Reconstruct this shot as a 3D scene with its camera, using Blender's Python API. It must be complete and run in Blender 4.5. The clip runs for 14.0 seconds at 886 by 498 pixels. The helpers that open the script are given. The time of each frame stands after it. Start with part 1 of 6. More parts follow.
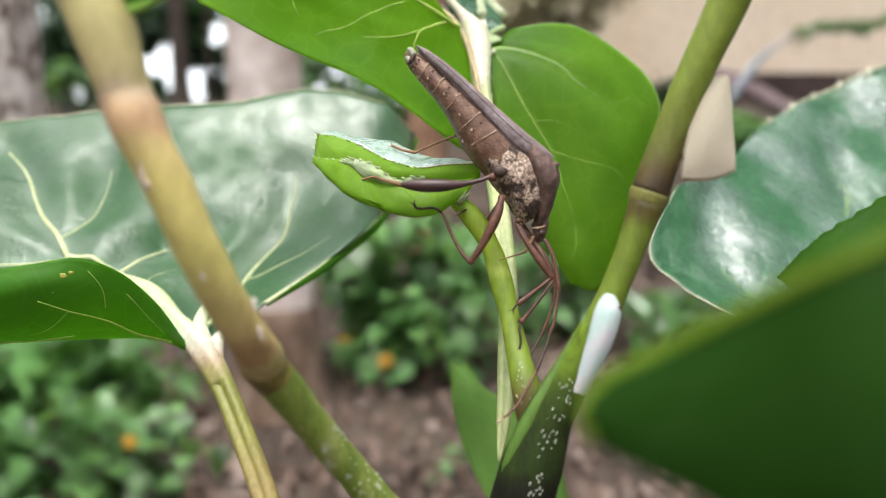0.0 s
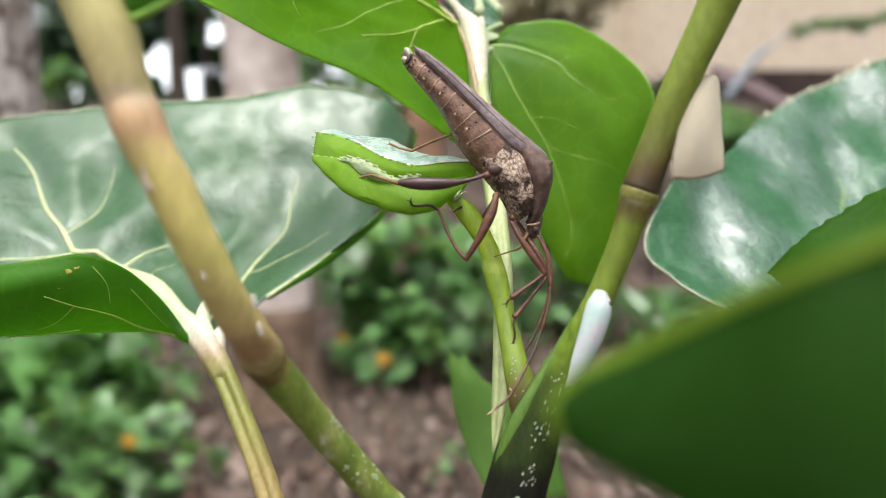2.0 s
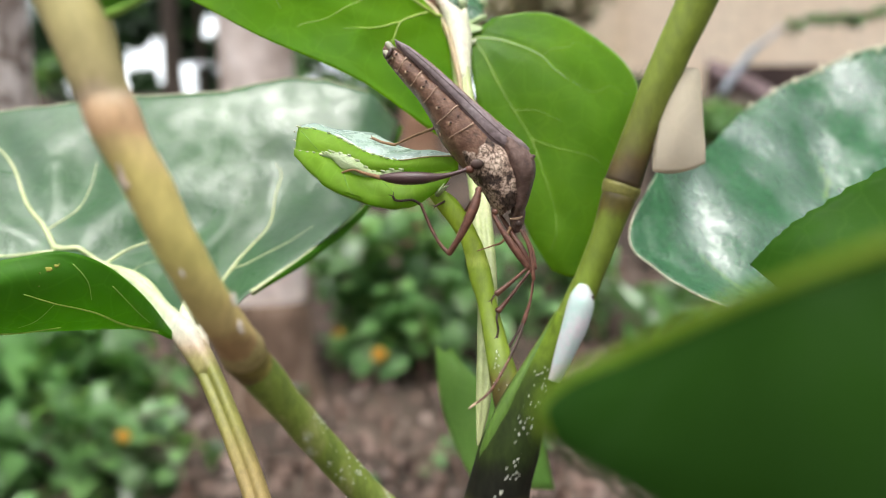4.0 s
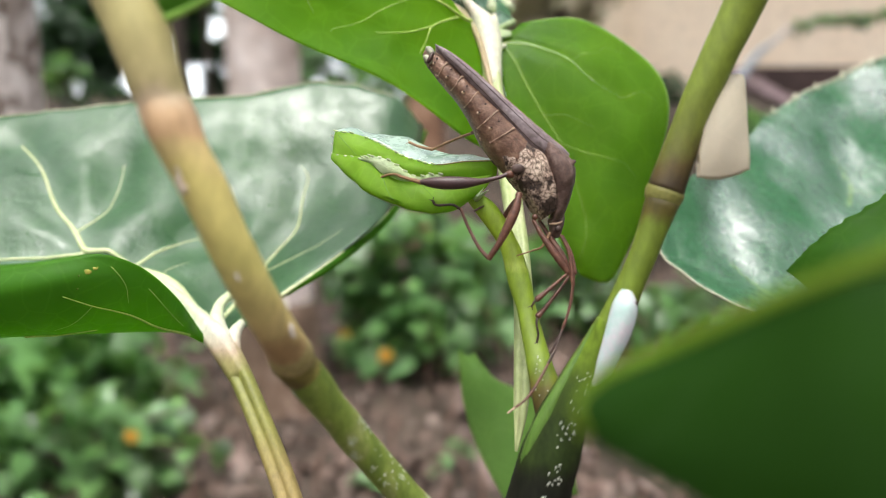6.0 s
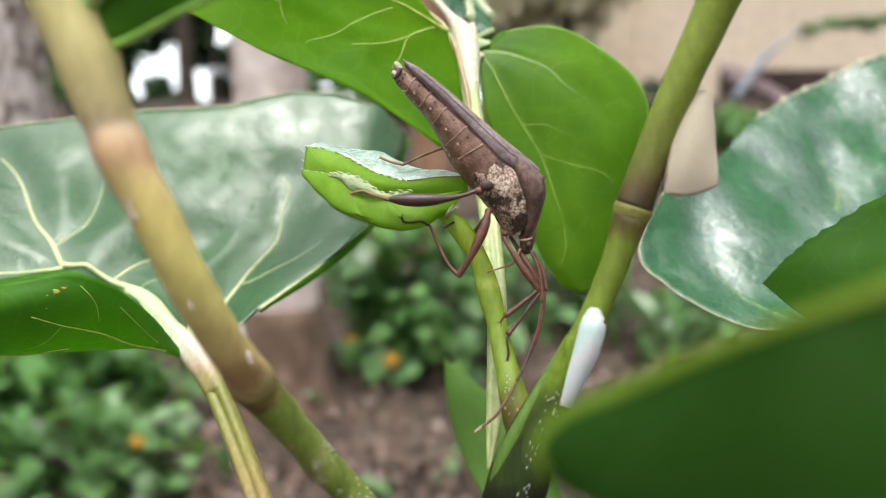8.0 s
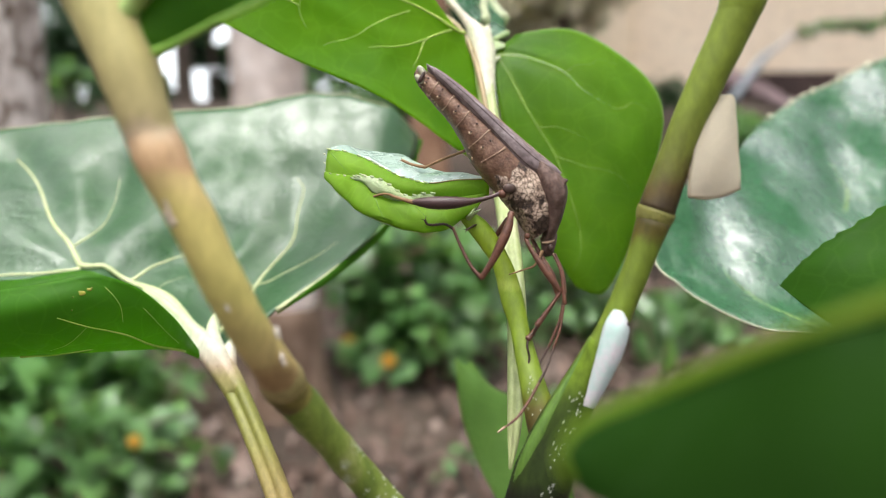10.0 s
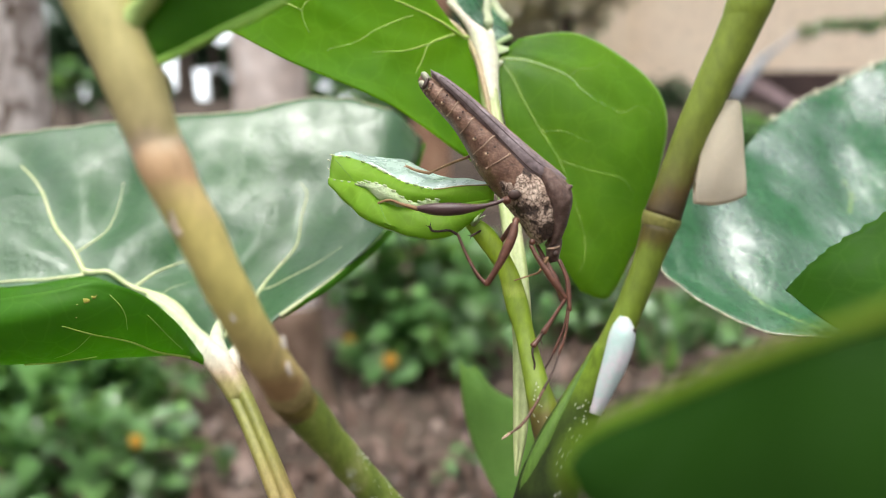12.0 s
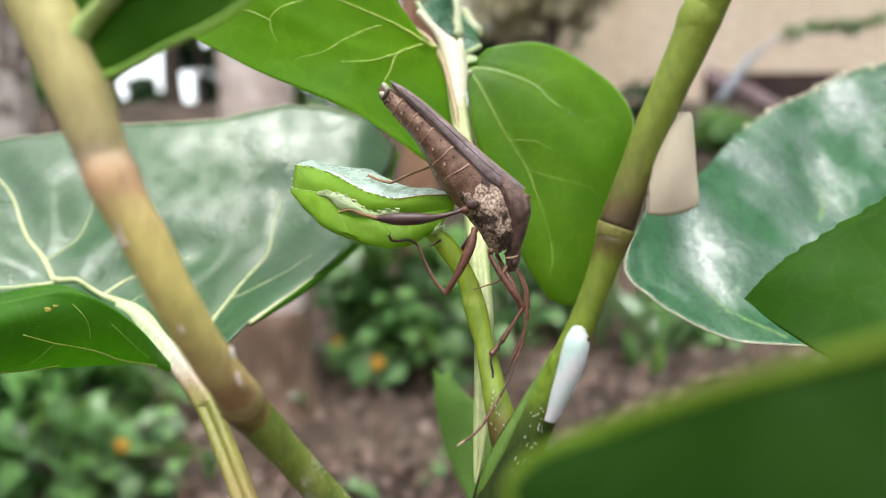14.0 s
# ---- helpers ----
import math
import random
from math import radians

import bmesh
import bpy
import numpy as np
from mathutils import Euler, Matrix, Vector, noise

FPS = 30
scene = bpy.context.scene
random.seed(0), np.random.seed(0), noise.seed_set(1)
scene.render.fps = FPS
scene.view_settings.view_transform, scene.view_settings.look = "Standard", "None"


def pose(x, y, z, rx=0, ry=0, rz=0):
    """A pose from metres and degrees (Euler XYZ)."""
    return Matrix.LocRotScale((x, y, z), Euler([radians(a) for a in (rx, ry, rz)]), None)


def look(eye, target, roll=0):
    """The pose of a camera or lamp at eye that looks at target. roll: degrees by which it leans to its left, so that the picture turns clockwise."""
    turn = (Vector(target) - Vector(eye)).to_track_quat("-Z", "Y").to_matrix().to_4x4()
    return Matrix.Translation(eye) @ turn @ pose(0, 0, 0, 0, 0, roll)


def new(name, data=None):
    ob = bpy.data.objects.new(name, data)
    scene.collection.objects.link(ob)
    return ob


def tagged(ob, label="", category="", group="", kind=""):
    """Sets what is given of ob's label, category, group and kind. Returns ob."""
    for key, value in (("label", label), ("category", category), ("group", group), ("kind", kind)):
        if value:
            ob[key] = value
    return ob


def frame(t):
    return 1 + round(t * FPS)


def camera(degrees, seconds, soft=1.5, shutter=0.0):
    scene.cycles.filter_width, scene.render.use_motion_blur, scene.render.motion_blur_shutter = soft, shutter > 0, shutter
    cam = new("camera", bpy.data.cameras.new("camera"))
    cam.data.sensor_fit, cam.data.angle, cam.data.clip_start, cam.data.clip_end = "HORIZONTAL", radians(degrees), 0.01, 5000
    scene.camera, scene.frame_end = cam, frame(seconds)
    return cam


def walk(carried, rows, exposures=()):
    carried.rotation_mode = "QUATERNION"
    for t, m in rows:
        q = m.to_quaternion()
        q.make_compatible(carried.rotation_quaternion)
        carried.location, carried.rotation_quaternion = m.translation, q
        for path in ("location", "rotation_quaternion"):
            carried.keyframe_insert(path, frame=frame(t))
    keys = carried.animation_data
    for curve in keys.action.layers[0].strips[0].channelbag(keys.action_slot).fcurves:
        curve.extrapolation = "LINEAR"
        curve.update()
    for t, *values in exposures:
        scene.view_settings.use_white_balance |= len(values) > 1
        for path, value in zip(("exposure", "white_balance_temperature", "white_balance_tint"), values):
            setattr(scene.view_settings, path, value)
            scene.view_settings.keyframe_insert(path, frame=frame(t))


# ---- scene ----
# A close view of a shrub with a plant bug on it, in a garden under an overcast sky.
# Near things are given in millimetres from the first eye (x right, y ahead, z up), far things in metres.
cam = camera(57.8, 14.0, soft=0.5)
EYE, TILT = 1.0, -10.0
BASE = pose(0, 0, EYE, TILT, 0, 0)
ROWS = [
    (0, -0.00, 0.00, -0.00, -0.000, 0.000, -0.000),
    (0.5, -0.07, 0.65, 0.46, 0.026, 0.012, -0.084),
    (1, -0.21, 0.10, -0.16, -0.320, -0.147, -0.096),
    (1.5, -1.17, -0.50, -0.41, 0.003, -0.175, -0.011),
    (2, 0.27, -2.33, -0.23, -0.127, -0.109, 0.235),
    (2.5, 2.79, -2.28, -1.13, -0.394, -0.390, 0.028),
    (5, 1.59, -1.22, 0.63, -0.316, -0.491, 0.375),
    (5.5, 0.83, -0.72, 0.90, 0.068, -0.417, 0.506),
    (6, -2.58, -2.06, 0.20, -0.058, -0.391, 0.126),
    (6.5, 0.00, -0.94, 1.62, -0.047, -0.265, 0.207),
    (7, 0.96, -1.38, 0.75, 0.036, -0.469, 0.226),
    (7.5, -0.42, -1.19, 2.09, 0.153, -0.197, 0.325),
    (8, 2.48, -1.14, 1.91, 0.445, -0.114, 0.186),
    (10.5, -1.39, -2.33, 2.13, 0.185, -0.054, 0.004),
    (11, -0.36, -1.76, 1.87, 0.221, -0.062, 0.227),
    (11.5, -1.50, -2.71, 1.60, 0.015, -0.086, 0.183),
    (12, -1.42, -1.95, 3.01, 0.314, -0.102, -0.013),
    (12.5, -1.17, -1.30, 2.88, 0.256, -0.055, 0.122),
    (13, 0.61, -0.85, 3.70, -0.511, 0.078, 0.273),
    (13.5, 2.80, -1.72, 3.65, -0.914, -0.031, 0.374),
    (14, 2.43, -2.93, 4.07, -0.517, 0.015, 0.272),
]
walk(cam, [(t, BASE @ pose(x / 1000, y / 1000, z / 1000, 90 + p, r, w)) for t, x, y, z, w, p, r in ROWS], exposures=[(0.0, 0.66, 6400, 8), (14.0, 0.66, 6400, 8)])
cam.data.dof.use_dof = True
cam.data.dof.focus_distance = 0.116
cam.data.dof.aperture_fstop = 15.5

# ---- light ----
world = bpy.data.worlds.new("overcast_sky")
scene.world = world
world.use_nodes = True
wt = world.node_tree
wt.nodes.clear()
sky = wt.nodes.new("ShaderNodeTexSky")
sky.sky_type = "NISHITA"
sky.sun_disc = False
sky.sun_elevation, sky.sun_rotation = radians(76), radians(200)
sky.dust_density, sky.ozone_density = 9.0, 1.0
veil = wt.nodes.new("ShaderNodeHueSaturation")
veil.inputs["Saturation"].default_value = 0.35
bg = wt.nodes.new("ShaderNodeBackground")
bg.inputs["Strength"].default_value = 0.15
wout = wt.nodes.new("ShaderNodeOutputWorld")
wt.links.new(sky.outputs[0], veil.inputs["Color"])
wt.links.new(veil.outputs[0], bg.inputs["Color"])
wt.links.new(bg.outputs[0], wout.inputs["Surface"])
sun_data = bpy.data.lights.new("sun", "SUN")
sun_data.energy, sun_data.angle, sun_data.color = 0.7, radians(30), (1.0, 0.96, 0.9)
sun = new("sun", sun_data)
sun.matrix_world = look((-0.5, -1.36, 6.81), (0, 0, 1))


# ---- materials ----
def material(name):
    m = bpy.data.materials.new(name)
    m.use_nodes = True
    t = m.node_tree
    return m, t, t.nodes["Principled BSDF"], t.nodes["Material Output"]


def add(t, kind, **inputs):
    n = t.nodes.new("ShaderNode" + kind)
    for k, v in inputs.items():
        n.inputs[k.replace("_", " ")].default_value = v
    return n


def ramp(t, source, stops):
    r = t.nodes.new("ShaderNodeValToRGB")
    while len(r.color_ramp.elements) < len(stops):
        r.color_ramp.elements.new(0.5)
    for e, (p, c) in zip(r.color_ramp.elements, stops):
        e.position, e.color = p, (*c, 1)
    t.links.new(source, r.inputs["Fac"])
    return r


def coords(t, size):
    """Object coordinates, so that one unit of the texture is size metres."""
    c = t.nodes.new("ShaderNodeTexCoord")
    m = add(t, "Mapping")
    m.inputs["Scale"].default_value = [1 / s for s in (size if isinstance(size, tuple) else (size,) * 3)]
    t.links.new(c.outputs["Object"], m.inputs["Vector"])
    return m.outputs["Vector"]


def mixed(t, fac, a, b, blend="MIX"):
    m = t.nodes.new("ShaderNodeMix")
    m.data_type, m.blend_type = "RGBA", blend
    for socket, v in ((m.inputs[0], fac), (m.inputs[6], a), (m.inputs[7], b)):
        if isinstance(v, (int, float)):
            socket.default_value = v
        elif isinstance(v, tuple):
            socket.default_value = (*v, 1)
        else:
            t.links.new(v, socket)
    return m.outputs[2]


def bump(t, bsdf, height, distance, strength=1.0):
    b = add(t, "Bump", Strength=strength, Distance=distance)
    t.links.new(height, b.inputs["Height"])
    t.links.new(b.outputs["Normal"], bsdf.inputs["Normal"])
    return b


def grained(name, stops, size, detail=6.0, rough=0.6, relief=0.0002, fine=0.15, sheen=0.0, fine_size=None, mottle=0.25):
    """Colour by noise at two scales, with relief."""
    m, t, b, out = material(name)
    big = add(t, "TexNoise", Scale=1.0, Detail=detail, Roughness=0.6)
    t.links.new(coords(t, size), big.inputs["Vector"])
    sharp = fine_size or (tuple(s * fine for s in size) if isinstance(size, tuple) else size * fine)
    small = add(t, "TexNoise", Scale=1.0, Detail=4.0, Roughness=0.65)
    t.links.new(coords(t, sharp), small.inputs["Vector"])
    r = ramp(t, big.outputs["Fac"], stops)
    shade = ramp(t, small.outputs["Fac"], [(0.3, (1 - mottle,) * 3), (0.7, (1 + mottle * 0.6,) * 3)])
    t.links.new(mixed(t, 1.0, r.outputs["Color"], shade.outputs["Color"], "MULTIPLY"), b.inputs["Base Color"])
    b.inputs["Roughness"].default_value = rough
    if sheen:
        b.inputs["Sheen Weight"].default_value = sheen
    if relief:
        bump(t, b, small.outputs["Fac"], relief)
    return m


def banded(name, bands, size, rough=0.5, relief=0.0001, mottle=0.25, stray=0.05, spec=0.5):
    """Growth colours along a stem: bands of (height in the plant in mm, colour), with noise in them."""
    m, t, b, out = material(name)
    c = t.nodes.new("ShaderNodeTexCoord")
    split = t.nodes.new("ShaderNodeSeparateXYZ")
    t.links.new(c.outputs["Object"], split.inputs[0])
    lo, hi = bands[0][0], bands[-1][0]
    fit = add(t, "MapRange")
    fit.inputs["From Min"].default_value, fit.inputs["From Max"].default_value = lo / 1000, hi / 1000
    t.links.new(split.outputs["Z"], fit.inputs["Value"])
    n1 = add(t, "TexNoise", Scale=1.0, Detail=5.0, Roughness=0.6)
    t.links.new(coords(t, size), n1.inputs["Vector"])
    off = add(t, "MapRange")
    off.inputs["To Min"].default_value, off.inputs["To Max"].default_value = -stray, stray
    t.links.new(n1.outputs["Fac"], off.inputs["Value"])
    both = add(t, "Math")
    t.links.new(fit.outputs[0], both.inputs[0])
    t.links.new(off.outputs[0], both.inputs[1])
    r = ramp(t, both.outputs[0], [((z - lo) / (hi - lo), col) for z, col in bands])
    n2 = add(t, "TexNoise", Scale=1.0, Detail=4.0, Roughness=0.65)
    t.links.new(coords(t, (0.0012, 0.0012, 0.003)), n2.inputs["Vector"])
    shade = ramp(t, n2.outputs["Fac"], [(0.3, (1 - mottle,) * 3), (0.7, (1 + mottle * 0.6,) * 3)])
    t.links.new(mixed(t, 1.0, r.outputs["Color"], shade.outputs["Color"], "MULTIPLY"), b.inputs["Base Color"])
    b.inputs["Roughness"].default_value = rough
    b.inputs["Specular IOR Level"].default_value = spec
    bump(t, b, n2.outputs["Fac"], relief)
    return m


def leaf_material(name, low, high, through_light, rough=0.32, share=0.4, cell=0.006, relief=0.0003, spec=0.5, net_show=0.16, vary=0.0, sheen_low=0.45, sheen_high=1.5):
    """A leaf: mottled green with a net of fine veins, letting some light through."""
    m, t, b, out = material(name)
    v = coords(t, cell)
    warp = add(t, "TexNoise", Scale=0.6, Detail=4.0)
    t.links.new(v, warp.inputs["Vector"])
    bent = mixed(t, 0.9, v, warp.outputs["Color"], "ADD")
    net = add(t, "TexVoronoi", Scale=1.0)
    net.feature = "DISTANCE_TO_EDGE"
    t.links.new(bent, net.inputs["Vector"])
    line = ramp(t, net.outputs["Distance"], [(0.0, (1, 1, 1)), (0.06, (0, 0, 0))])
    patch = add(t, "TexNoise", Scale=0.22, Detail=5.0, Roughness=0.6)
    t.links.new(v, patch.inputs["Vector"])
    base = ramp(t, patch.outputs["Fac"], [(0.3, low), (0.7, high)])
    light = tuple(min(1, 0.6 * c + 0.4 * d + 0.03) for c, d in zip(high, through_light))
    veined = mixed(t, 0.6, base.outputs["Color"], light)
    soft = add(t, "Math", Value=0.3)
    soft.operation = "MULTIPLY"
    t.links.new(line.outputs["Color"], soft.inputs[0])
    soft.inputs[1].default_value = net_show
    colour = mixed(t, soft.outputs[0], base.outputs["Color"], veined)
    if vary:
        own = t.nodes.new("ShaderNodeNewGeometry")
        each = ramp(t, own.outputs["Random Per Island"], [(0.0, (1 - vary,) * 3), (0.6, (1.0,) * 3), (1.0, (1 + vary,) * 3)])
        colour = mixed(t, 1.0, colour, each.outputs["Color"], "MULTIPLY")
    t.links.new(colour, b.inputs["Base Color"])
    # uneven sky reflection, put in as patches of weaker and stronger gloss
    sheen_patch = add(t, "TexNoise", Scale=0.22, Detail=2.5, Roughness=0.5, Distortion=0.1)
    t.links.new(coords(t, (cell * 1.0, cell * 1.4, cell)), sheen_patch.inputs["Vector"])
    shine = ramp(t, sheen_patch.outputs["Fac"], [(0.4, (spec * sheen_low,) * 3), (0.5, (spec * (sheen_low + sheen_high) / 2,) * 3), (0.6, (spec * sheen_high,) * 3)])
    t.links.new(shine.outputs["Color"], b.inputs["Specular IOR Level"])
    bloom = add(t, "TexNoise", Scale=1.3, Detail=6.0, Roughness=0.72)
    t.links.new(v, bloom.inputs["Vector"])
    rr = ramp(t, bloom.outputs["Fac"], [(0.35, (rough * 0.7,) * 3), (0.65, (rough * 1.5,) * 3)])
    t.links.new(rr.outputs["Color"], b.inputs["Roughness"])
    swell = add(t, "Math")
    swell.operation = "MULTIPLY"
    swell.inputs[1].default_value = 0.7
    t.links.new(net.outputs["Distance"], swell.inputs[0])
    both = add(t, "Math")
    t.links.new(swell.outputs[0], both.inputs[0])
    t.links.new(patch.outputs["Fac"], both.inputs[1])
    total = add(t, "Math")
    t.links.new(both.outputs[0], total.inputs[0])
    t.links.new(bloom.outputs["Fac"], total.inputs[1])
    grit = add(t, "TexNoise", Scale=6.0, Detail=3.0, Roughness=0.6)
    t.links.new(v, grit.inputs["Vector"])
    fleck = add(t, "Math")
    fleck.operation = "MULTIPLY_ADD"
    fleck.inputs[1].default_value = 0.3
    t.links.new(grit.outputs["Fac"], fleck.inputs[0])
    t.links.new(total.outputs[0], fleck.inputs[2])
    bump(t, b, fleck.outputs[0], relief)
    tr = add(t, "BsdfTranslucent")
    tint = ramp(t, patch.outputs["Fac"], [(0.3, (0.62, 0.68, 0.6)), (0.7, (1.0, 1.0, 1.0))])
    net_shade = ramp(t, net.outputs["Distance"], [(0.0, (1.0, 1.0, 1.0)), (0.05, (0.93, 0.94, 0.92))])
    glow = mixed(t, 1.0, (*through_light,), mixed(t, 1.0, tint.outputs["Color"], net_shade.outputs["Color"], "MULTIPLY"), "MULTIPLY")
    t.links.new(glow, tr.inputs["Color"])
    mx = add(t, "MixShader", Fac=share)
    t.links.new(b.outputs[0], mx.inputs[1])
    t.links.new(tr.outputs[0], mx.inputs[2])
    t.links.new(mx.outputs[0], out.inputs["Surface"])
    return m


LEAF_TOP = leaf_material("leaf_glossy_upper", (0.028, 0.09, 0.032), (0.055, 0.145, 0.05), (0.25, 0.6, 0.1), rough=0.38, share=0.13, sheen_low=0.5, sheen_high=1.3, spec=1.15, relief=0.00032, net_show=0.1)
LEAF_GLOSS = leaf_material("leaf_shining_upper", (0.012, 0.09, 0.028), (0.036, 0.155, 0.05), (0.16, 0.5, 0.1), rough=0.26, share=0.1, spec=3.3, sheen_low=0.2, sheen_high=1.5, relief=0.0006, cell=0.005)
LEAF_UNDER = leaf_material("leaf_underside", (0.09, 0.26, 0.012), (0.19, 0.37, 0.02), (0.63, 0.94, 0.035), rough=0.45, share=0.62, spec=0.2, relief=0.00012, net_show=0.16, cell=0.006)
LEAF_BACK = leaf_material("leaf_round_underside", (0.062, 0.18, 0.011), (0.16, 0.31, 0.027), (0.58, 0.88, 0.037), rough=0.4, share=0.57, spec=0.25, relief=0.0001, net_show=0.15, cell=0.005)
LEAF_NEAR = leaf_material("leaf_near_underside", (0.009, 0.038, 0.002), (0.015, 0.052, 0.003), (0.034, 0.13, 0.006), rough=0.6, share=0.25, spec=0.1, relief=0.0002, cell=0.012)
LEAF_RIM = leaf_material("leaf_rim_olive", (0.1, 0.19, 0.012), (0.19, 0.26, 0.03), (0.4, 0.55, 0.05), rough=0.6, share=0.4, spec=0.1, relief=0.0002, cell=0.004)
LEAF_LOBE = leaf_material("leaf_lobe_underside", (0.055, 0.19, 0.012), (0.09, 0.26, 0.02), (0.36, 0.7, 0.04), rough=0.5, share=0.52, spec=0.25, relief=0.0001, cell=0.005, net_show=0.25)
LEAF_DARK = leaf_material("leaf_dark_underside", (0.032, 0.105, 0.009), (0.05, 0.14, 0.012), (0.2, 0.44, 0.025), rough=0.6, share=0.42, spec=0.12, relief=0.0002)
LEAF_STEM = leaf_material("leaf_dull_underside", (0.04, 0.13, 0.01), (0.065, 0.17, 0.014), (0.3, 0.6, 0.03), rough=0.6, share=0.45, spec=0.12, relief=0.0002)
LEAF_SMALL = leaf_material("leaf_soft", (0.15, 0.3, 0.07), (0.22, 0.4, 0.1), (0.6, 0.85, 0.2), rough=0.5, share=0.5, spec=0.25, relief=0.0002)
LEAF_YOUNG = leaf_material("leaf_young", (0.2, 0.37, 0.03), (0.3, 0.49, 0.05), (0.62, 0.92, 0.1), rough=0.5, share=0.55, cell=0.0025, relief=0.00008, spec=0.3, net_show=0.3)
LEAF_PALE = leaf_material("leaf_inner_pale", (0.38, 0.5, 0.22), (0.62, 0.7, 0.46), (0.65, 0.85, 0.4), rough=0.5, share=0.25, cell=0.002)
# base colour lightened to carry the bluish-white sheen
LEAF_SHEEN = leaf_material("leaf_young_sheen", (0.26, 0.4, 0.32), (0.5, 0.62, 0.56), (0.5, 0.75, 0.45), rough=0.24, share=0.1, cell=0.003, spec=1.8, sheen_low=0.4, sheen_high=1.6, relief=0.00012)
VEIN = grained("vein_cream", [(0.3, (0.52, 0.6, 0.28)), (0.7, (0.68, 0.72, 0.42))], 0.004, rough=0.45, relief=0.00005)
EDGE = grained("leaf_edge_cream", [(0.3, (0.66, 0.62, 0.42)), (0.7, (0.8, 0.76, 0.6))], 0.003, rough=0.5, relief=0.00005)
VEIN_SOFT = grained("vein_soft", [(0.3, (0.32, 0.48, 0.12)), (0.7, (0.44, 0.57, 0.2))], 0.004, rough=0.45, relief=0.00005)
VEIN_GREEN = grained("vein_green", [(0.3, (0.2, 0.42, 0.05)), (0.7, (0.3, 0.52, 0.09))], 0.004, rough=0.45, relief=0.00005)
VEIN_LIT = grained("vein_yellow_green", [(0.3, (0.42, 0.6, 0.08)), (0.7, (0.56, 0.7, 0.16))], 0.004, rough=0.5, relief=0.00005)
PETIOLE = grained("petiole_cream", [(0.3, (0.3, 0.39, 0.12)), (0.55, (0.42, 0.47, 0.21)), (0.78, (0.5, 0.41, 0.29))], (0.006, 0.006, 0.04), rough=0.4, relief=0.00006)
PETIOLE_OCHRE = grained("petiole_ochre", [(0.3, (0.36, 0.3, 0.13)), (0.6, (0.44, 0.32, 0.19)), (0.8, (0.5, 0.34, 0.24))], (0.004, 0.004, 0.02), rough=0.42, relief=0.00006)
STEM_SCAR = grained("stem_scar", [(0.3, (0.6, 0.46, 0.34)), (0.5, (0.72, 0.64, 0.54)), (0.68, (0.78, 0.74, 0.68))], 0.0012, rough=0.6, relief=0.0001)
STEM_OLIVE = grained("stem_olive", [(0.3, (0.1, 0.15, 0.02)), (0.5, (0.18, 0.24, 0.035)), (0.6, (0.26, 0.29, 0.08)), (0.7, (0.55, 0.58, 0.46))], (0.003, 0.003, 0.008), rough=0.55, relief=0.00012)
STEM_GREEN = grained("stem_green", [(0.3, (0.14, 0.24, 0.025)), (0.6, (0.24, 0.34, 0.04)), (0.8, (0.34, 0.4, 0.08))], (0.004, 0.004, 0.016), rough=0.45, relief=0.00006)
STEM_BROWN = grained("stem_node_brown", [(0.35, (0.1, 0.07, 0.02)), (0.6, (0.22, 0.18, 0.04)), (0.75, (0.32, 0.3, 0.07))], 0.003, rough=0.55, relief=0.0001)
STEM_DARK = grained("stem_dark_green", [(0.35, (0.035, 0.055, 0.015)), (0.55, (0.09, 0.13, 0.03)), (0.75, (0.16, 0.22, 0.05))], (0.003, 0.003, 0.014), rough=0.5, relief=0.0001)
BAND_TAN = banded("stem_tan_growth", [(20, (0.38, 0.24, 0.11)), (22, (0.62, 0.47, 0.2)), (29, (0.64, 0.56, 0.18)), (37, (0.65, 0.54, 0.19)), (39.5, (0.66, 0.5, 0.22)), (41, (0.64, 0.41, 0.22)), (43, (0.62, 0.42, 0.25)), (44, (0.62, 0.48, 0.32)), (45.5, (0.56, 0.47, 0.23)), (49, (0.5, 0.43, 0.19)), (60, (0.45, 0.41, 0.16))], 0.003, stray=0.06, spec=0.25, mottle=0.2)
BAND_GREEN = banded("stem_green_growth", [(22, (0.16, 0.23, 0.018)), (32.5, (0.165, 0.225, 0.022)), (34.5, (0.12, 0.1, 0.016)), (37.5, (0.045, 0.027, 0.01)), (40, (0.1, 0.068, 0.016)), (44, (0.165, 0.19, 0.028)), (50, (0.2, 0.26, 0.028)), (64, (0.23, 0.3, 0.032))], 0.004, stray=0.07)
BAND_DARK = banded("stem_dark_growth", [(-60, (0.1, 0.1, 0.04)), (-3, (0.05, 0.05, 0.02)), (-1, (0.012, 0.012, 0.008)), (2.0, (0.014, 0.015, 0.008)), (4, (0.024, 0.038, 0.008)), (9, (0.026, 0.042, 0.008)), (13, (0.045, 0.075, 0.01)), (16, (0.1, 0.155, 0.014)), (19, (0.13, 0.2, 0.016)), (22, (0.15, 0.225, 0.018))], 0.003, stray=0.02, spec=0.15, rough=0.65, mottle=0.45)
BAND_LIME = banded("stem_lime_growth", [(7, (0.1, 0.14, 0.015)), (9.5, (0.075, 0.05, 0.01)), (12, (0.12, 0.1, 0.012)), (14.5, (0.15, 0.22, 0.008)), (20, (0.165, 0.245, 0.007)), (25, (0.18, 0.27, 0.008)), (26.5, (0.2, 0.3, 0.01)), (27.5, (0.32, 0.4, 0.05)), (28.5, (0.22, 0.31, 0.01)), (34, (0.25, 0.36, 0.014)), (38, (0.24, 0.4, 0.016))], 0.0016, stray=0.03)
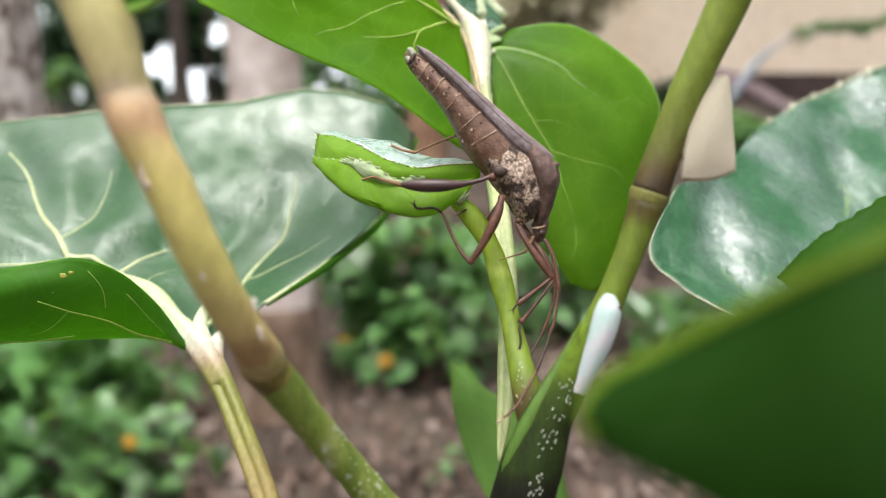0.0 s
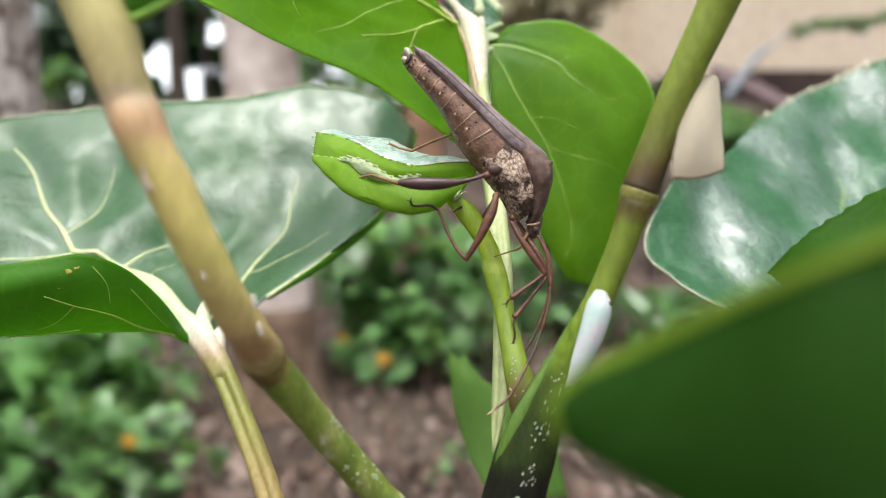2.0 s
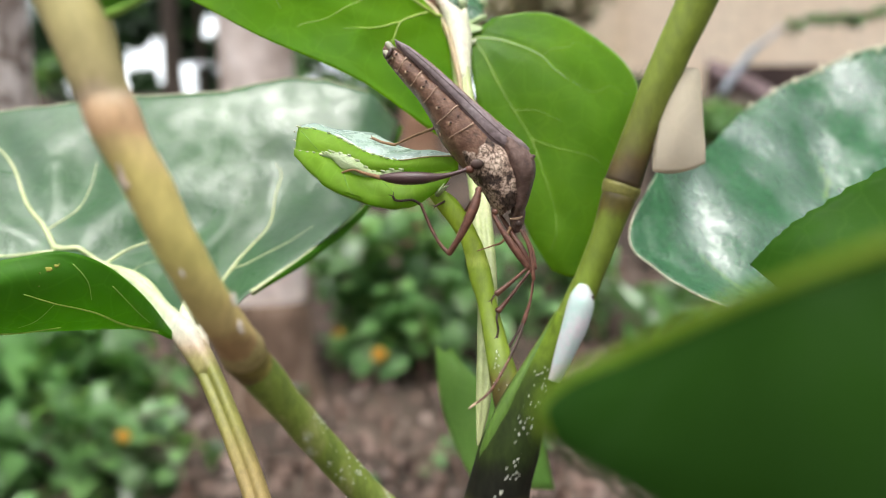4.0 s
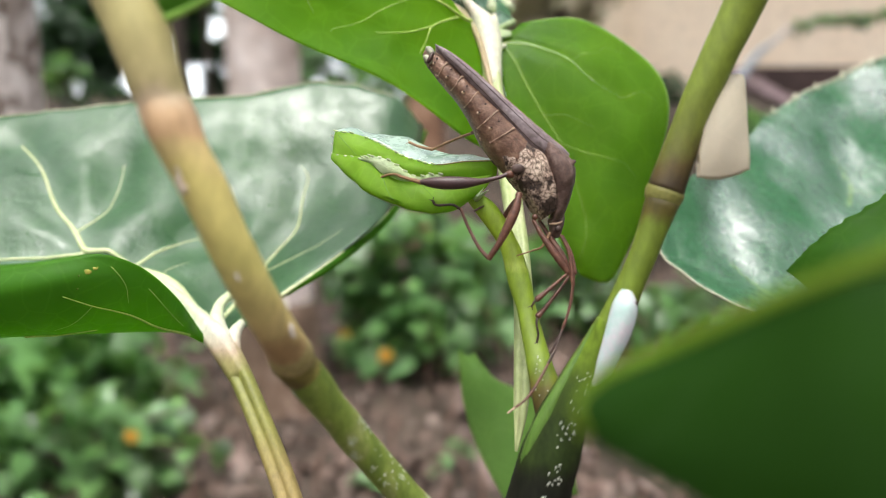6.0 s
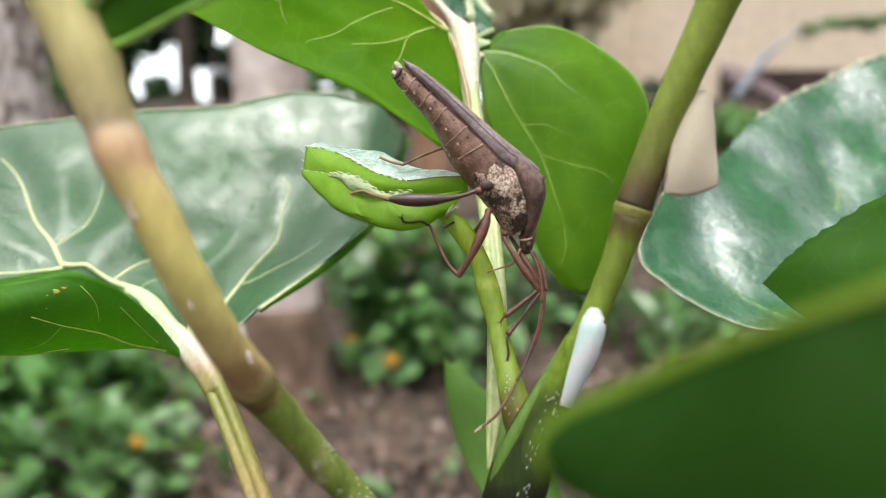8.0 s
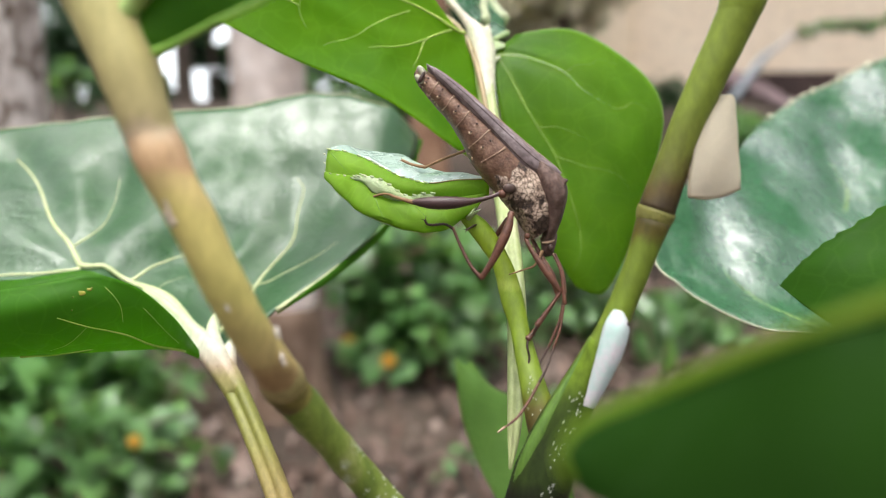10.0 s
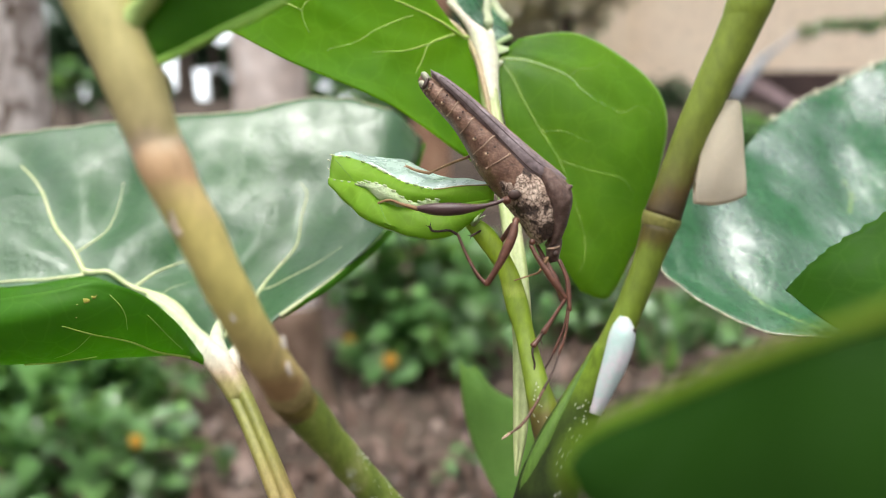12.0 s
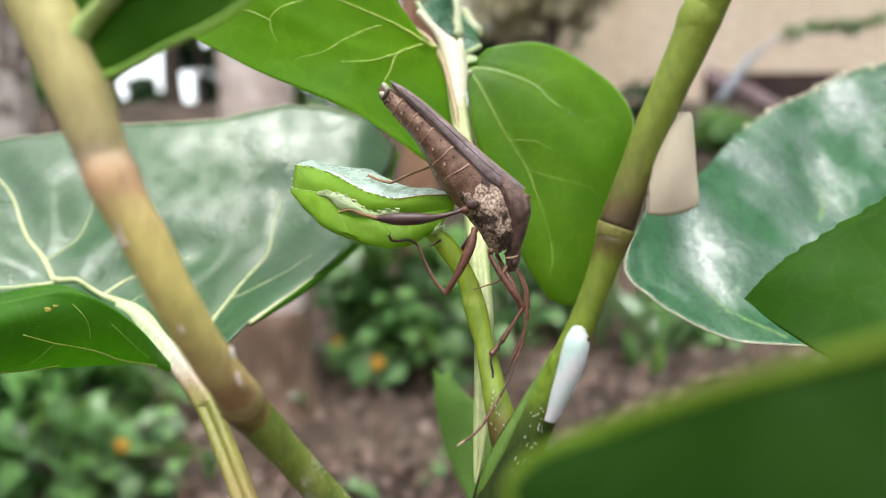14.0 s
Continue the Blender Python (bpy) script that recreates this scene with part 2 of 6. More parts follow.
BAND_STALK = banded("stalk_ochre_growth", [(-30, (0.36, 0.24, 0.1)), (-6, (0.34, 0.26, 0.09)), (1, (0.26, 0.25, 0.06)), (8, (0.22, 0.23, 0.05)), (11, (0.34, 0.29, 0.13)), (14, (0.52, 0.38, 0.27))], 0.004, stray=0.06)
COLLAR = grained("stalk_collar_cream", [(0.3, (0.58, 0.63, 0.38)), (0.52, (0.68, 0.67, 0.5)), (0.7, (0.68, 0.56, 0.47))], (0.005, 0.005, 0.008), rough=0.45, relief=0.00006)
BAND_COLLAR = banded("stalk_collar_growth", [(8, (0.24, 0.23, 0.06)), (10.5, (0.34, 0.29, 0.12)), (12.2, (0.5, 0.38, 0.26)), (13.6, (0.6, 0.53, 0.41)), (15.5, (0.64, 0.63, 0.5)), (18, (0.6, 0.66, 0.42)), (25, (0.55, 0.63, 0.34))], 0.004, stray=0.05)
BLEMISH = grained("leaf_blemish", [(0.35, (0.26, 0.3, 0.03)), (0.6, (0.42, 0.36, 0.05))], 0.0006, rough=0.6, relief=0)
NODE = grained("stem_node_tan", [(0.3, (0.3, 0.24, 0.08)), (0.55, (0.42, 0.33, 0.14)), (0.75, (0.5, 0.42, 0.26))], 0.003, rough=0.55, relief=0.0001)
RING = grained("stem_ring_olive", [(0.3, (0.17, 0.17, 0.035)), (0.7, (0.26, 0.24, 0.065))], 0.003, rough=0.5, relief=0.00008)
STEM_LEFT = grained("stem_left_green", [(0.3, (0.08, 0.165, 0.02)), (0.7, (0.12, 0.21, 0.03))], (0.003, 0.003, 0.012), rough=0.45, relief=0.00006)
# white of the teeth, also the painted sky glint on the lobe margins
TOOTH_GLINT = leaf_material("leaf_tooth_glint", (0.8, 0.84, 0.55), (0.88, 0.9, 0.7), (0.9, 0.95, 0.7), rough=0.5, share=0.55, cell=0.002, relief=0)
LENTICEL = grained("lenticel_white", [(0.3, (0.6, 0.62, 0.5)), (0.7, (0.75, 0.76, 0.66))], 0.001, rough=0.6, relief=0)


# ---- shape helpers ----
def spline(points, n):
    """n + 1 points evenly along a smooth curve through the points (any number of values each)."""
    p = np.array(points, float)
    k = len(p)
    if k == 2:
        s = np.linspace(0, 1, n + 1)[:, None]
        return p[0] * (1 - s) + p[1] * s
    q = np.vstack([2 * p[0] - p[1], p, 2 * p[-1] - p[-2]])
    s = np.linspace(0, k - 1, n + 1)
    i = np.minimum(s.astype(int), k - 2)
    f = (s - i)[:, None]
    a, b, c, d = q[i], q[i + 1], q[i + 2], q[i + 3]
    return 0.5 * (2 * b + (c - a) * f + (2 * a - 5 * b + 4 * c - d) * f ** 2 + (3 * b - a - 3 * c + d) * f ** 3)


def back(p, dy):
    """The point dy millimetres farther off."""
    return (p[0], p[1] + dy, p[2])


def place(name, origin, parent=None, data=None):
    """An object whose own space is millimetres from origin, seen from the first eye."""
    ob = new(name, data)
    if parent is None:
        ob.matrix_world = BASE @ pose(*[v / 1000 for v in origin])
    else:
        ob.parent = parent
        ob.location = [(a - b) / 1000 for a, b in zip(origin, parent["at"])]
    ob["at"] = [float(v) for v in origin]
    return ob


def mesh_of(verts, faces, origin, mat, smooth=True, scale=0.001):
    me = bpy.data.meshes.new("mesh")
    v = (np.array(verts, float) - np.array(origin, float)) * scale
    me.from_pydata(v.tolist(), [], faces)
    me.materials.append(mat)
    if smooth:
        me.polygons.foreach_set("use_smooth", [True] * len(me.polygons))
    me.update()
    return me


def part(name, shape, mat, parent, label="", origin=None, smooth=True, kind=""):
    """One mesh part under a thing; shape is (verts, faces) in millimetres seen from the first eye."""
    o = tuple(origin if origin is not None else parent["at"])
    ob = place(name, o, parent, mesh_of(shape[0], shape[1], o, mat, smooth))
    return tagged(ob, label, kind=kind)


def join(*shapes):
    verts, faces = [], []
    for v, fs in shapes:
        k = len(verts)
        verts += [tuple(p) for p in v]
        faces += [tuple(i + k for i in fc) for fc in fs]
    return verts, faces


def rings(loops, caps=True):
    n = len(loops[0])
    verts = [tuple(p) for lp in loops for p in lp]
    faces = []
    for i in range(len(loops) - 1):
        for j in range(n):
            a, b = i * n + j, i * n + (j + 1) % n
            faces.append((a, b, b + n, a + n))
    if caps:
        faces.append(tuple(range(n - 1, -1, -1)))
        faces.append(tuple((len(loops) - 1) * n + j for j in range(n)))
    return verts, faces


def tube(path, radii, n=24, sides=14, groove=0.0, wobble=0.0, flat=1.0, facing=(0, -1, 0), seed=0, tips=True):
    """A tapered limb along a smooth path; groove: depth of a furrow on the facing side; flat: thickness towards facing."""
    pts = spline(path, n)
    rad = spline([(r,) for r in radii], n)[:, 0]
    tan = np.gradient(pts, axis=0)
    loops = []
    up = np.array(facing, float)
    for i, (p, r, d) in enumerate(zip(pts, rad, tan)):
        d = d / (np.linalg.norm(d) + 1e-9)
        a = up - d * (up @ d)
        a /= np.linalg.norm(a) + 1e-9
        b = np.cross(d, a)
        lp = []
        for j in range(sides):
            w = 2 * math.pi * j / sides
            k = r * (1 - groove * math.exp(-(((w + math.pi) % (2 * math.pi) - math.pi) / 0.45) ** 2))
            if wobble:
                k *= 1 + wobble * noise.noise(Vector((*(p * 0.25 + seed),)) + Vector((math.cos(w), math.sin(w), 0)) * 0.8)
            lp.append(p + (a * math.cos(w) * flat + b * math.sin(w)) * k)
        loops.append(lp)
    if tips:
        first, last = np.array(loops[0]), np.array(loops[-1])
        d0, d1 = tan[0] / (np.linalg.norm(tan[0]) + 1e-9), tan[-1] / (np.linalg.norm(tan[-1]) + 1e-9)
        loops = [pts[0] + (first - pts[0]) * 0.55 - d0 * rad[0] * 0.5] + loops + [pts[-1] + (last - pts[-1]) * 0.55 + d1 * rad[-1] * 0.5]
    return rings(loops)


class Sheet:
    """A smooth surface through rows of points, over u (along a row) and v (from row to row) in 0..1."""

    def __init__(self, rows, nu=40, nv=28):
        self.nu, self.nv = nu, nv
        first = [spline(r, nu) for r in rows]
        self.grid = np.array([spline([f[i] for f in first], nv) for i in range(nu + 1)])

    def normals(self):
        du, dv = np.gradient(self.grid, axis=0), np.gradient(self.grid, axis=1)
        n = np.cross(du, dv)
        return n / (np.linalg.norm(n, axis=2, keepdims=True) + 1e-9)

    def at(self, u, v):
        x, y = min(max(u, 0), 1) * self.nu, min(max(v, 0), 1) * self.nv
        i, j = min(int(x), self.nu - 1), min(int(y), self.nv - 1)
        f, g = x - i, y - j
        G = self.grid
        return (G[i, j] * (1 - f) + G[i + 1, j] * f) * (1 - g) + (G[i, j + 1] * (1 - f) + G[i + 1, j + 1] * f) * g

    def normal(self, u, v):
        n = self.normals()
        return n[int(round(min(max(u, 0), 1) * self.nu)), int(round(min(max(v, 0), 1) * self.nv))]

    def swell(self, amount, size, seed=0.0):
        n = self.normals()
        for i in range(self.nu + 1):
            for j in range(self.nv + 1):
                p = Vector(self.grid[i, j] / size) + Vector((seed, seed, seed))
                self.grid[i, j] += n[i, j] * amount * noise.noise(p)
        return self

    def crease(self, lines, depth, width):
        """Presses furrows along lines of (u, v), so that the blade puffs up between its veins."""
        n = self.normals()
        pts = np.array([self.at(*q) for ln in lines for q in spline(ln, 24)])
        for i in range(self.nu + 1):
            for j in range(self.nv + 1):
                d = np.min(np.linalg.norm(pts - self.grid[i, j], axis=1))
                self.grid[i, j] += n[i, j] * depth * math.exp(-(d / width) ** 2)
        return self

    def serrate(self, sides, size, count, seed=1):
        rnd = random.Random(seed)
        G = self.grid
        for s in sides:
            m = self.nu if s in "tb" else self.nv
            for k in range(m + 1):
                ph = (k / m * count) % 1.0
                amt = size * (1 - ph) * (0.7 + 0.6 * rnd.random())
                if s == "t":
                    d = G[k, -1] - G[k, -2]
                    G[k, -1] += d / (np.linalg.norm(d) + 1e-9) * amt
                elif s == "b":
                    d = G[k, 0] - G[k, 1]
                    G[k, 0] += d / (np.linalg.norm(d) + 1e-9) * amt
                elif s == "r":
                    d = G[-1, k] - G[-2, k]
                    G[-1, k] += d / (np.linalg.norm(d) + 1e-9) * amt
        return self

    def solid(self, thick=0.3):
        n = self.normals()
        nu, nv = self.nu, self.nv
        top, low = self.grid, self.grid - n * thick
        verts = [tuple(p) for p in top.reshape(-1, 3)] + [tuple(p) for p in low.reshape(-1, 3)]
        k = (nu + 1) * (nv + 1)
        q = lambda i, j: i * (nv + 1) + j
        faces = []
        for i in range(nu):
            for j in range(nv):
                a, b, c, d = q(i, j), q(i + 1, j), q(i + 1, j + 1), q(i, j + 1)
                faces += [(a, b, c, d), (k + d, k + c, k + b, k + a)]
        for i in range(nu):
            faces += [(q(i, 0), k + q(i, 0), k + q(i + 1, 0), q(i + 1, 0)), (q(i, nv), q(i + 1, nv), k + q(i + 1, nv), k + q(i, nv))]
        for j in range(nv):
            faces += [(q(0, j), q(0, j + 1), k + q(0, j + 1), k + q(0, j)), (q(nu, j), k + q(nu, j), k + q(nu, j + 1), q(nu, j + 1))]
        return verts, faces

    def vein(self, line, r0, r1, lift=0.0, sides=6, n=20):
        pts = [self.at(u, v) + self.normal(u, v) * (lift - 0.1) for u, v in spline(line, n)]
        return tube(pts, [r0, 0.6 * r0 + 0.4 * r1, 0.3 * r0 + 0.7 * r1, r1], n=n, sides=sides, tips=False)


def cone(base, tip, r, sides=6):
    return tube([base, tip], [r, r * 0.1], n=2, sides=sides, tips=False)


def ball(c, r, nu=10, nv=7):
    """A small rounded body; r: three half sizes."""
    loops = []
    for i in range(1, nv):
        a = math.pi * i / nv
        loops.append([(c[0] + r[0] * math.sin(a) * math.cos(2 * math.pi * j / nu), c[1] + r[1] * math.sin(a) * math.sin(2 * math.pi * j / nu), c[2] + r[2] * math.cos(a)) for j in range(nu)])
    return rings(loops)


# ---- the shrub ----
SHRUB_AT = (10.1, 98, -30.4)
shrub = tagged(place("shrub", SHRUB_AT), "green broad-leaved shrub with jointed stems and large glossy leaves", "shrub")


def main_stem():
    """The stem from the ground up to the fork, and its slender upper shoot with a joint."""
    foot = BASE.inverted() @ Vector((0.03, 0.07, -0.03)) * 1000
    fork = np.array((8.4, 99, -37.6))
    lower = [fork + (np.array(foot) - fork) * k + np.array([3 * math.sin(9 * k), 2 * math.sin(7 * k), 0]) * (1 - k) for k in (0, 0.1, 0.25, 0.4, 0.55, 0.7, 0.85, 1)]
    part("stem", tube(lower, [4.2, 4.4, 4.8, 5.2, 5.6, 6.0, 6.6, 7.5], n=60, sides=18, wobble=0.1), STEM_DARK, shrub, "dark green main stem down to the earth")
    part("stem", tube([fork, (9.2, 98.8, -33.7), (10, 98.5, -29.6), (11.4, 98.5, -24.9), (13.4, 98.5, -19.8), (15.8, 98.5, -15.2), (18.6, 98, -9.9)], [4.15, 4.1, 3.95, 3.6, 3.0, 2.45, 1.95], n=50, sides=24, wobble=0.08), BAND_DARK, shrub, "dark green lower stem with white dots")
    part("stem", tube([(18.4, 98, -10.6), (20.6, 97.6, -5.4), (22.7, 97, 0.1), (24.5, 96.6, 5.5)], [2.0, 1.75, 1.75, 2.12], n=20, sides=18, wobble=0.05), BAND_GREEN, shrub, "olive green stem")
    part("node_ring", tube([(24.4, 96.6, 5.4), (24.8, 96.6, 6.5), (25.1, 96.5, 7.3)], [2.2, 2.42, 2.2], n=8, sides=20), RING, shrub, "raised olive joint")
    part("stem", tube([(24.9, 96.5, 6.9), (25.9, 96.3, 9.8), (27, 96, 13.2), (29, 95, 18.8), (31.2, 94, 24.2), (33.3, 93, 29.2), (36.3, 91, 37.2)], [2.3, 2.2, 2.1, 2.1, 2.2, 2.4, 2.7], n=40, sides=20, wobble=0.04), BAND_GREEN, shrub, "olive green stem stained brown above the joint")
    part("node_ring", tube([(33.3, 93, 29.3), (34.0, 92.5, 31.2), (34.6, 92.1, 32.7)], [2.3, 2.6, 2.45], n=8, sides=20), BAND_GREEN, shrub, "raised olive joint")
    # the stem's left side along the fork, coloured lighter than the rest
    part("keel", tube([(6.6, 97.9, -30.2), (7.8, 97.4, -27.2), (9.2, 97.2, -23.4), (11.5, 97.2, -18.8), (14.1, 97.5, -14.2), (17.0, 97.8, -9.0)], [0.3, 0.9, 1.1, 0.9, 0.55, 0.15], n=24, sides=12), STEM_LEFT, shrub, "left side of the stem, coloured lighter green")
    rnd = random.Random(5)
    dots = []
    axis = spline([(9.8, 98.5, -30.6), (11.9, 98.5, -23.5), (15.5, 98.5, -15.2)], 80)
    for k in range(170):
        i = rnd.randrange(80)
        r = 4.1 - 1.2 * i / 80
        w = rnd.uniform(-1.3, 1.35)
        p = axis[i] + np.array([0.87, 0, 0.45]) * r * math.sin(w) + np.array([0, -1, 0]) * r * math.cos(w)
        h = 0.06 + 0.16 * rnd.random()
        dots.append(tube([p - np.array([0.45, 0, 0.9]) * h, p + np.array([0.45, 0, 0.9]) * h], [0.04 + 0.03 * rnd.random()] * 2, n=2, sides=6))
    part("lenticel_dots", join(*dots), LENTICEL, shrub, "white dots on the stem", kind="stuff")


def lime_shoot():
    """The bright young shoot that bears the folded leaf."""
    path = [(11.9, 100, -22.5), (10.5, 101.5, -17.5), (9.45, 104, -12.4), (8.7, 105.8, -8.4), (7.9, 107, -4.9), (7.1, 108, -1.5), (6.4, 108.5, 0.4), (5.1, 108.9, 2.7), (3.4, 109.3, 5.0), (1.2, 109.6, 7.0)]
    part("shoot", tube(path, [2.4, 1.85, 1.45, 1.33, 1.55, 1.42, 1.32, 1.4, 1.4, 0.8], n=50, sides=22, wobble=0.05, flat=0.6), BAND_LIME, shrub, "bright lime green shoot")
    part("node_ring", tube([(7.55, 107.55, -3.3), (7.45, 107.65, -3.0), (7.38, 107.7, -2.7)], [1.44, 1.54, 1.44], n=6, sides=22, flat=0.6, tips=False), BAND_LIME, shrub, "faint joint on the shoot")
    rnd = random.Random(8)
    white = [ball(np.array((9.9, 99.6, -16.7)) + np.array([rnd.uniform(-0.8, 0.9), 0, rnd.uniform(-3, 2.6)]), (0.06, 0.15, 0.16), 6, 4) for k in range(14)]
    part("lenticel_dots", join(*white), LENTICEL, shrub, kind="stuff")
    stub = join(*[cone((2.1, 108.5, 6.3), q, 0.45) for q in ((2.7, 106.5, 7), (3.7, 106.5, 7.4), (3.1, 106.5, 7.7))])
    part("bract", stub, LEAF_PALE, shrub, "torn whitish bract")


def folded_leaf():
    """The young leaf folded like a boat: the near half, the far half behind it and its shining back."""
    near = Sheet([
        [(-18.5, 115.5, 13.1), (-16.1, 113, 12.5), (-13.0, 110, 11.7), (-10.9, 108.8, 10.0), (-8.6, 108, 8.8), (-5.7, 107.6, 8.7), (-2.6, 107.5, 8.8), (0.6, 107.8, 9.0), (4.6, 108.4, 9.6)],
        [(-18.4, 115.2, 12.8), (-16.3, 112.2, 11.7), (-13.5, 109.2, 10.4), (-11.0, 107.6, 8.9), (-8.5, 106.8, 7.6), (-5.7, 106.5, 6.8), (-2.5, 106.6, 6.8), (0.3, 107.2, 7.2), (3.5, 108.2, 8.1)],
        [(-18.4, 115.2, 12.6), (-16.6, 112, 11.0), (-14.3, 108.9, 9.0), (-11.7, 107, 7.2), (-8.7, 106.1, 5.9), (-5.7, 105.9, 5.1), (-2.9, 106.2, 5.1), (-0.5, 107, 5.8), (2.2, 108.2, 7.0)],
        [(-18.4, 115.6, 12.5), (-16.6, 112.8, 10.8), (-14.5, 109.9, 8.8), (-11.8, 108, 7.0), (-8.8, 107.3, 5.6), (-5.8, 107.1, 4.7), (-3.2, 107.4, 4.6), (-0.7, 108, 5.2), (1.6, 108.8, 6.4)]], 48, 24)
    rib = [(0.36, 0.06), (0.39, 0.28), (0.44, 0.5), (0.5, 0.72)]
    near.crease([rib], 0.3, 0.7).crease([[(0.62, 0.06), (0.66, 0.35), (0.7, 0.65)], [(0.2, 0.1), (0.25, 0.4), (0.3, 0.7)], [(0.78, 0.1), (0.84, 0.6)]], -0.35, 0.7).swell(0.25, 3, 3)
    young = part("young_leaf", near.solid(0.3), LEAF_YOUNG, shrub, "lime green young leaf folded like a boat")
    far = Sheet([
        [(-18.3, 117, 16.7), (-15.8, 116, 16.3), (-12.1, 114.5, 14.9), (-9.9, 113.6, 13.7), (-7.9, 112.6, 12.6), (-5.5, 111.8, 11.7), (-3.1, 111.2, 11.3), (0.6, 110.6, 11.6), (5.0, 110, 11.7)],
        [(-18.5, 116.3, 14.9), (-16.0, 114.6, 14.4), (-12.5, 113, 13.3), (-10.4, 112.2, 12.3), (-8.2, 111.5, 11.1), (-5.8, 111, 10.4), (-3.0, 110.7, 10.2), (0.6, 110.3, 10.4), (5.1, 109.8, 10.6)],
        [(-18.6, 115.6, 13.0), (-16.1, 114.4, 12.4), (-13.2, 113, 11.5), (-11.2, 112.4, 9.9), (-8.8, 112, 8.7), (-5.8, 111.8, 8.6), (-2.7, 111.6, 8.7), (0.6, 111, 8.9), (5.0, 110, 9.4)]], 44, 14)
    far.swell(0.2, 4, 6)
    part("flap", far.solid(-0.25), LEAF_YOUNG, young, "lime green toothed far half")
    shine = Sheet([
        [(-18.3, 117.2, 16.3), (-15.9, 116.3, 16.0), (-12.1, 114.8, 14.5), (-10.0, 113.9, 13.4), (-7.9, 112.9, 12.3), (-5.5, 112.1, 11.3), (-3.2, 111.5, 10.9), (0.6, 110.9, 11.2), (5.0, 110.3, 11.4)],
        [(-18.2, 118, 16.9), (-15.9, 118, 16.8), (-12.8, 118, 15.9), (-10.2, 117.5, 15.2), (-7.3, 117, 14.5), (-4.3, 116, 13.2), (-1.4, 114, 12.3), (1.3, 112.6, 12.1), (5.1, 111, 12.0)],
        [(-18.3, 121, 17.3), (-16.2, 121.5, 17.3), (-13.5, 122, 16.7), (-10.5, 121.5, 16.3), (-7.5, 121, 15.8), (-4.3, 119, 14.0), (-1.2, 116.5, 12.9), (1.5, 114, 12.4), (5.1, 112, 12.1)],
        [(-18.4, 124, 17.1), (-16.2, 124, 16.9), (-13.5, 124, 16.2), (-10.5, 124, 15.8), (-7.5, 123, 15.1), (-4.1, 121, 13.5), (-1.1, 118, 12.4), (1.7, 115, 11.9), (5.1, 112.5, 11.7)]], 40, 18)
    part("flap", shine.swell(0.5, 3.5, 2).solid(-0.3), LEAF_SHEEN, young, "shining back flap, its sheen painted pale")
    inner = Sheet([
        [(-14.0, 110.2, 11.9), (-13.0, 109.4, 12.1), (-11.2, 108.4, 12.1), (-8.9, 107.4, 11.1), (-7.3, 106.9, 9.9), (-5.7, 106.8, 9.2), (-4.1, 106.8, 9.5), (-2.6, 106.9, 9.6)],
        [(-13.9, 110, 11.8), (-12.8, 109, 11.7), (-11.0, 107.9, 11.0), (-8.8, 106.9, 9.9), (-7.1, 106.5, 9.2), (-5.6, 106.5, 8.8), (-4.1, 106.6, 9.0), (-2.6, 106.8, 9.0)],
        [(-13.7, 110.2, 11.7), (-12.6, 109.2, 11.3), (-10.9, 108.2, 9.9), (-8.6, 107.2, 8.8), (-7.0, 106.8, 8.5), (-5.5, 106.7, 8.5), (-4.1, 106.8, 8.6), (-2.6, 106.9, 8.7)]], 36, 8)
    part("flap", inner.swell(0.35, 1.3, 9).solid(-0.2), LEAF_PALE, young, "whitish hairy inner fold")
    rnd = random.Random(3)
    teeth = []
    for sheet, start, end, count in ((far, 0.02, 0.72, 13), (inner, 0.0, 0.45, 7), (inner, 0.55, 1.0, 5), (near, 0.06, 0.24, 4)):
        for k in range(count):
            p = sheet.at(start + (end - start) * k / (count - 1) + rnd.uniform(-0.012, 0.012), 0.0) + np.array([0, -0.1, 0])
            lean = np.array([-0.85 + rnd.uniform(-0.2, 0.25), -0.35, 0.1 + 0.4 * rnd.random()])
            teeth.append(tube([p + np.array([0.1, 0.12, 0]), p + lean * 0.3, p + lean * rnd.uniform(0.4, 0.75)], [0.17, 0.15, 0.06], n=5, sides=6))
    for a in range(3):
        p = np.array((-18.5, 115.6, 13.2)) + np.array((0, 0, 1.3)) * a
        teeth.append(cone(p, p + np.array([-0.3, -0.1, 0.25]), 0.16, 6))
    part("teeth", join(*teeth), TOOTH_GLINT, young, "white marginal teeth", kind="stuff")
    # highlight along the lower edge, painted as a thin pale rim
    part("leaf_rim", near.vein([(0.1, 0.96), (0.3, 0.97), (0.55, 0.97), (0.8, 0.95)], 0.12, 0.1, -0.22, n=40), LEAF_PALE, young, "folded lower edge with a painted pale highlight")
    for shape in (near.vein(rib, 0.08, 0.03, -0.22), far.vein([(0.03, 0.15), (0.1, 0.45), (0.19, 0.9)], 0.055, 0.03, 0.06), near.vein([(0.62, 0.06), (0.66, 0.25), (0.7, 0.45)], 0.05, 0.02, -0.22)):
        part("vein", shape, VEIN_GREEN, young)
    part("leaf_rim", far.vein([(0.74, 0.0), (0.86, 0.0), (1.0, 0.02)], 0.09, 0.12, 0.05, n=24), NODE, young, "tan dry edge")


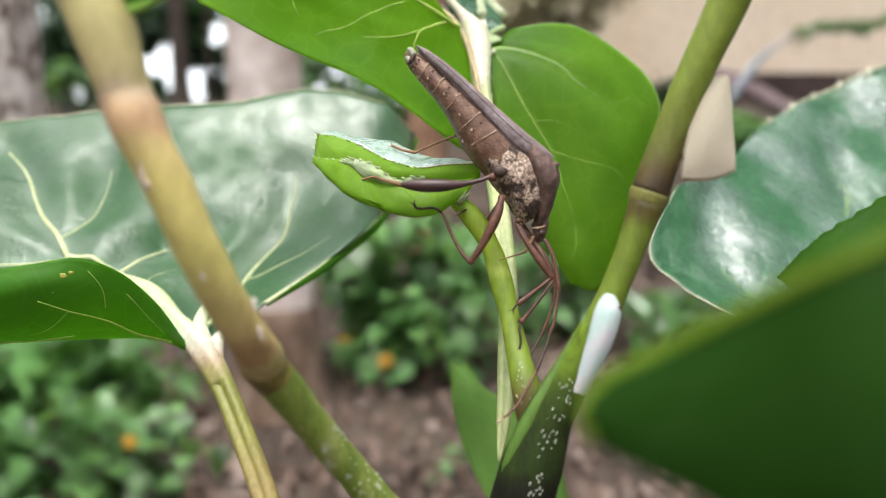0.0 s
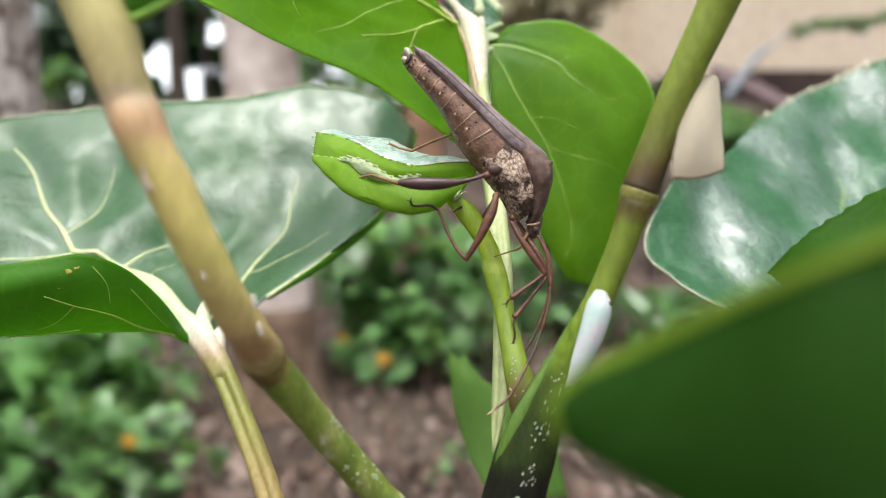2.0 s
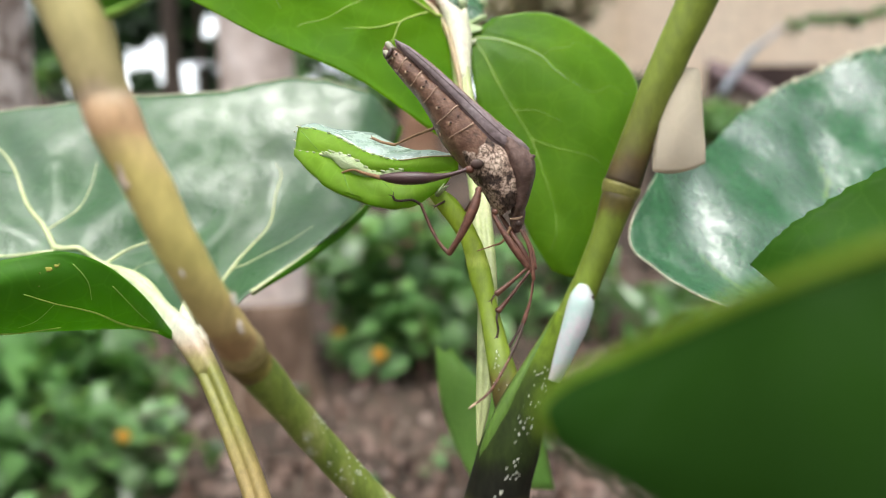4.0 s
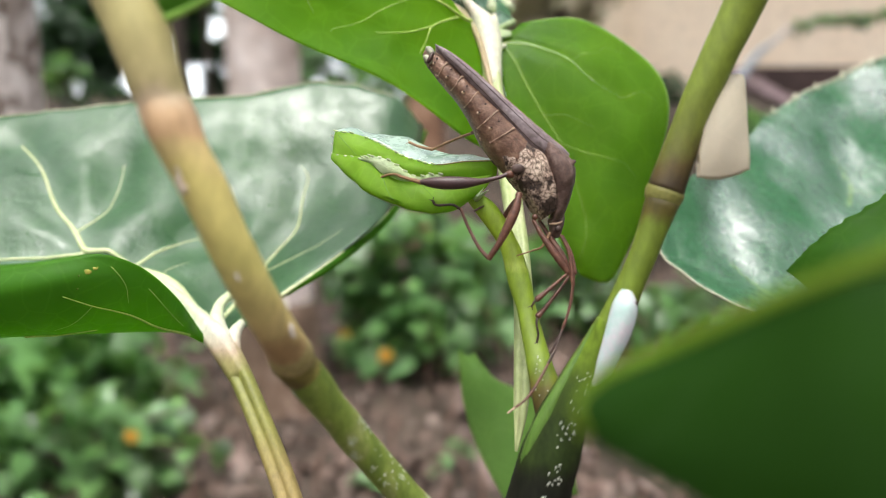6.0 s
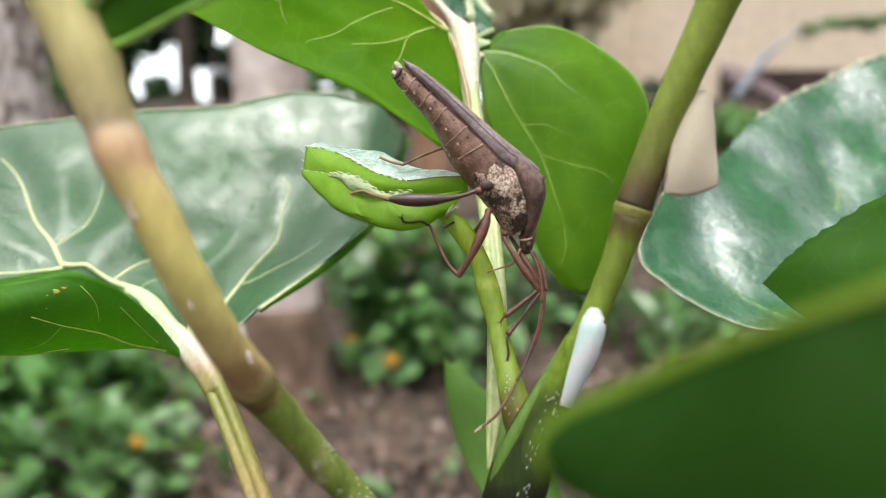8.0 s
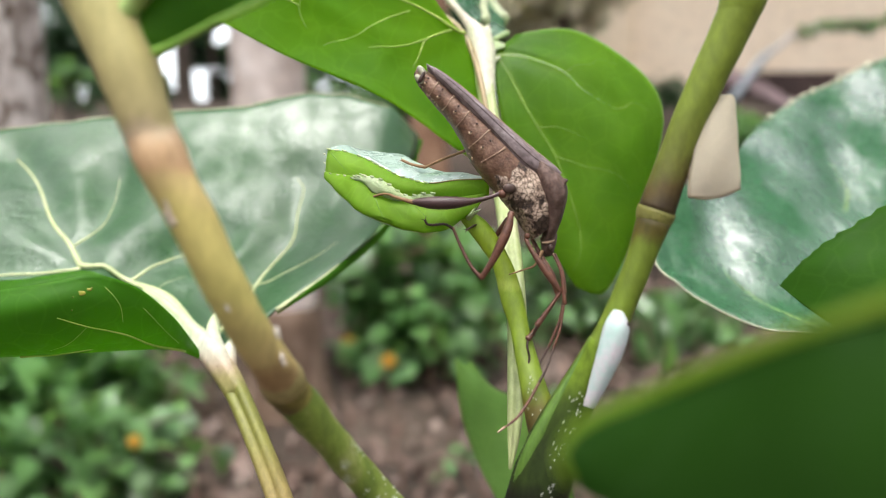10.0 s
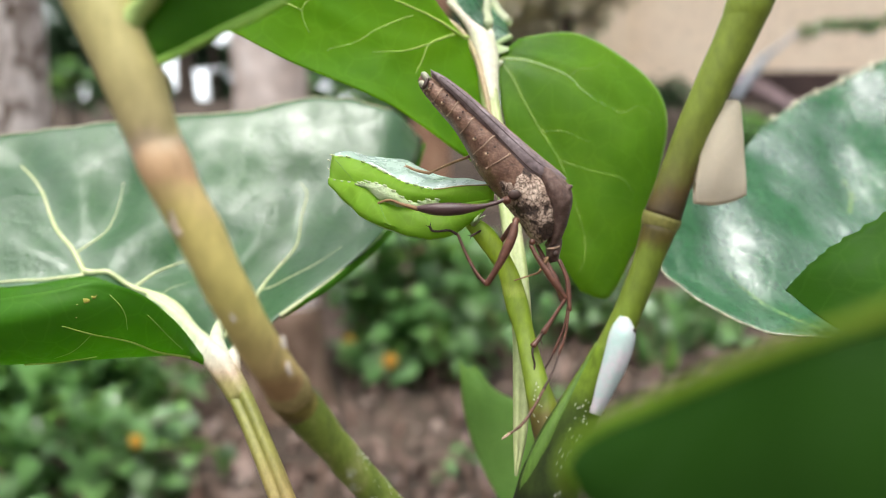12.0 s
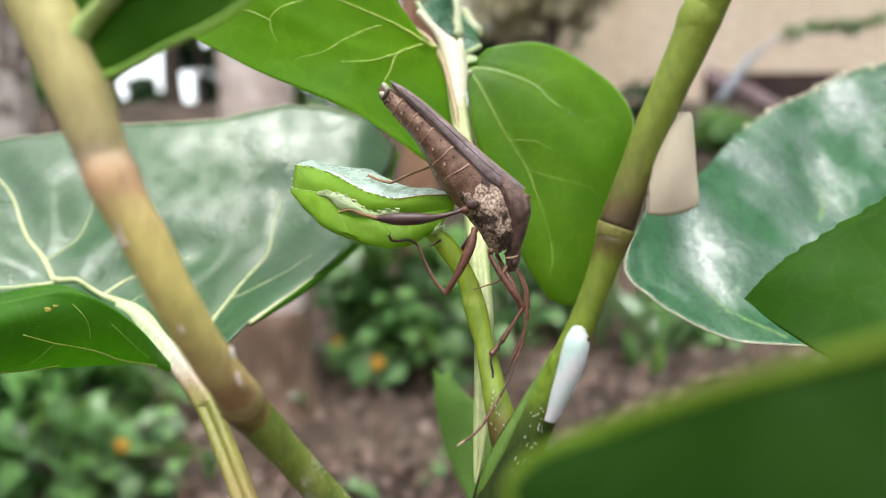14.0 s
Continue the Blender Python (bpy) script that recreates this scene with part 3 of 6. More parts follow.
def tall_petiole():
    """The pale leaf stalk behind the bug and the leaves it bears."""
    path = [(7.4, 106, -27.9), (8.2, 108, -22.7), (8.9, 112, -15.7), (9.5, 117, -8.2), (9.4, 124, 0.1), (8.9, 132, 9.4), (7.9, 141, 20.9), (6.8, 147, 31.2), (6.2, 152, 39.7)]
    part("leaf_stalk", tube(path, [0.25, 1.0, 1.3, 1.5, 1.65, 1.6, 1.6, 1.75, 2.5], n=50, sides=20, groove=0.45), PETIOLE, shrub, "pale cream furrowed leaf stalk")
    part("leaf_stalk_collar", join(
        tube([(7.1, 146, 28.9), (6.9, 148.3, 33.5), (6.6, 150.8, 37.9), (5.8, 152.3, 41.7), (3.4, 153.5, 45.3), (-0.2, 155, 49.8)], [1.55, 1.9, 2.45, 2.1, 0.9, 0.6], n=28, sides=18),
        tube([(6.7, 150, 36.5), (7.2, 152.3, 40.6), (7.9, 156, 44.3)], [1.9, 1.5, 0.5], n=12, sides=14),
        tube([(6.9, 149.5, 35.2), (8.2, 150.2, 36.3), (9.7, 150.5, 37.2)], [1.5, 0.75, 0.35], n=10, sides=12)), COLLAR, shrub, "cream swollen stalk head")
    part("leaf_base", tube([(6.9, 142, 23.6), (6.4, 144.3, 28.6), (5.5, 146.8, 33.7), (4.1, 149.3, 39), (1.3, 151.8, 43.9), (-3.7, 154, 47.8)], [0.3, 0.5, 0.55, 0.6, 0.6, 0.4], n=24, sides=10), PETIOLE_OCHRE, shrub, "brownish leaf base running down the stalk")
    left = Sheet([
        [(3.0, 151.0, 41.0), (4.4, 149.2, 35.8), (5.4, 147.6, 30.2), (6.0, 146.6, 24.4), (6.6, 146.5, 16.8)],
        [(2.3, 150.5, 41.8), (0.8, 147.5, 37.4), (0.2, 145.5, 32.4), (1.2, 144.5, 26.5), (3.5, 145.0, 18.1)],
        [(1.3, 148.0, 42.2), (-5.0, 144.0, 37.7), (-9.3, 141.0, 32.9), (-7.8, 140.0, 28.2), (-1.4, 141.0, 21.1)],
        [(-0.4, 146.0, 43.8), (-10.4, 142.0, 41.1), (-17.0, 139.0, 37.3), (-16.9, 138.0, 33.2), (-9.2, 138.0, 26.4)],
        [(-4.5, 144.0, 49.3), (-18.1, 140.0, 47.4), (-27.6, 138.0, 44.8), (-27.4, 137.0, 38.7), (-19.5, 136.0, 30.9)],
        [(-8.4, 142.0, 56.1), (-23.9, 139.0, 53.9), (-37.3, 138.0, 49.6), (-37.6, 137.0, 42.5), (-31.0, 136.0, 36.3)],
        [(-12.3, 141.0, 62.7), (-27.8, 139.0, 61.8), (-43.4, 139.0, 54.9), (-44.6, 138.0, 46.7), (-41.7, 137.0, 42.0)]], 40, 40)
    left.crease([[(0.05, 0.167), (0.35, 0.500), (0.5, 0.917)], [(0.3, 0.417), (0.75, 0.375)]], -0.6, 2.0).swell(0.8, 14, 5)
    lf = part("leaf", left.solid(0.35), LEAF_UNDER, shrub, "bright green leaf seen from its lit underside")
    for shape in (left.vein([(0.01, 0.1), (0.025, 0.431), (0.062, 0.538), (0.094, 0.581), (0.2, 0.7)], 0.36, 0.15, -0.24, n=30), left.vein([(0.038, 0.35), (0.125, 0.356), (0.2, 0.356), (0.331, 0.306), (0.45, 0.29)], 0.26, 0.08, -0.22), left.vein([(0.2, 0.356), (0.338, 0.4), (0.45, 0.456)], 0.16, 0.06, -0.27),
                  left.vein([(0.12, 0.550), (0.3, 0.520), (0.469, 0.513), (0.7, 0.567)], 0.1, 0.05, -0.25), left.vein([(0.25, 0.69), (0.5, 0.64), (0.619, 0.606)], 0.1, 0.05, -0.25), left.vein([(0.5, 0.64), (0.54, 0.72), (0.62, 0.8)], 0.12, 0.05, -0.27)):
        part("vein", shape, VEIN_LIT, lf)
    right = Sheet([
        [(8.7, 151, 38.4), (8.9, 149, 33.9), (10, 146.6, 24.4), (14.2, 146, 12.4), (19, 147, 1.1), (23.7, 149, -6.4)],
        [(10.1, 152, 39.5), (15.3, 149, 33.7), (18.2, 147, 22.9), (20.7, 146, 11.4), (23.4, 147, 0.1), (27.1, 149, -7.7)],
        [(10.8, 152.5, 40.3), (21.1, 149, 35.3), (25.5, 147, 22.9), (27.5, 147, 11.5), (28.2, 148, 1.1), (29.4, 150, -7.5)],
        [(12, 153, 41.3), (27.2, 151, 36.3), (33.7, 149, 25.3), (34.2, 149, 13.7), (33.4, 150, 3.3), (32, 151, -4.1)],
        [(13.1, 154, 42.4), (24.7, 155, 42.9), (36.4, 154, 35.9), (41.4, 154, 27.2), (39.7, 154, 14.2), (35.7, 153, 2.3)]], 40, 36)
    main = [(0.01, 0.08), (0.069, 0.331), (0.156, 0.413), (0.225, 0.506), (0.275, 0.544), (0.325, 0.65), (0.344, 0.688), (0.419, 0.719)]
    second = [(0.056, 0.075), (0.25, 0.125), (0.388, 0.206), (0.481, 0.269), (0.6, 0.306), (0.725, 0.344)]
    right.crease([main, second], -0.7, 2.2).swell(0.7, 12, 8)
    rf = part("leaf", right.solid(0.35), LEAF_BACK, shrub, "bright green round leaf seen from its lit underside")
    part("vein", right.vein(second, 0.1, 0.04, 0.1, n=30), VEIN_LIT, rf)
    fine = ([(0.344, 0.688), (0.4, 0.838), (0.525, 0.931)], [(0.481, 0.269), (0.513, 0.45), (0.55, 0.644), (0.619, 0.731)], [(0.225, 0.506), (0.2, 0.631), (0.225, 0.825), (0.325, 0.938)], [(0.725, 0.344), (0.8, 0.294), (0.888, 0.125)], [(0.388, 0.206), (0.388, 0.344), (0.425, 0.488)])
    for line in fine:
        part("vein", right.vein(line, 0.055, 0.025, 0.09), VEIN_LIT, rf)
    part("vein", right.vein(main, 0.28, 0.04, 0.0, n=30), VEIN_SOFT, rf, "pale main vein")
    part("leaf_rim", right.vein([(0.02, 0.995), (0.2, 1.0), (0.5, 1.0), (0.8, 1.0), (1.0, 0.99)], 0.22, 0.18, 0.0, n=40), VEIN_GREEN, rf)
    for rows, why in (([[(-1, 158, 52.4), (1.8, 156, 47.3), (4.1, 154, 43.5)], [(5.2, 162, 54.9), (6.1, 160, 49.7), (6.4, 157, 45.4)], [(7.7, 166, 55.1), (7.8, 163, 50), (7.6, 159, 46)]], 1),
                      ([[(6.7, 153.5, 40.1), (9.2, 155, 41.8), (11.9, 157, 43.2)], [(6.1, 160, 45.2), (9.5, 164, 47.9), (12.2, 164, 46.3)], [(5.5, 170, 52.2), (9.2, 176, 55.3), (12, 170, 49.4)]], 2)):
        s = Sheet(rows, 16, 14).swell(0.8, 5, why)
        upper = part("leaf", s.solid(0.3), LEAF_GLOSS, shrub, "glossy upper leaf lobe catching the sky")
        # the white colour here imitates sky reflected on the rolled margin
        part("leaf_rim", s.vein([(0.0, 0.98), (0.4, 1.0), (0.75, 0.98), (1.0, 0.9)], 0.9, 1.1, 0.3, sides=10, n=24), TOOTH_GLINT, upper, "rolled margin painted white as sky reflection")
        part("leaf_rim", s.vein([(0.0, 0.03), (0.5, 0.0), (1.0, 0.02)], 0.5, 0.6, 0.2, sides=10, n=20), LEAF_PALE, upper, "pale rolled margin")
    fold = Sheet([[(6.2, 152.5, 41.2), (9.0, 153, 40.6), (11.2, 154, 40.2)], [(6.4, 151.4, 39.8), (9.0, 151.8, 39.6), (11.1, 152.8, 39.8)], [(6.5, 151, 38.2), (8.8, 151.3, 38.6), (10.8, 152, 39.3)]], 14, 8)
    part("leaf_base", fold.swell(0.3, 3, 2).solid(0.4), LEAF_PALE, shrub, "pale green fold where the leaves meet")


def big_leaf():
    """The large cupped leaf with its three main veins, and its stalk."""
    stalk = [(-21.9, 118, -50.6), (-27.4, 124, -38.5), (-31.9, 128, -29.7), (-35.9, 132, -23.1), (-39.2, 135, -18.4)]
    part("leaf_stalk", tube(stalk, [2.1, 2.05, 1.95, 1.95, 2.1], n=30, sides=24, groove=0.5), BAND_STALK, shrub, "ochre furrowed leaf stalk")
    part("leaf_stalk_collar", join(
        tube([(-36.6, 132.6, -22.2), (-38.4, 134, -19.8), (-41.1, 136, -16.7), (-45.5, 140, -13.7), (-51.0, 143.5, -9.5), (-56.6, 146.5, -6.1)], [1.97, 2.15, 2.25, 1.8, 1.2, 0.7], n=30, sides=18, groove=0.25),
        tube([(-38.8, 134.5, -18.8), (-42, 139, -14.6), (-42.6, 142.5, -11.4), (-41.3, 145.0, -9.6)], [2.0, 1.5, 1.0, 0.8], n=16, sides=12),
        tube([(-38.6, 134.5, -18.8), (-38.8, 138, -15.9), (-38.3, 141.5, -14.3)], [1.8, 1.2, 0.7], n=10, sides=12)), BAND_COLLAR, shrub, "cream swollen stalk head")
    blade = Sheet([
        [(-97.4, 145.0, -3.0), (-80.4, 145.8, -3.0), (-68.0, 146.5, -1.4), (-55.2, 143.0, -7.2), (-45.6, 139, -14.8), (-38.5, 140.5, -14.9), (-32.1, 145.0, -9.7), (-21.6, 150.9, -2.2), (-11.5, 156.8, 7.3)],
        [(-100.6, 149.8, 1.1), (-83.1, 150.6, 1.7), (-70.5, 151.3, 1.7), (-58.9, 149.8, -2.5), (-49.3, 148.3, -8.2), (-41.3, 148.7, -8.3), (-33.6, 152.1, -4.2), (-23.2, 157.2, 2.3), (-10.7, 161.7, 11.5)],
        [(-106.6, 158.7, 9.0), (-88.1, 159.4, 10.8), (-75.8, 159.8, 10.8), (-63.3, 159.4, 7.9), (-52.2, 159.1, 4.6), (-42.2, 160.2, 4.6), (-32.7, 163.2, 8.1), (-21.6, 166.4, 12.4), (-8.6, 168.3, 16.7)],
        [(-112.8, 167.9, 16.6), (-92.9, 168.3, 19.7), (-80.1, 168.7, 20.9), (-66.4, 168.7, 20.3), (-54.6, 169.1, 19.2), (-43.6, 170.2, 18.7), (-32.1, 172.4, 21.7), (-20.2, 174.6, 23.5), (-6.8, 174.6, 22.0)],
        [(-118.5, 176.4, 23.7), (-97.6, 176.8, 27.9), (-83.9, 176.8, 29.7), (-69.1, 177.2, 31.3), (-56.8, 177.6, 32.1), (-44.5, 178.3, 32.8), (-30.9, 179.8, 35.5), (-18.3, 180.5, 34.2), (-6.2, 179.8, 25.5)]], 64, 44)
    for i in range(65):
        for j in range(45):
            k = math.exp(-((i / 64 - 0.935) / 0.04) ** 2) * (j / 44) ** 4
            blade.grid[i, j] += np.array((0.7, 0.0, 1.2)) * k
            blade.grid[i, j] *= 1 + 0.06 * max(0.0, (i / 64 - 0.9) / 0.1) ** 2
    root = [(0.513, 0.088), (0.456, 0.158), (0.4, 0.172), (0.344, 0.19), (0.281, 0.16), (0.244, 0.158)]
    v1 = [(0.244, 0.156), (0.225, 0.319), (0.194, 0.442), (0.169, 0.642), (0.131, 0.825)]
    v1b = [(0.244, 0.125), (0.213, 0.081), (0.169, 0.094), (0.125, 0.112), (0.06, 0.12)]
    v1c = [(0.231, 0.306), (0.281, 0.394), (0.312, 0.475), (0.331, 0.594), (0.338, 0.7)]
    v2 = [(0.575, 0.15), (0.681, 0.325), (0.719, 0.363), (0.763, 0.413), (0.763, 0.519), (0.769, 0.612), (0.75, 0.663)]
    v2b = [(0.681, 0.325), (0.775, 0.269), (0.838, 0.231), (0.888, 0.219)]
    v3 = [(0.35, 0.2), (0.4, 0.319), (0.45, 0.4), (0.494, 0.45), (0.56, 0.5)]
    v3b = [(0.39, 0.12), (0.438, 0.275), (0.494, 0.356)]
    blade.crease([v1, v2, v1c, v3, v1b], -2.6, 5.5).swell(1.2, 21, 1).swell(0.25, 6, 4).serrate("t", 0.7, 11)
    lf = part("leaf", blade.solid(0.35), LEAF_TOP, shrub, "large glossy dark green cupped leaf")
    part("vein", tube([blade.at(u, v) + blade.normal(u, v) * 0.4 for u, v in spline(root, 24)], [2.3, 1.5, 0.75, 0.5, 0.5, 0.6], n=40, sides=12), VEIN, lf, "broad cream foot of the main vein")
    part("vein", blade.vein(v1, 0.6, 0.2, 0.15, n=60), VEIN, lf, "cream main vein")
    for shape in (blade.vein(v2, 0.5, 0.1, 0.05, n=40), blade.vein(v3, 0.4, 0.08, 0.05)):
        part("vein", shape, VEIN, lf, "cream main vein")
    for shape in (blade.vein(v1b, 0.5, 0.25, 0.12), blade.vein(v1c, 0.24, 0.06, 0.08), blade.vein(v2b, 0.22, 0.06, 0.08), blade.vein(v3b, 0.13, 0.05, 0.08)):
        part("vein", shape, VEIN, lf)
    edge = Sheet([
        [(-32.0, 144.8, -9.7), (-21.6, 150.8, -2.2), (-12.2, 167.0, 8.0), (-6.5, 190.2, 26.5)],
        [(-31.9, 145.0, -10.2), (-21.4, 150.6, -3.3), (-11.8, 167.0, 7.0), (-6.2, 190.2, 25.6)],
        [(-31.6, 146.8, -9.2), (-20.8, 152.4, -2.9), (-11.2, 168.8, 7.8), (-6.0, 191.3, 26.2)]], 30, 8)
    part("leaf_rim", tube([blade.at(u / 24, 1.0) for u in range(0, 25)], [0.15, 0.16, 0.12], n=80, sides=6), EDGE, lf, "thin pale toothed edge")
    part("leaf_margin", edge.solid(0.3), LEAF_LOBE, lf, "turned-under green margin")
    # cream colour stands in for the light caught along the fold's upper edge
    part("leaf_rim", edge.vein([(0.0, 0.1), (0.2, 0.0), (0.4, 0.0), (0.62, 0.0)], 0.5, 0.12, 0.1, n=30), VEIN, lf, "pale rolled leaf edge")
    lobe = Sheet([
        [(-72.5, 108, -4.5), (-59.6, 108, -2.9), (-55.3, 108.5, -2.1), (-50.7, 110, -1.2), (-46.9, 114, -2.8), (-45.1, 121, -6.7), (-44.3, 130, -11.8), (-44, 136, -15.8)],
        [(-71.9, 107, -7.8), (-59.1, 107, -6.3), (-55.1, 108, -5.6), (-50.7, 110, -5.3), (-47.3, 115, -6.8), (-45.4, 122, -9.8), (-44.3, 130, -13.5), (-43.9, 136, -16.2)],
        [(-75.2, 112, -12.5), (-61.8, 112, -11.8), (-57.6, 113, -11.7), (-53, 115, -11.3), (-48.9, 119, -11.4), (-46.6, 125, -12.8), (-44.6, 131, -14.7), (-43.7, 136, -16.6)],
        [(-81.3, 121, -14.1), (-66.8, 121, -13.4), (-61.7, 121, -13.3), (-56.2, 122, -13.1), (-51.4, 125, -13.1), (-48, 129, -13.7), (-45.3, 133, -15.3), (-43.5, 136, -16.9)],
        [(-92.7, 138, -11.6), (-76.2, 138, -10.6), (-70.9, 139, -10.2), (-64.5, 140, -9.8), (-57.6, 140, -10.3), (-51.8, 139, -12.1), (-47, 138, -15), (-43.6, 137, -16.5)],
        [(-97.1, 144.5, -4.0), (-80.4, 145.5, -3.8), (-74.4, 146.0, -3.0), (-67.2, 146.0, -2.1), (-59.3, 144.0, -5.0), (-52.9, 142.0, -8.9), (-47.7, 140, -13.7), (-43.9, 138, -15.8)]], 48, 36)
    lobe.swell(0.7, 13, 4)
    part("leaf_lobe", lobe.solid(0.3), LEAF_LOBE, lf, "upturned lobe showing its dull green underside")
    for shape in (lobe.vein([(0.86, 0.42), (0.675, 0.4), (0.55, 0.34), (0.413, 0.3), (0.3, 0.244)], 0.22, 0.08, -0.3, n=30), lobe.vein([(0.48, 0.08), (0.513, 0.138), (0.531, 0.188), (0.538, 0.27)], 0.07, 0.04, -0.22), lobe.vein([(0.619, 0.138), (0.7, 0.2), (0.806, 0.28)], 0.07, 0.04, -0.22),
                  lobe.vein([(0.144, 0.5), (0.288, 0.5), (0.431, 0.46)], 0.2, 0.1, -0.28), lobe.vein([(0.413, 0.3), (0.34, 0.38), (0.27, 0.42)], 0.05, 0.03, -0.22)):
        part("vein", shape, VEIN_LIT, lf)

    def skin(u, v):
        return lobe.at(u, v) - lobe.normal(u, v) * 0.28
    spot = join(ball(skin(0.385, 0.128), (0.9, 0.07, 0.4), 12, 6), ball(skin(0.415, 0.108), (0.6, 0.07, 0.25), 10, 6), *[ball(skin(u, v), (0.16, 0.08, 0.12), 8, 5) for u, v in ((0.43, 0.095), (0.36, 0.15), (0.355, 0.22))])
    part("blemish", spot, BLEMISH, lf, "yellow blemish")
    part("blemish", ball(skin(0.39, 0.126) + np.array([0, -0.06, 0]), (0.35, 0.06, 0.16), 10, 6), STEM_BROWN, lf, "brown dead spot")


def right_leaf():
    """The glossy leaf behind the jointed stem."""
    blade = Sheet([
        [(47.2, 163, 12.7), (41.9, 156, 5.6), (39.5, 150, -0.4), (42.8, 146, -5.2), (49.6, 142, -10.2), (58.2, 140, -13.3), (70, 140, -15.4)],
        [(52.2, 168, 14.5), (49.2, 162, 8.1), (48.8, 157, 2.3), (52.4, 153, -2.6), (58.7, 150, -7.8), (66.4, 148, -11.8), (75, 146, -15.6)],
        [(60.3, 178, 17.7), (60.2, 174, 11.8), (61.8, 170, 6.1), (66.6, 167, 0.7), (73.9, 165, -5.1), (82.2, 163, -11.4), (89.7, 162, -18.1)],
        [(69, 190, 22.2), (74, 189, 18.1), (80.2, 188, 13.4), (86.4, 187, 8), (95.1, 186, 2.8), (106.3, 185, -3.8), (116.1, 184, -11.5)],
        [(75.8, 200, 26.9), (84.5, 203, 25.6), (95.6, 207, 22.7), (106.8, 209, 17.8), (119.7, 211, 13.5), (133.7, 212, 6.1), (145.7, 212, 0.1)],
        [(84.5, 212, 31.5), (99.5, 224, 40.9), (115.5, 234, 47.6), (133.6, 242, 54.4), (152.4, 247, 57.6), (171.1, 249, 54.5), (186.9, 249, 44)]], 56, 44)
    mid = [(0.95, 0.2), (0.706, 0.225), (0.638, 0.238), (0.569, 0.244), (0.494, 0.256), (0.413, 0.288), (0.306, 0.325), (0.188, 0.331)]
    side = [(0.413, 0.825), (0.444, 0.812), (0.5, 0.788), (0.525, 0.769), (0.56, 0.71)]
    side2 = [(0.525, 0.769), (0.569, 0.769), (0.619, 0.775), (0.7, 0.79)]
    blade.crease([mid, side], -1.5, 4.5).swell(2.4, 20, 2).swell(0.5, 6, 9).serrate("t", 0.9, 12, 4)
    lf = part("leaf", blade.solid(0.35), LEAF_GLOSS, shrub, "large glossy green leaf reflecting the sky")
    for shape in (blade.vein(mid, 0.17, 0.05, 0.02, n=30), blade.vein(side, 0.1, 0.24, 0.03), blade.vein(side2, 0.13, 0.06, 0.03), blade.vein([(0.375, 0.694), (0.388, 0.612), (0.438, 0.6)], 0.1, 0.05)):
        part("vein", shape, VEIN_SOFT, lf)
    part("leaf_rim", blade.vein([(0.0, 0.01), (0.3, 0.0), (0.6, 0.0), (1.0, 0.0)], 0.12, 0.13, 0.0, n=40), EDGE, lf, "pale rolled leaf edge")
    part("leaf_rim", tube([blade.at(u / 20, 1.0) for u in range(0, 17)], [0.2, 0.3, 0.25], n=60, sides=6), EDGE, lf, "cream toothed leaf edge")
    tips = [cone(blade.at(0.04 + 0.1 * k, 0.99), blade.at(0.04 + 0.1 * k, 1.0) + np.array([-1.0, -0.3, 1.0]), 0.7, 6) for k in range(8)]
    part("teeth", join(*tips), EDGE, lf, kind="stuff")
    dark = Sheet([
        [(48.7, 117, -4.1), (51.7, 112, -7.8), (57.9, 106, -12.6), (65.1, 101, -17)],
        [(48.8, 117, -4), (52.2, 113, -4.7), (59, 108, -6.8), (67.1, 104, -9.4)],
        [(49.1, 117.4, -3.8), (52.1, 114.5, -1.1), (59.1, 111, 0.1), (69.7, 108, -0.7)],
        [(49.5, 118, -3.7), (52.2, 116.5, -0.3), (58, 115, 4.1), (68.1, 113, 10.4)]], 36, 24)
    dark.swell(0.6, 10, 6).serrate("t", 0.5, 10, 3)
    md = part("leaf", dark.solid(0.35), LEAF_DARK, shrub, "dull green pointed leaf seen from beneath")
    part("vein", dark.vein([(0.02, 0.5), (0.5, 0.45), (1.0, 0.4)], 0.06, 0.12, 0.0), LEAF_DARK, md)


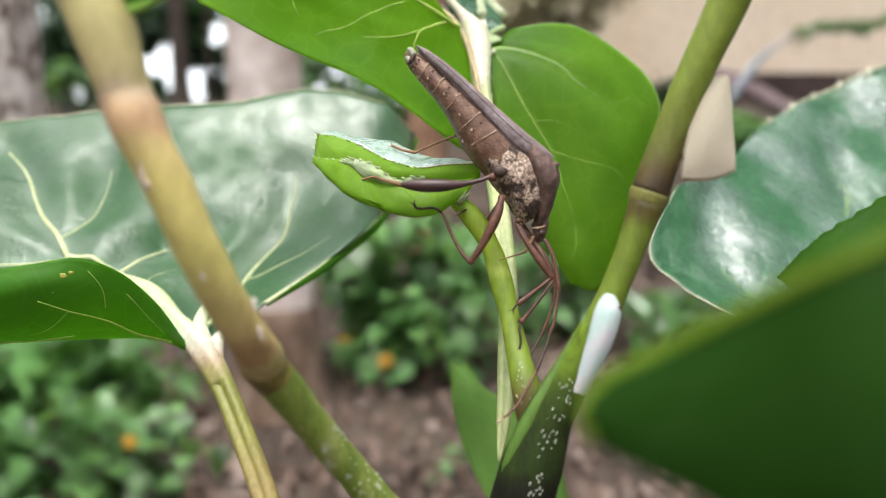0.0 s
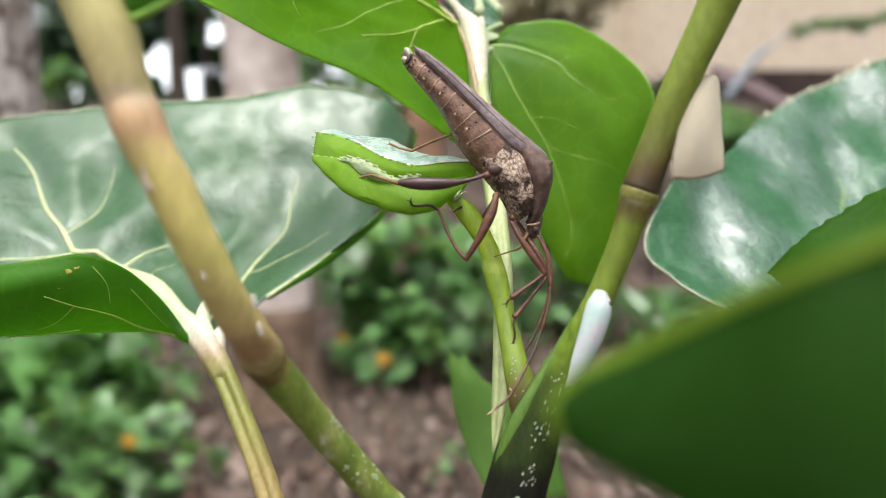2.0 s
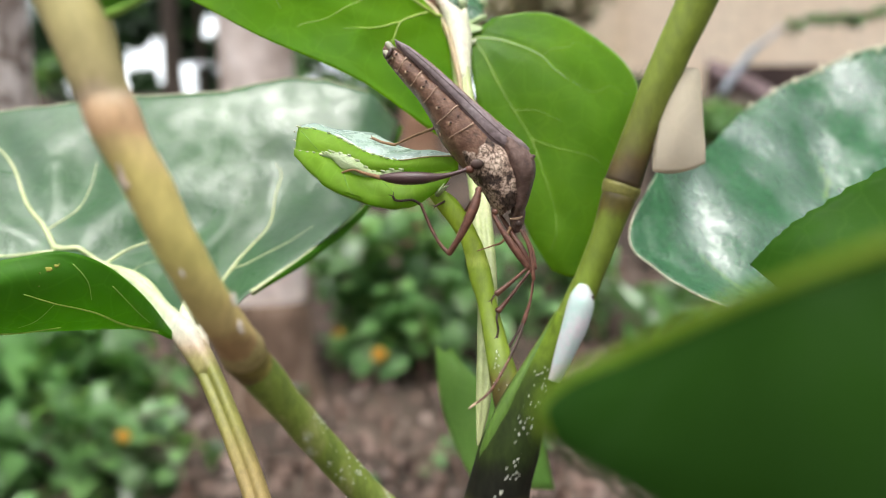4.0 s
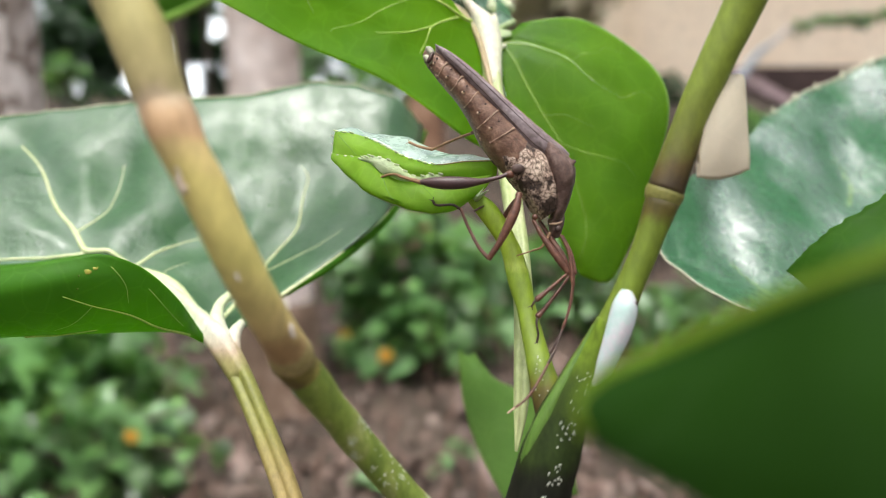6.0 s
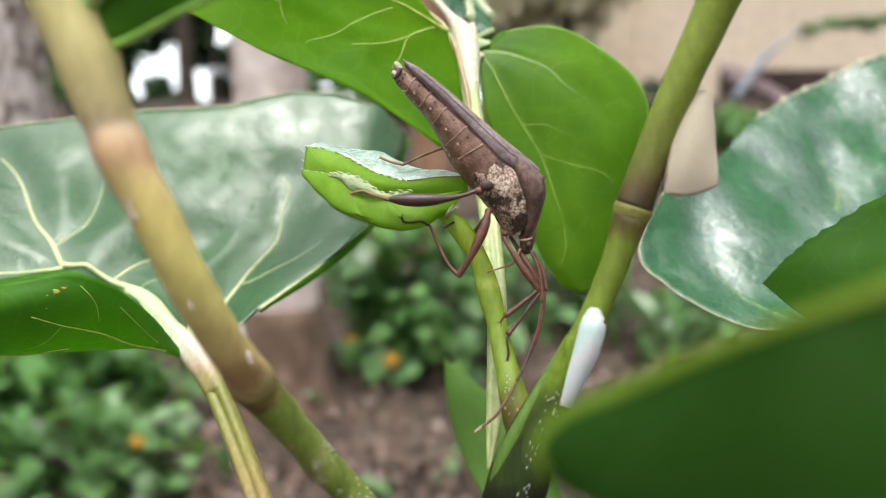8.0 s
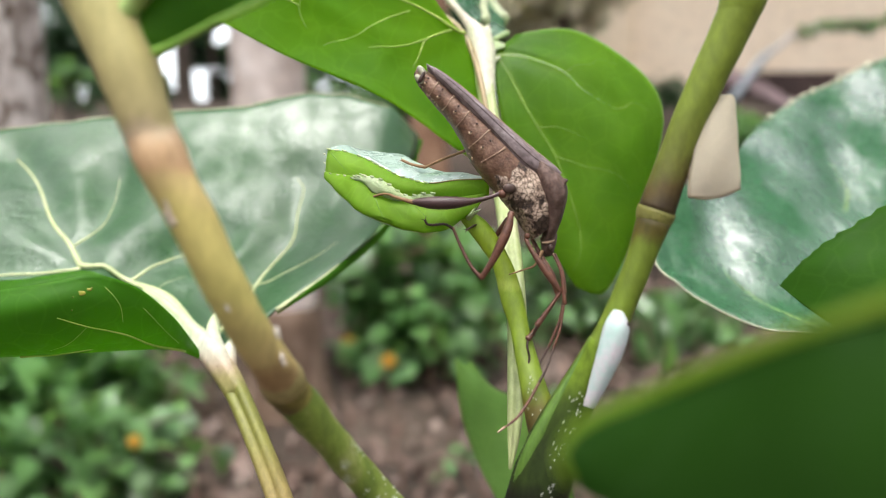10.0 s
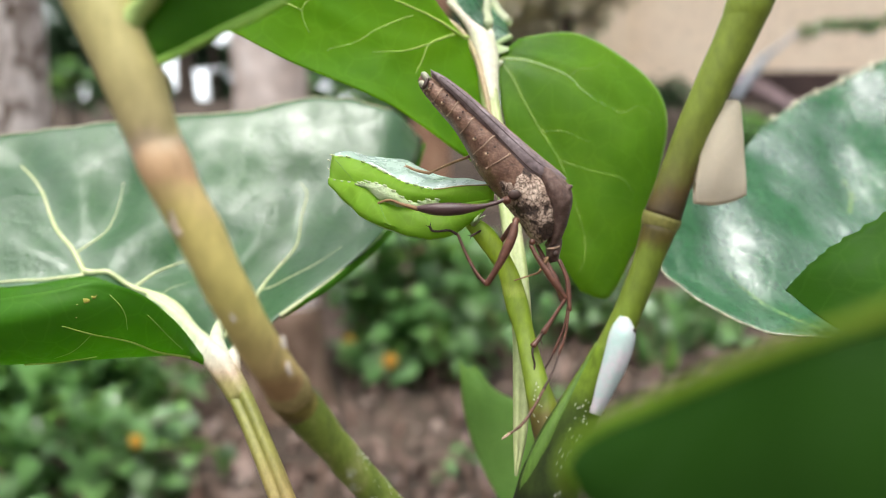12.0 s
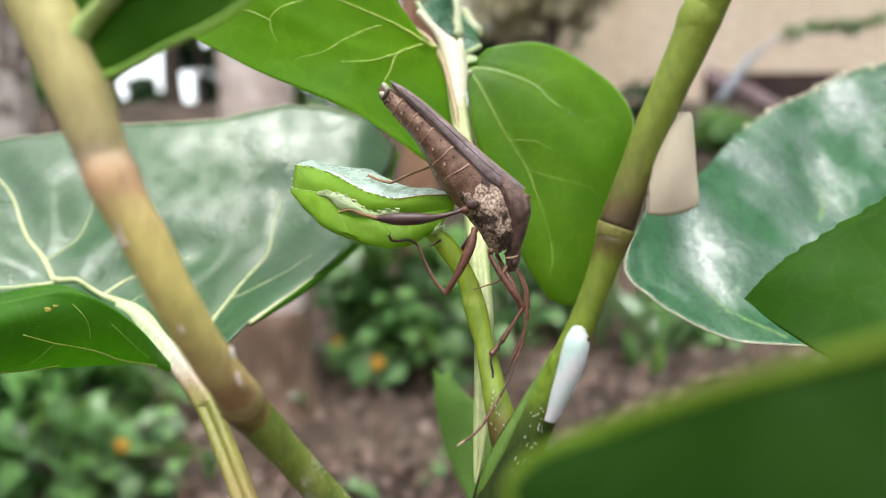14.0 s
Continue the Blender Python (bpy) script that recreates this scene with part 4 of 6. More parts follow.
def near_leaf():
    """The broad leaf closest of all, on a shoot of its own that the breeze moves freely."""
    tip = (7.2, 41.4, -8.5)
    shoot = tagged(place("leafy_shoot", tip), "broad dark green leaf on a thin shoot of its own", "shoot")
    blade = Sheet([
        [(7.2, 41.4, -8.7), (8, 41, -10.1), (9.6, 39.6, -10.8), (11.9, 37.2, -11.6), (14.9, 33.3, -12.6), (19, 29.5, -13.7), (25, 26, -14.8)],
        [(7.2, 41.4, -8.5), (8.7, 40.5, -9), (11, 38.4, -8.9), (13.3, 35.3, -8.7), (15.6, 31.9, -8.7), (19.2, 29.2, -9.4), (25.9, 26, -9.1)],
        [(7.2, 41.4, -8.4), (9.1, 41, -7.5), (11.8, 38.9, -6.5), (14.2, 35.6, -5.5), (16.3, 32.3, -4.5), (20.1, 29.9, -4.2), (26.4, 26.5, -3.7)],
        [(7.3, 41.6, -8.2), (8.7, 42.3, -7.1), (11.6, 41.7, -5.4), (15, 38.4, -2.7), (17.6, 35, -0.6), (21.8, 32.4, 1.7), (26.9, 28, 4.5)]], 48, 30)
    blade.swell(0.4, 9, 3)
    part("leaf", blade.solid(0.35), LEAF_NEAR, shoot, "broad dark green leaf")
    rim = Sheet([
        [(7.7, 40.9, -9.7), (7.3, 41.2, -8.5), (8.5, 42, -7.2), (11.5, 41.4, -5.5), (14.9, 38.1, -2.8), (17.5, 34.7, -0.7), (21.6, 32.1, 1.6), (26.7, 27.8, 4.3)],
        [(7.5, 41.1, -10.2), (6.9, 41.5, -8.5), (8.2, 42.5, -6.8), (11.5, 42.1, -4.9), (15, 38.7, -2.2), (17.6, 35.3, -0.2), (22, 32.7, 2.2), (27.1, 28.2, 4.9)]], 44, 4)
    part("leaf_rim", rim.solid(0.3), LEAF_RIM, shoot, "yellow-green leaf rim")
    part("vein", blade.vein([(0.02, 0.5), (0.4, 0.5), (1.0, 0.45)], 0.15, 0.35, -0.4), VEIN_GREEN, shoot)
    foot = BASE.inverted() @ Vector((0.13, 0.03, -0.02)) * 1000
    root = np.array((25.9, 26.2, -6.3))
    part("shoot_stem", tube([root - np.array([2, 0, 0]), root + np.array([10, 1, -6]), (root + np.array(foot)) / 2 + np.array([15, 0, 0]), foot], [0.6, 0.9, 1.8, 3.0], n=40, sides=12), STEM_GREEN, shoot, "thin green stem down to the earth")
    return shoot


def small_leaf():
    blade = Sheet([
        [(1.6, 190, -26.1), (2, 188, -33), (3.6, 185, -42.2), (6.9, 182, -50.5), (12, 178, -59.4)],
        [(3.7, 190, -27.7), (7.1, 186, -32.6), (10.4, 183, -40.5), (14.7, 180, -48.7), (18.2, 177, -57.2)],
        [(5.5, 191, -27), (10.1, 189, -33.1), (19.2, 187, -37.4), (26, 184, -46.5), (28.6, 180, -58.2)]], 24, 16)
    lf = part("leaf", blade.swell(0.6, 9, 7).solid(0.35), LEAF_SMALL, shrub, "upright soft green leaf")
    part("vein", blade.vein([(0.02, 0.5), (0.98, 0.5)], 0.08, 0.2, 0.0), LEAF_SMALL, lf)


def leaning_stem():
    """The jointed tan stem in front, green below its lower joint, and its leaf."""
    part("stem", tube([(-36.3, 73, 33.2), (-32.9, 71.6, 26.3), (-30.2, 70.6, 20.4), (-28.9, 70.6, 16.5), (-28.0, 71, 13.6), (-27.2, 70.9, 11.6), (-26.2, 71.2, 9.1), (-24.5, 72, 5.4), (-22.7, 73.4, 0.6), (-21, 76, -4.2), (-19.4, 80, -8.8), (-18.9, 82, -10.6)],
         [3.3, 3.15, 2.85, 2.55, 2.35, 2.4, 2.2, 2.15, 2.12, 2.08, 2.1, 2.25], n=90, sides=24, wobble=0.06), BAND_TAN, shrub, "tan jointed stem with a reddish scarred joint")
    part("node_ring", tube([(-19.1, 81.2, -9.8), (-18.8, 82.6, -11.1), (-18.6, 83.5, -11.9)], [2.15, 2.45, 2.3], n=8, sides=20), NODE, shrub, "raised tan joint")
    part("stem_joint", tube([(-18.8, 83.3, -11.7), (-17.9, 85, -13.6)], [2.35, 2.25], n=6, sides=20, wobble=0.1), STEM_BROWN, shrub, "dark brown joint")
    part("stem", tube([(-18, 84.8, -13.3), (-15.1, 88, -18.2), (-11.8, 91, -23.5), (-7.6, 93.5, -29.2), (-1.6, 96, -36.8), (7.3, 98, -48.9)], [2.2, 2.0, 1.95, 1.95, 2.2, 2.6], n=50, sides=20, wobble=0.08), STEM_OLIVE, shrub, "olive green stem with whitish scurf")
    rnd = random.Random(14)
    lower = spline([(-17.6, 85.2, -14), (-15.1, 88, -18.2), (-11.8, 91, -23.5), (-7.6, 93.5, -29.2)], 60)
    scurf = []
    for k in range(110):
        i, w = rnd.randrange(60), rnd.uniform(-0.4, 1.5)
        p = lower[i] + np.array([0.75, 0, 0.66]) * 1.95 * math.sin(w) + np.array([0, -1, 0]) * 1.95 * math.cos(w)
        h = np.array([rnd.uniform(-0.2, 0.2), 0, rnd.uniform(-0.25, 0.25)])
        scurf.append(tube([p - h, p, p + h * 0.7], [0.03, 0.05 + 0.06 * rnd.random(), 0.03], n=4, sides=5))
    part("scurf", join(*scurf), LENTICEL, shrub, "whitish scurf", kind="stuff")
    scars = (((-25.6, 71.6, 6.2), 0.95), ((-25.8, 71.4, 7.3), 0.65), ((-27.4, 71, 12.7), 0.8), ((-28.5, 71, 13.4), 0.6), ((-26.6, 71, 11.7), 0.5), ((-22.1, 74.5, -2.6), 0.42), ((-18, 77, -5.4), 0.5), ((-17.9, 79, -8.3), 0.55))
    for p, k in scars:
        c = np.array(p) + np.array([-0.5, -1.55, 0.3]) if k > 0.45 and p[0] < -20 else np.array(p) + np.array([0.3, -1.7, 0.3])
        part("scar", join(ball(c, (0.5 * k, 0.5, 1.1 * k), 8, 5), ball(c + np.array([0.3, -0.02, -0.9]) * k, (0.45 * k, 0.4, 0.6 * k), 8, 5), ball(c + np.array([-0.2, 0.02, 0.8]) * k, (0.3 * k, 0.4, 0.5 * k), 8, 5)), STEM_SCAR, shrub, "whitish scar")
    blade = Sheet([
        [(-25.2, 63.6, 20.4), (-24.1, 63.5, 19.8), (-18.7, 61.5, 21.6), (-13.7, 59.5, 23.2), (-8.1, 57.5, 26.3)],
        [(-25.9, 63.6, 20.9), (-23.8, 63.1, 21.4), (-19, 61.1, 23.6), (-14, 59, 26), (-8.9, 57.5, 28.8)],
        [(-27.1, 64.1, 21.7), (-24.9, 63.6, 23.9), (-21.4, 61.6, 26.5), (-16.7, 59.6, 29.3), (-10.2, 58.1, 32)],
        [(-28.2, 64.6, 22.8), (-28.1, 65.2, 26.2), (-26.5, 64.3, 29.6), (-21.7, 62.8, 33.6), (-12.2, 59.7, 35.8)]], 36, 24)
    blade.grid = (blade.grid + np.array((-0.6, 0.0, -0.9))) * 1.1
    mid = [(0.0, 0.7), (0.25, 0.68), (0.6, 0.64), (1.0, 0.58)]
    lf = part("leaf", blade.swell(0.5, 8, 1).solid(0.35), LEAF_STEM, shrub, "dark green leaf on the tan stem")
    part("vein", tube([(-31.6, 71.4, 22.4)] + [blade.at(u, v) + blade.normal(u, v) * 0.5 for u, v in spline(mid, 12)], [1.5, 1.2, 1.0, 0.8, 0.6, 0.4], n=40, sides=12), VEIN_SOFT, lf, "yellow-green main vein")
    part("leaf_rim", blade.vein([(0.05, 0.0), (0.4, 0.0), (1.0, 0.0)], 0.5, 0.25, 0.0, n=30), VEIN_GREEN, lf)


main_stem()
lime_shoot()
folded_leaf()
tall_petiole()
big_leaf()
right_leaf()
NEAR_SHOOT = near_leaf()
small_leaf()
leaning_stem()

# ---- the insects ----
BUG_BROWN = grained("bug_brown", [(0.3, (0.1, 0.046, 0.028)), (0.5, (0.19, 0.098, 0.062)), (0.72, (0.34, 0.2, 0.135))], 0.0016, rough=0.45, relief=0.00012, fine=0.2, mottle=0.4)
BUG_WING = grained("bug_wing", [(0.3, (0.13, 0.09, 0.09)), (0.55, (0.25, 0.195, 0.2)), (0.75, (0.42, 0.36, 0.375))], (0.003, 0.0008, 0.003), rough=0.33, relief=0.00006, fine=0.25, mottle=0.3)
BUG_DARK = grained("bug_dark", [(0.3, (0.07, 0.038, 0.03)), (0.5, (0.145, 0.083, 0.066)), (0.72, (0.28, 0.185, 0.155))], 0.001, rough=0.45, relief=0.00015, mottle=0.4)
BUG_FEMUR = grained("bug_femur", [(0.3, (0.05, 0.026, 0.028)), (0.7, (0.1, 0.052, 0.05))], (0.004, 0.001, 0.001), rough=0.38, relief=0.00003)
BUG_LEG = grained("bug_leg", [(0.3, (0.075, 0.027, 0.018)), (0.7, (0.2, 0.082, 0.05))], 0.0008, rough=0.36, relief=0.00004, mottle=0.4)
BUG_FOOT = grained("bug_foot", [(0.3, (0.025, 0.015, 0.01)), (0.7, (0.08, 0.04, 0.03))], 0.001, rough=0.5, relief=0)
BUG_PALE = grained("bug_pale", [(0.3, (0.38, 0.24, 0.15)), (0.7, (0.58, 0.42, 0.29))], 0.0008, rough=0.6, relief=0.00003)
BUG_SEAM = grained("bug_seam", [(0.3, (0.34, 0.21, 0.145)), (0.7, (0.54, 0.38, 0.27))], 0.0008, rough=0.6, relief=0.00003)
BUG_TAIL = grained("bug_tail", [(0.3, (0.36, 0.36, 0.25)), (0.7, (0.5, 0.48, 0.36))], 0.0008, rough=0.5, relief=0)
BUG_TIP = grained("bug_antenna_tip", [(0.3, (0.2, 0.1, 0.045)), (0.7, (0.34, 0.2, 0.095))], 0.0015, rough=0.5, relief=0)
HOPPER_WHITE = grained("hopper_mint", [(0.3, (0.4, 0.62, 0.55)), (0.52, (0.56, 0.64, 0.63)), (0.72, (0.7, 0.56, 0.63))], 0.0035, rough=0.32, relief=0.00001, mottle=0.06)
HOPPER_CREAM = leaf_material("hopper_cream", (0.8, 0.71, 0.54), (0.88, 0.8, 0.65), (0.95, 0.85, 0.68), rough=0.5, share=0.4, cell=0.003, relief=0.00008)
HOPPER_EYE = grained("hopper_eye", [(0.3, (0.2, 0.11, 0.05)), (0.7, (0.34, 0.2, 0.1))], 0.0005, rough=0.35, relief=0)


def pubescent():
    """Brown cuticle with patches of pale down, broken by dark pits."""
    m, t, b, out = material("bug_thorax")
    v = coords(t, 0.0022)
    big = add(t, "TexNoise", Scale=0.8, Detail=5.0, Roughness=0.7)
    t.links.new(v, big.inputs["Vector"])
    pits = add(t, "TexNoise", Scale=3.0, Detail=4.0, Roughness=0.7, Distortion=0.6)
    t.links.new(v, pits.inputs["Vector"])
    plates = add(t, "TexVoronoi", Scale=3.4)
    plates.feature = "DISTANCE_TO_EDGE"
    bent = mixed(t, 0.55, v, pits.outputs["Color"], "ADD")
    t.links.new(bent, plates.inputs["Vector"])
    down = ramp(t, big.outputs["Fac"], [(0.45, (0.08, 0.048, 0.034)), (0.49, (0.5, 0.36, 0.28)), (0.68, (0.74, 0.6, 0.48))])
    crack = ramp(t, plates.outputs["Distance"], [(0.02, (0.08, 0.055, 0.045)), (0.06, (0.3, 0.24, 0.2)), (0.11, (1, 1, 1))])
    t.links.new(mixed(t, 0.9, down.outputs["Color"], crack.outputs["Color"], "MULTIPLY"), b.inputs["Base Color"])
    b.inputs["Roughness"].default_value = 0.7
    bump(t, b, pits.outputs["Fac"], 0.0003)
    return m


BUG_THORAX = pubescent()
BUG_AT = (6.5, 107, 9.3)
bug = tagged(place("leaf_footed_bug", BUG_AT), "brown leaf-footed bug gripping a young leaf and shoot", "insect")


def loft(stations, n=30, sides=28, power=2.3, bulge=0.0, seed=0):
    """A body through stations of (back point, belly point, half width); sections are rounded."""
    rows = [((np.array(a) + np.array(b)) / 2, (np.array(a) - np.array(b)) / 2, w) for a, b, w in stations]
    flat = spline([(*c, *h, w) for c, h, w in rows], n)
    loops = []
    for r in flat:
        c, h, w = r[:3], r[3:6], max(r[6], 0.05)
        lp = []
        for j in range(sides):
            a = 2 * math.pi * j / sides
            ca, sa = math.cos(a), math.sin(a)
            x = math.copysign(abs(ca) ** (2 / power), ca)
            y = math.copysign(abs(sa) ** (2 / power), sa)
            p = c + h * x + np.array([0, -w, 0]) * y
            if bulge:
                p = p + (p - c) * bulge * noise.noise(Vector(p * 1.2) + Vector((seed, 0, 0)))
            lp.append(p)
        loops.append(lp)
    return loops


def body():
    abdomen = loft([
        ((-4.5, 107.6, 27), (-5.2, 107.6, 25.8), 0.5), ((-3.5, 107.6, 26.3), (-4.5, 107.6, 24.2), 1.2), ((-1.2, 107.6, 24.6), (-2.7, 107.6, 21.9), 2.1),
        ((1.4, 107.6, 22.2), (-0.5, 107.6, 19.3), 2.7), ((4.2, 107.6, 19.8), (1.3, 107.6, 16.3), 3.2), ((7.1, 107.6, 17.2), (2.6, 107.6, 13.6), 3.5),
        ((9.9, 107.6, 14.3), (4.5, 107.6, 11.1), 3.6), ((11.8, 107.6, 12.2), (5.9, 107.6, 9.5), 3.5)], n=42, bulge=0.04)
    part("abdomen", rings(abdomen), BUG_BROWN, bug, "brown segmented abdomen")
    ridges = []
    for k, lo, hi in ((11, 4, 11), (16, 4, 11), (21.6, 3, 11), (27, 4, 11), (32, 5, 10)):
        i = int(k)
        pts = [np.array(abdomen[i][j]) + np.array([0, -0.04, 0]) + (np.array(abdomen[i - 2][j]) - np.array(abdomen[i][j])) * (0.3 * (j - lo) / (hi - lo) + 0.04 * math.sin(j * 5.0 + k)) for j in range(lo, hi + 1)]
        ridges.append(tube(pts, [0.12, 0.1, 0.06, 0.05, 0.08], n=16, sides=6))
        for j in (lo, hi):
            ridges.append(ball(pts[0 if j == lo else -1], (0.22, 0.15, 0.19) if j == lo else (0.13, 0.12, 0.13), 8, 6))
    for k in range(0, len(ridges), 3):
        part("segment_ridge", join(*ridges[k:k + 3]), BUG_SEAM, bug, "tan seam between segments")
    edge = [np.array(abdomen[i][3]) + np.array([0, -0.12, 0]) for i in range(3, 34, 3)]
    under = [np.array(abdomen[i][12]) + np.array([-0.05, -0.05, 0]) for i in range(2, 34, 3)]
    rnd = random.Random(4)
    part("side_margin", tube(edge, [0.06, 0.09, 0.08, 0.06], n=24, sides=6), BUG_PALE, bug, "thin tan side margin")
    flecks, knobs = [], []
    for k in range(46):
        p = spline(under, 90)[rnd.randrange(4, 88)] + np.array([rnd.uniform(-0.12, 0.5), -0.35 * rnd.random(), rnd.uniform(-0.2, 0.4)])
        (flecks if rnd.random() < 0.55 else knobs).append(ball(p, (rnd.uniform(0.08, 0.2), 0.12, rnd.uniform(0.08, 0.24)), 7, 5))
    part("belly_flecks", join(*flecks), BUG_PALE, bug, "tan flecks along the belly edge", kind="stuff")
    part("belly_knobs", join(*knobs), BUG_DARK, bug, "dark knobs along the belly edge", kind="stuff")
    pits = []
    for k in (8, 13, 18.5, 24, 29):
        for j in (6, 8.5):
            p = np.array(abdomen[int(k)][int(j)]) + np.array([rnd.uniform(-0.15, 0.15), 0.0, rnd.uniform(-0.15, 0.15)])
            pits.append(ball(p + np.array([0.05, -0.12, 0.05]), (0.15, 0.1, 0.15), 8, 5))
            if j == 8.5:
                part("pore_rim", ball(p + np.array([-0.05, -0.02, -0.08]), (0.26, 0.12, 0.24), 8, 5), BUG_PALE, bug)
    for pit in pits:
        part("breathing_pore", pit, BUG_FOOT, bug, "dark pore")
    for lobe in (
        tube([(-3.8, 106.6, 25.7), (-4.2, 106.7, 26.3), (-4.5, 106.8, 26.6)], [0.45, 0.45, 0.36], n=8, sides=8),
        tube([(-4.1, 106.4, 24.6), (-4.6, 106.5, 25.2), (-4.85, 106.6, 25.4)], [0.42, 0.42, 0.34], n=8, sides=8)):
        part("tail_lobe", lobe, BUG_TAIL, bug, "pale lobe at the tail end")
    part("tail_spot", tube([(-3.8, 106.1, 25.8), (-4.2, 106, 24.9), (-4.5, 106.2, 24.5)], [0.2, 0.32, 0.2], n=6, sides=8), BUG_FOOT, bug)
    thorax = loft([
        ((9.9, 107.6, 14.3), (4.1, 107.6, 11.6), 3.3), ((11.7, 107.6, 12.8), (5.5, 107.6, 10.1), 3.75), ((12.7, 107.6, 11.4), (6.8, 107.6, 8.4), 3.9),
        ((13.3, 107.6, 9.5), (8.2, 107.6, 6.7), 3.8), ((13.5, 107.6, 7.3), (9.5, 107.6, 4.6), 3.2), ((13.3, 107.6, 5), (10.8, 107.6, 3.3), 2.3)], n=34, sides=40, bulge=0.08, seed=3)
    part("thorax", rings(thorax), BUG_THORAX, bug, "brown thorax with patches of pale down")
    pronotum = loft([
        ((10.7, 107.6, 15.2), (10.2, 107.6, 13.9), 2.6), ((13, 107.6, 13.4), (10.8, 107.6, 11.6), 3.8), ((14.8, 107.6, 11.6), (11.4, 107.6, 9.8), 4.5),
        ((15.5, 107.6, 9.8), (12.1, 107.6, 7.8), 4.4), ((15.2, 107.6, 7.7), (12.4, 107.6, 6.1), 3.6), ((14.6, 107.6, 5.5), (12.3, 107.6, 4.3), 2.7), ((13.9, 107.6, 3.7), (12, 107.6, 3), 1.8)], n=34, sides=40, bulge=0.05, seed=6)
    part("pronotum", rings(pronotum), BUG_DARK, bug, "dark brown humped pronotum")
    part("shoulder_point", cone((13.7, 104.6, 10.5), (15.1, 104, 11.1), 1.25, 12), BUG_DARK, bug, "pointed shoulder angle")
    head = loft([
        ((14.2, 107.6, 4), (11.8, 107.6, 3.4), 1.5), ((14.1, 107.6, 3), (12, 107.6, 2.5), 1.6), ((13.8, 107.6, 1.9), (12.1, 107.6, 1.4), 1.35), ((13.5, 107.6, 1), (12.4, 107.6, 0.8), 0.8)], n=12, sides=18)
    part("head", rings(head), BUG_DARK, bug, "small dark head")
    part("head_band", tube([(11.9, 106, 2.8), (12.8, 105.9, 2.8), (13.6, 106.1, 3.1)], [0.12, 0.2, 0.12], n=8, sides=6), BUG_PALE, bug)
    part("eye", ball((13, 105.9, 2.1), (0.45, 0.4, 0.5), 12, 8), BUG_FOOT, bug, "dark rounded eye")
    for dy, lift, name in ((0.9, 0.0, 0), (-1.1, 0.15, 1)):
        c = -dy * 1.2
        wing = loft([
            (back((-3.5, 107.6, 27.1), c), back((-3.2, 107.6, 26.2), c), 0.5), (back((-1.4, 107.6, 26), c), back((-1.7, 107.6, 24.4), c), 1.2), (back((1.6, 107.6, 23.7), c), back((1.1, 107.6, 21.4), c), 1.7),
            (back((5, 107.6, 20.7), c), back((3.9, 107.6, 18.2), c), 2.0), (back((8.4, 107.6, 17.7), c), back((6.8, 107.6, 14.8), c), 2.2), (back((11.4, 107.6, 15.1), c), back((9.5, 107.6, 12), c), 2.3), (back((13.7, 107.6, 13.2), c), back((12.2, 107.6, 11.3), c), 2.0), (back((14.7, 107.6, 12.2), c), back((13.5, 107.6, 10.8), c), 1.0)], n=34, sides=20, bulge=0.03, seed=name * 4)
        wg = part("wing", rings(wing), BUG_WING, bug, "mauve-brown leathery folded wing")
        if name == 0:
            for j, rad in ((2, 0.07), (4, 0.05), (6, 0.06), (8, 0.05)):
                line = [np.array(wing[i][j]) + np.array([0, -0.02, 0]) for i in range(3, 31, 3)]
                part("wing_vein", tube(line, [0.03, rad, rad, 0.03], n=24, sides=6), BUG_PALE if j == 2 else BUG_FOOT, wg)
    coxae = [ball((6.4, 104.2, 9.3), (0.65, 0.7, 0.6), 12, 8), ball((7.6, 104.2, 6.6), (0.5, 0.55, 0.5), 12, 8), ball((9.8, 105, 3.7), (0.45, 0.5, 0.45), 12, 8)]
    for c in coxae:
        part("leg_socket", c, BUG_LEG, bug, "brown leg socket")
    part("thorax_pit", ball((7.4, 103.7, 10), (0.9, 0.35, 0.7), 12, 8), BUG_FOOT, bug, "dark scent gland pit")
    part("beak", tube([(12, 106.5, 1.6), (11.3, 106, 0.4), (10.7, 105.8, -0.4), (9.6, 106, -0.8), (7.5, 106.5, -1.5)], [0.26, 0.2, 0.17, 0.12, 0.08], n=20, sides=8), BUG_TIP, bug, "thin tan hooked beak")


def leg(name, hip, femur, femur_r, knee, tibia, tibia_r, foot, label, mat=None, pale=None):
    """A leg: the thigh is the part, the shin with its foot hangs on it at the knee."""
    mat = mat or BUG_LEG
    th = part(name, tube(femur, femur_r, n=24, sides=12), mat, bug, label, origin=hip)
    sh = part("shin", tube(tibia, tibia_r, n=20, sides=10), pale or BUG_LEG, th, "", origin=knee)
    ft = part("foot", join(*foot), pale or BUG_FOOT, th, "", origin=knee) if foot else None
    return th, sh, ft


def claws(path, r=0.16):
    end, before = np.array(path[-1]), np.array(path[-2])
    d = (end - before) / (np.linalg.norm(end - before) + 1e-9)
    side = np.array([d[2], 0, -d[0]])
    return [tube(path, [r * 1.2] + [r] * (len(path) - 1), n=14, sides=8), cone(end, end + d * 0.5 + side * 0.45, 0.1, 5), cone(end, end + d * 0.5 - side * 0.4, 0.1, 5)]


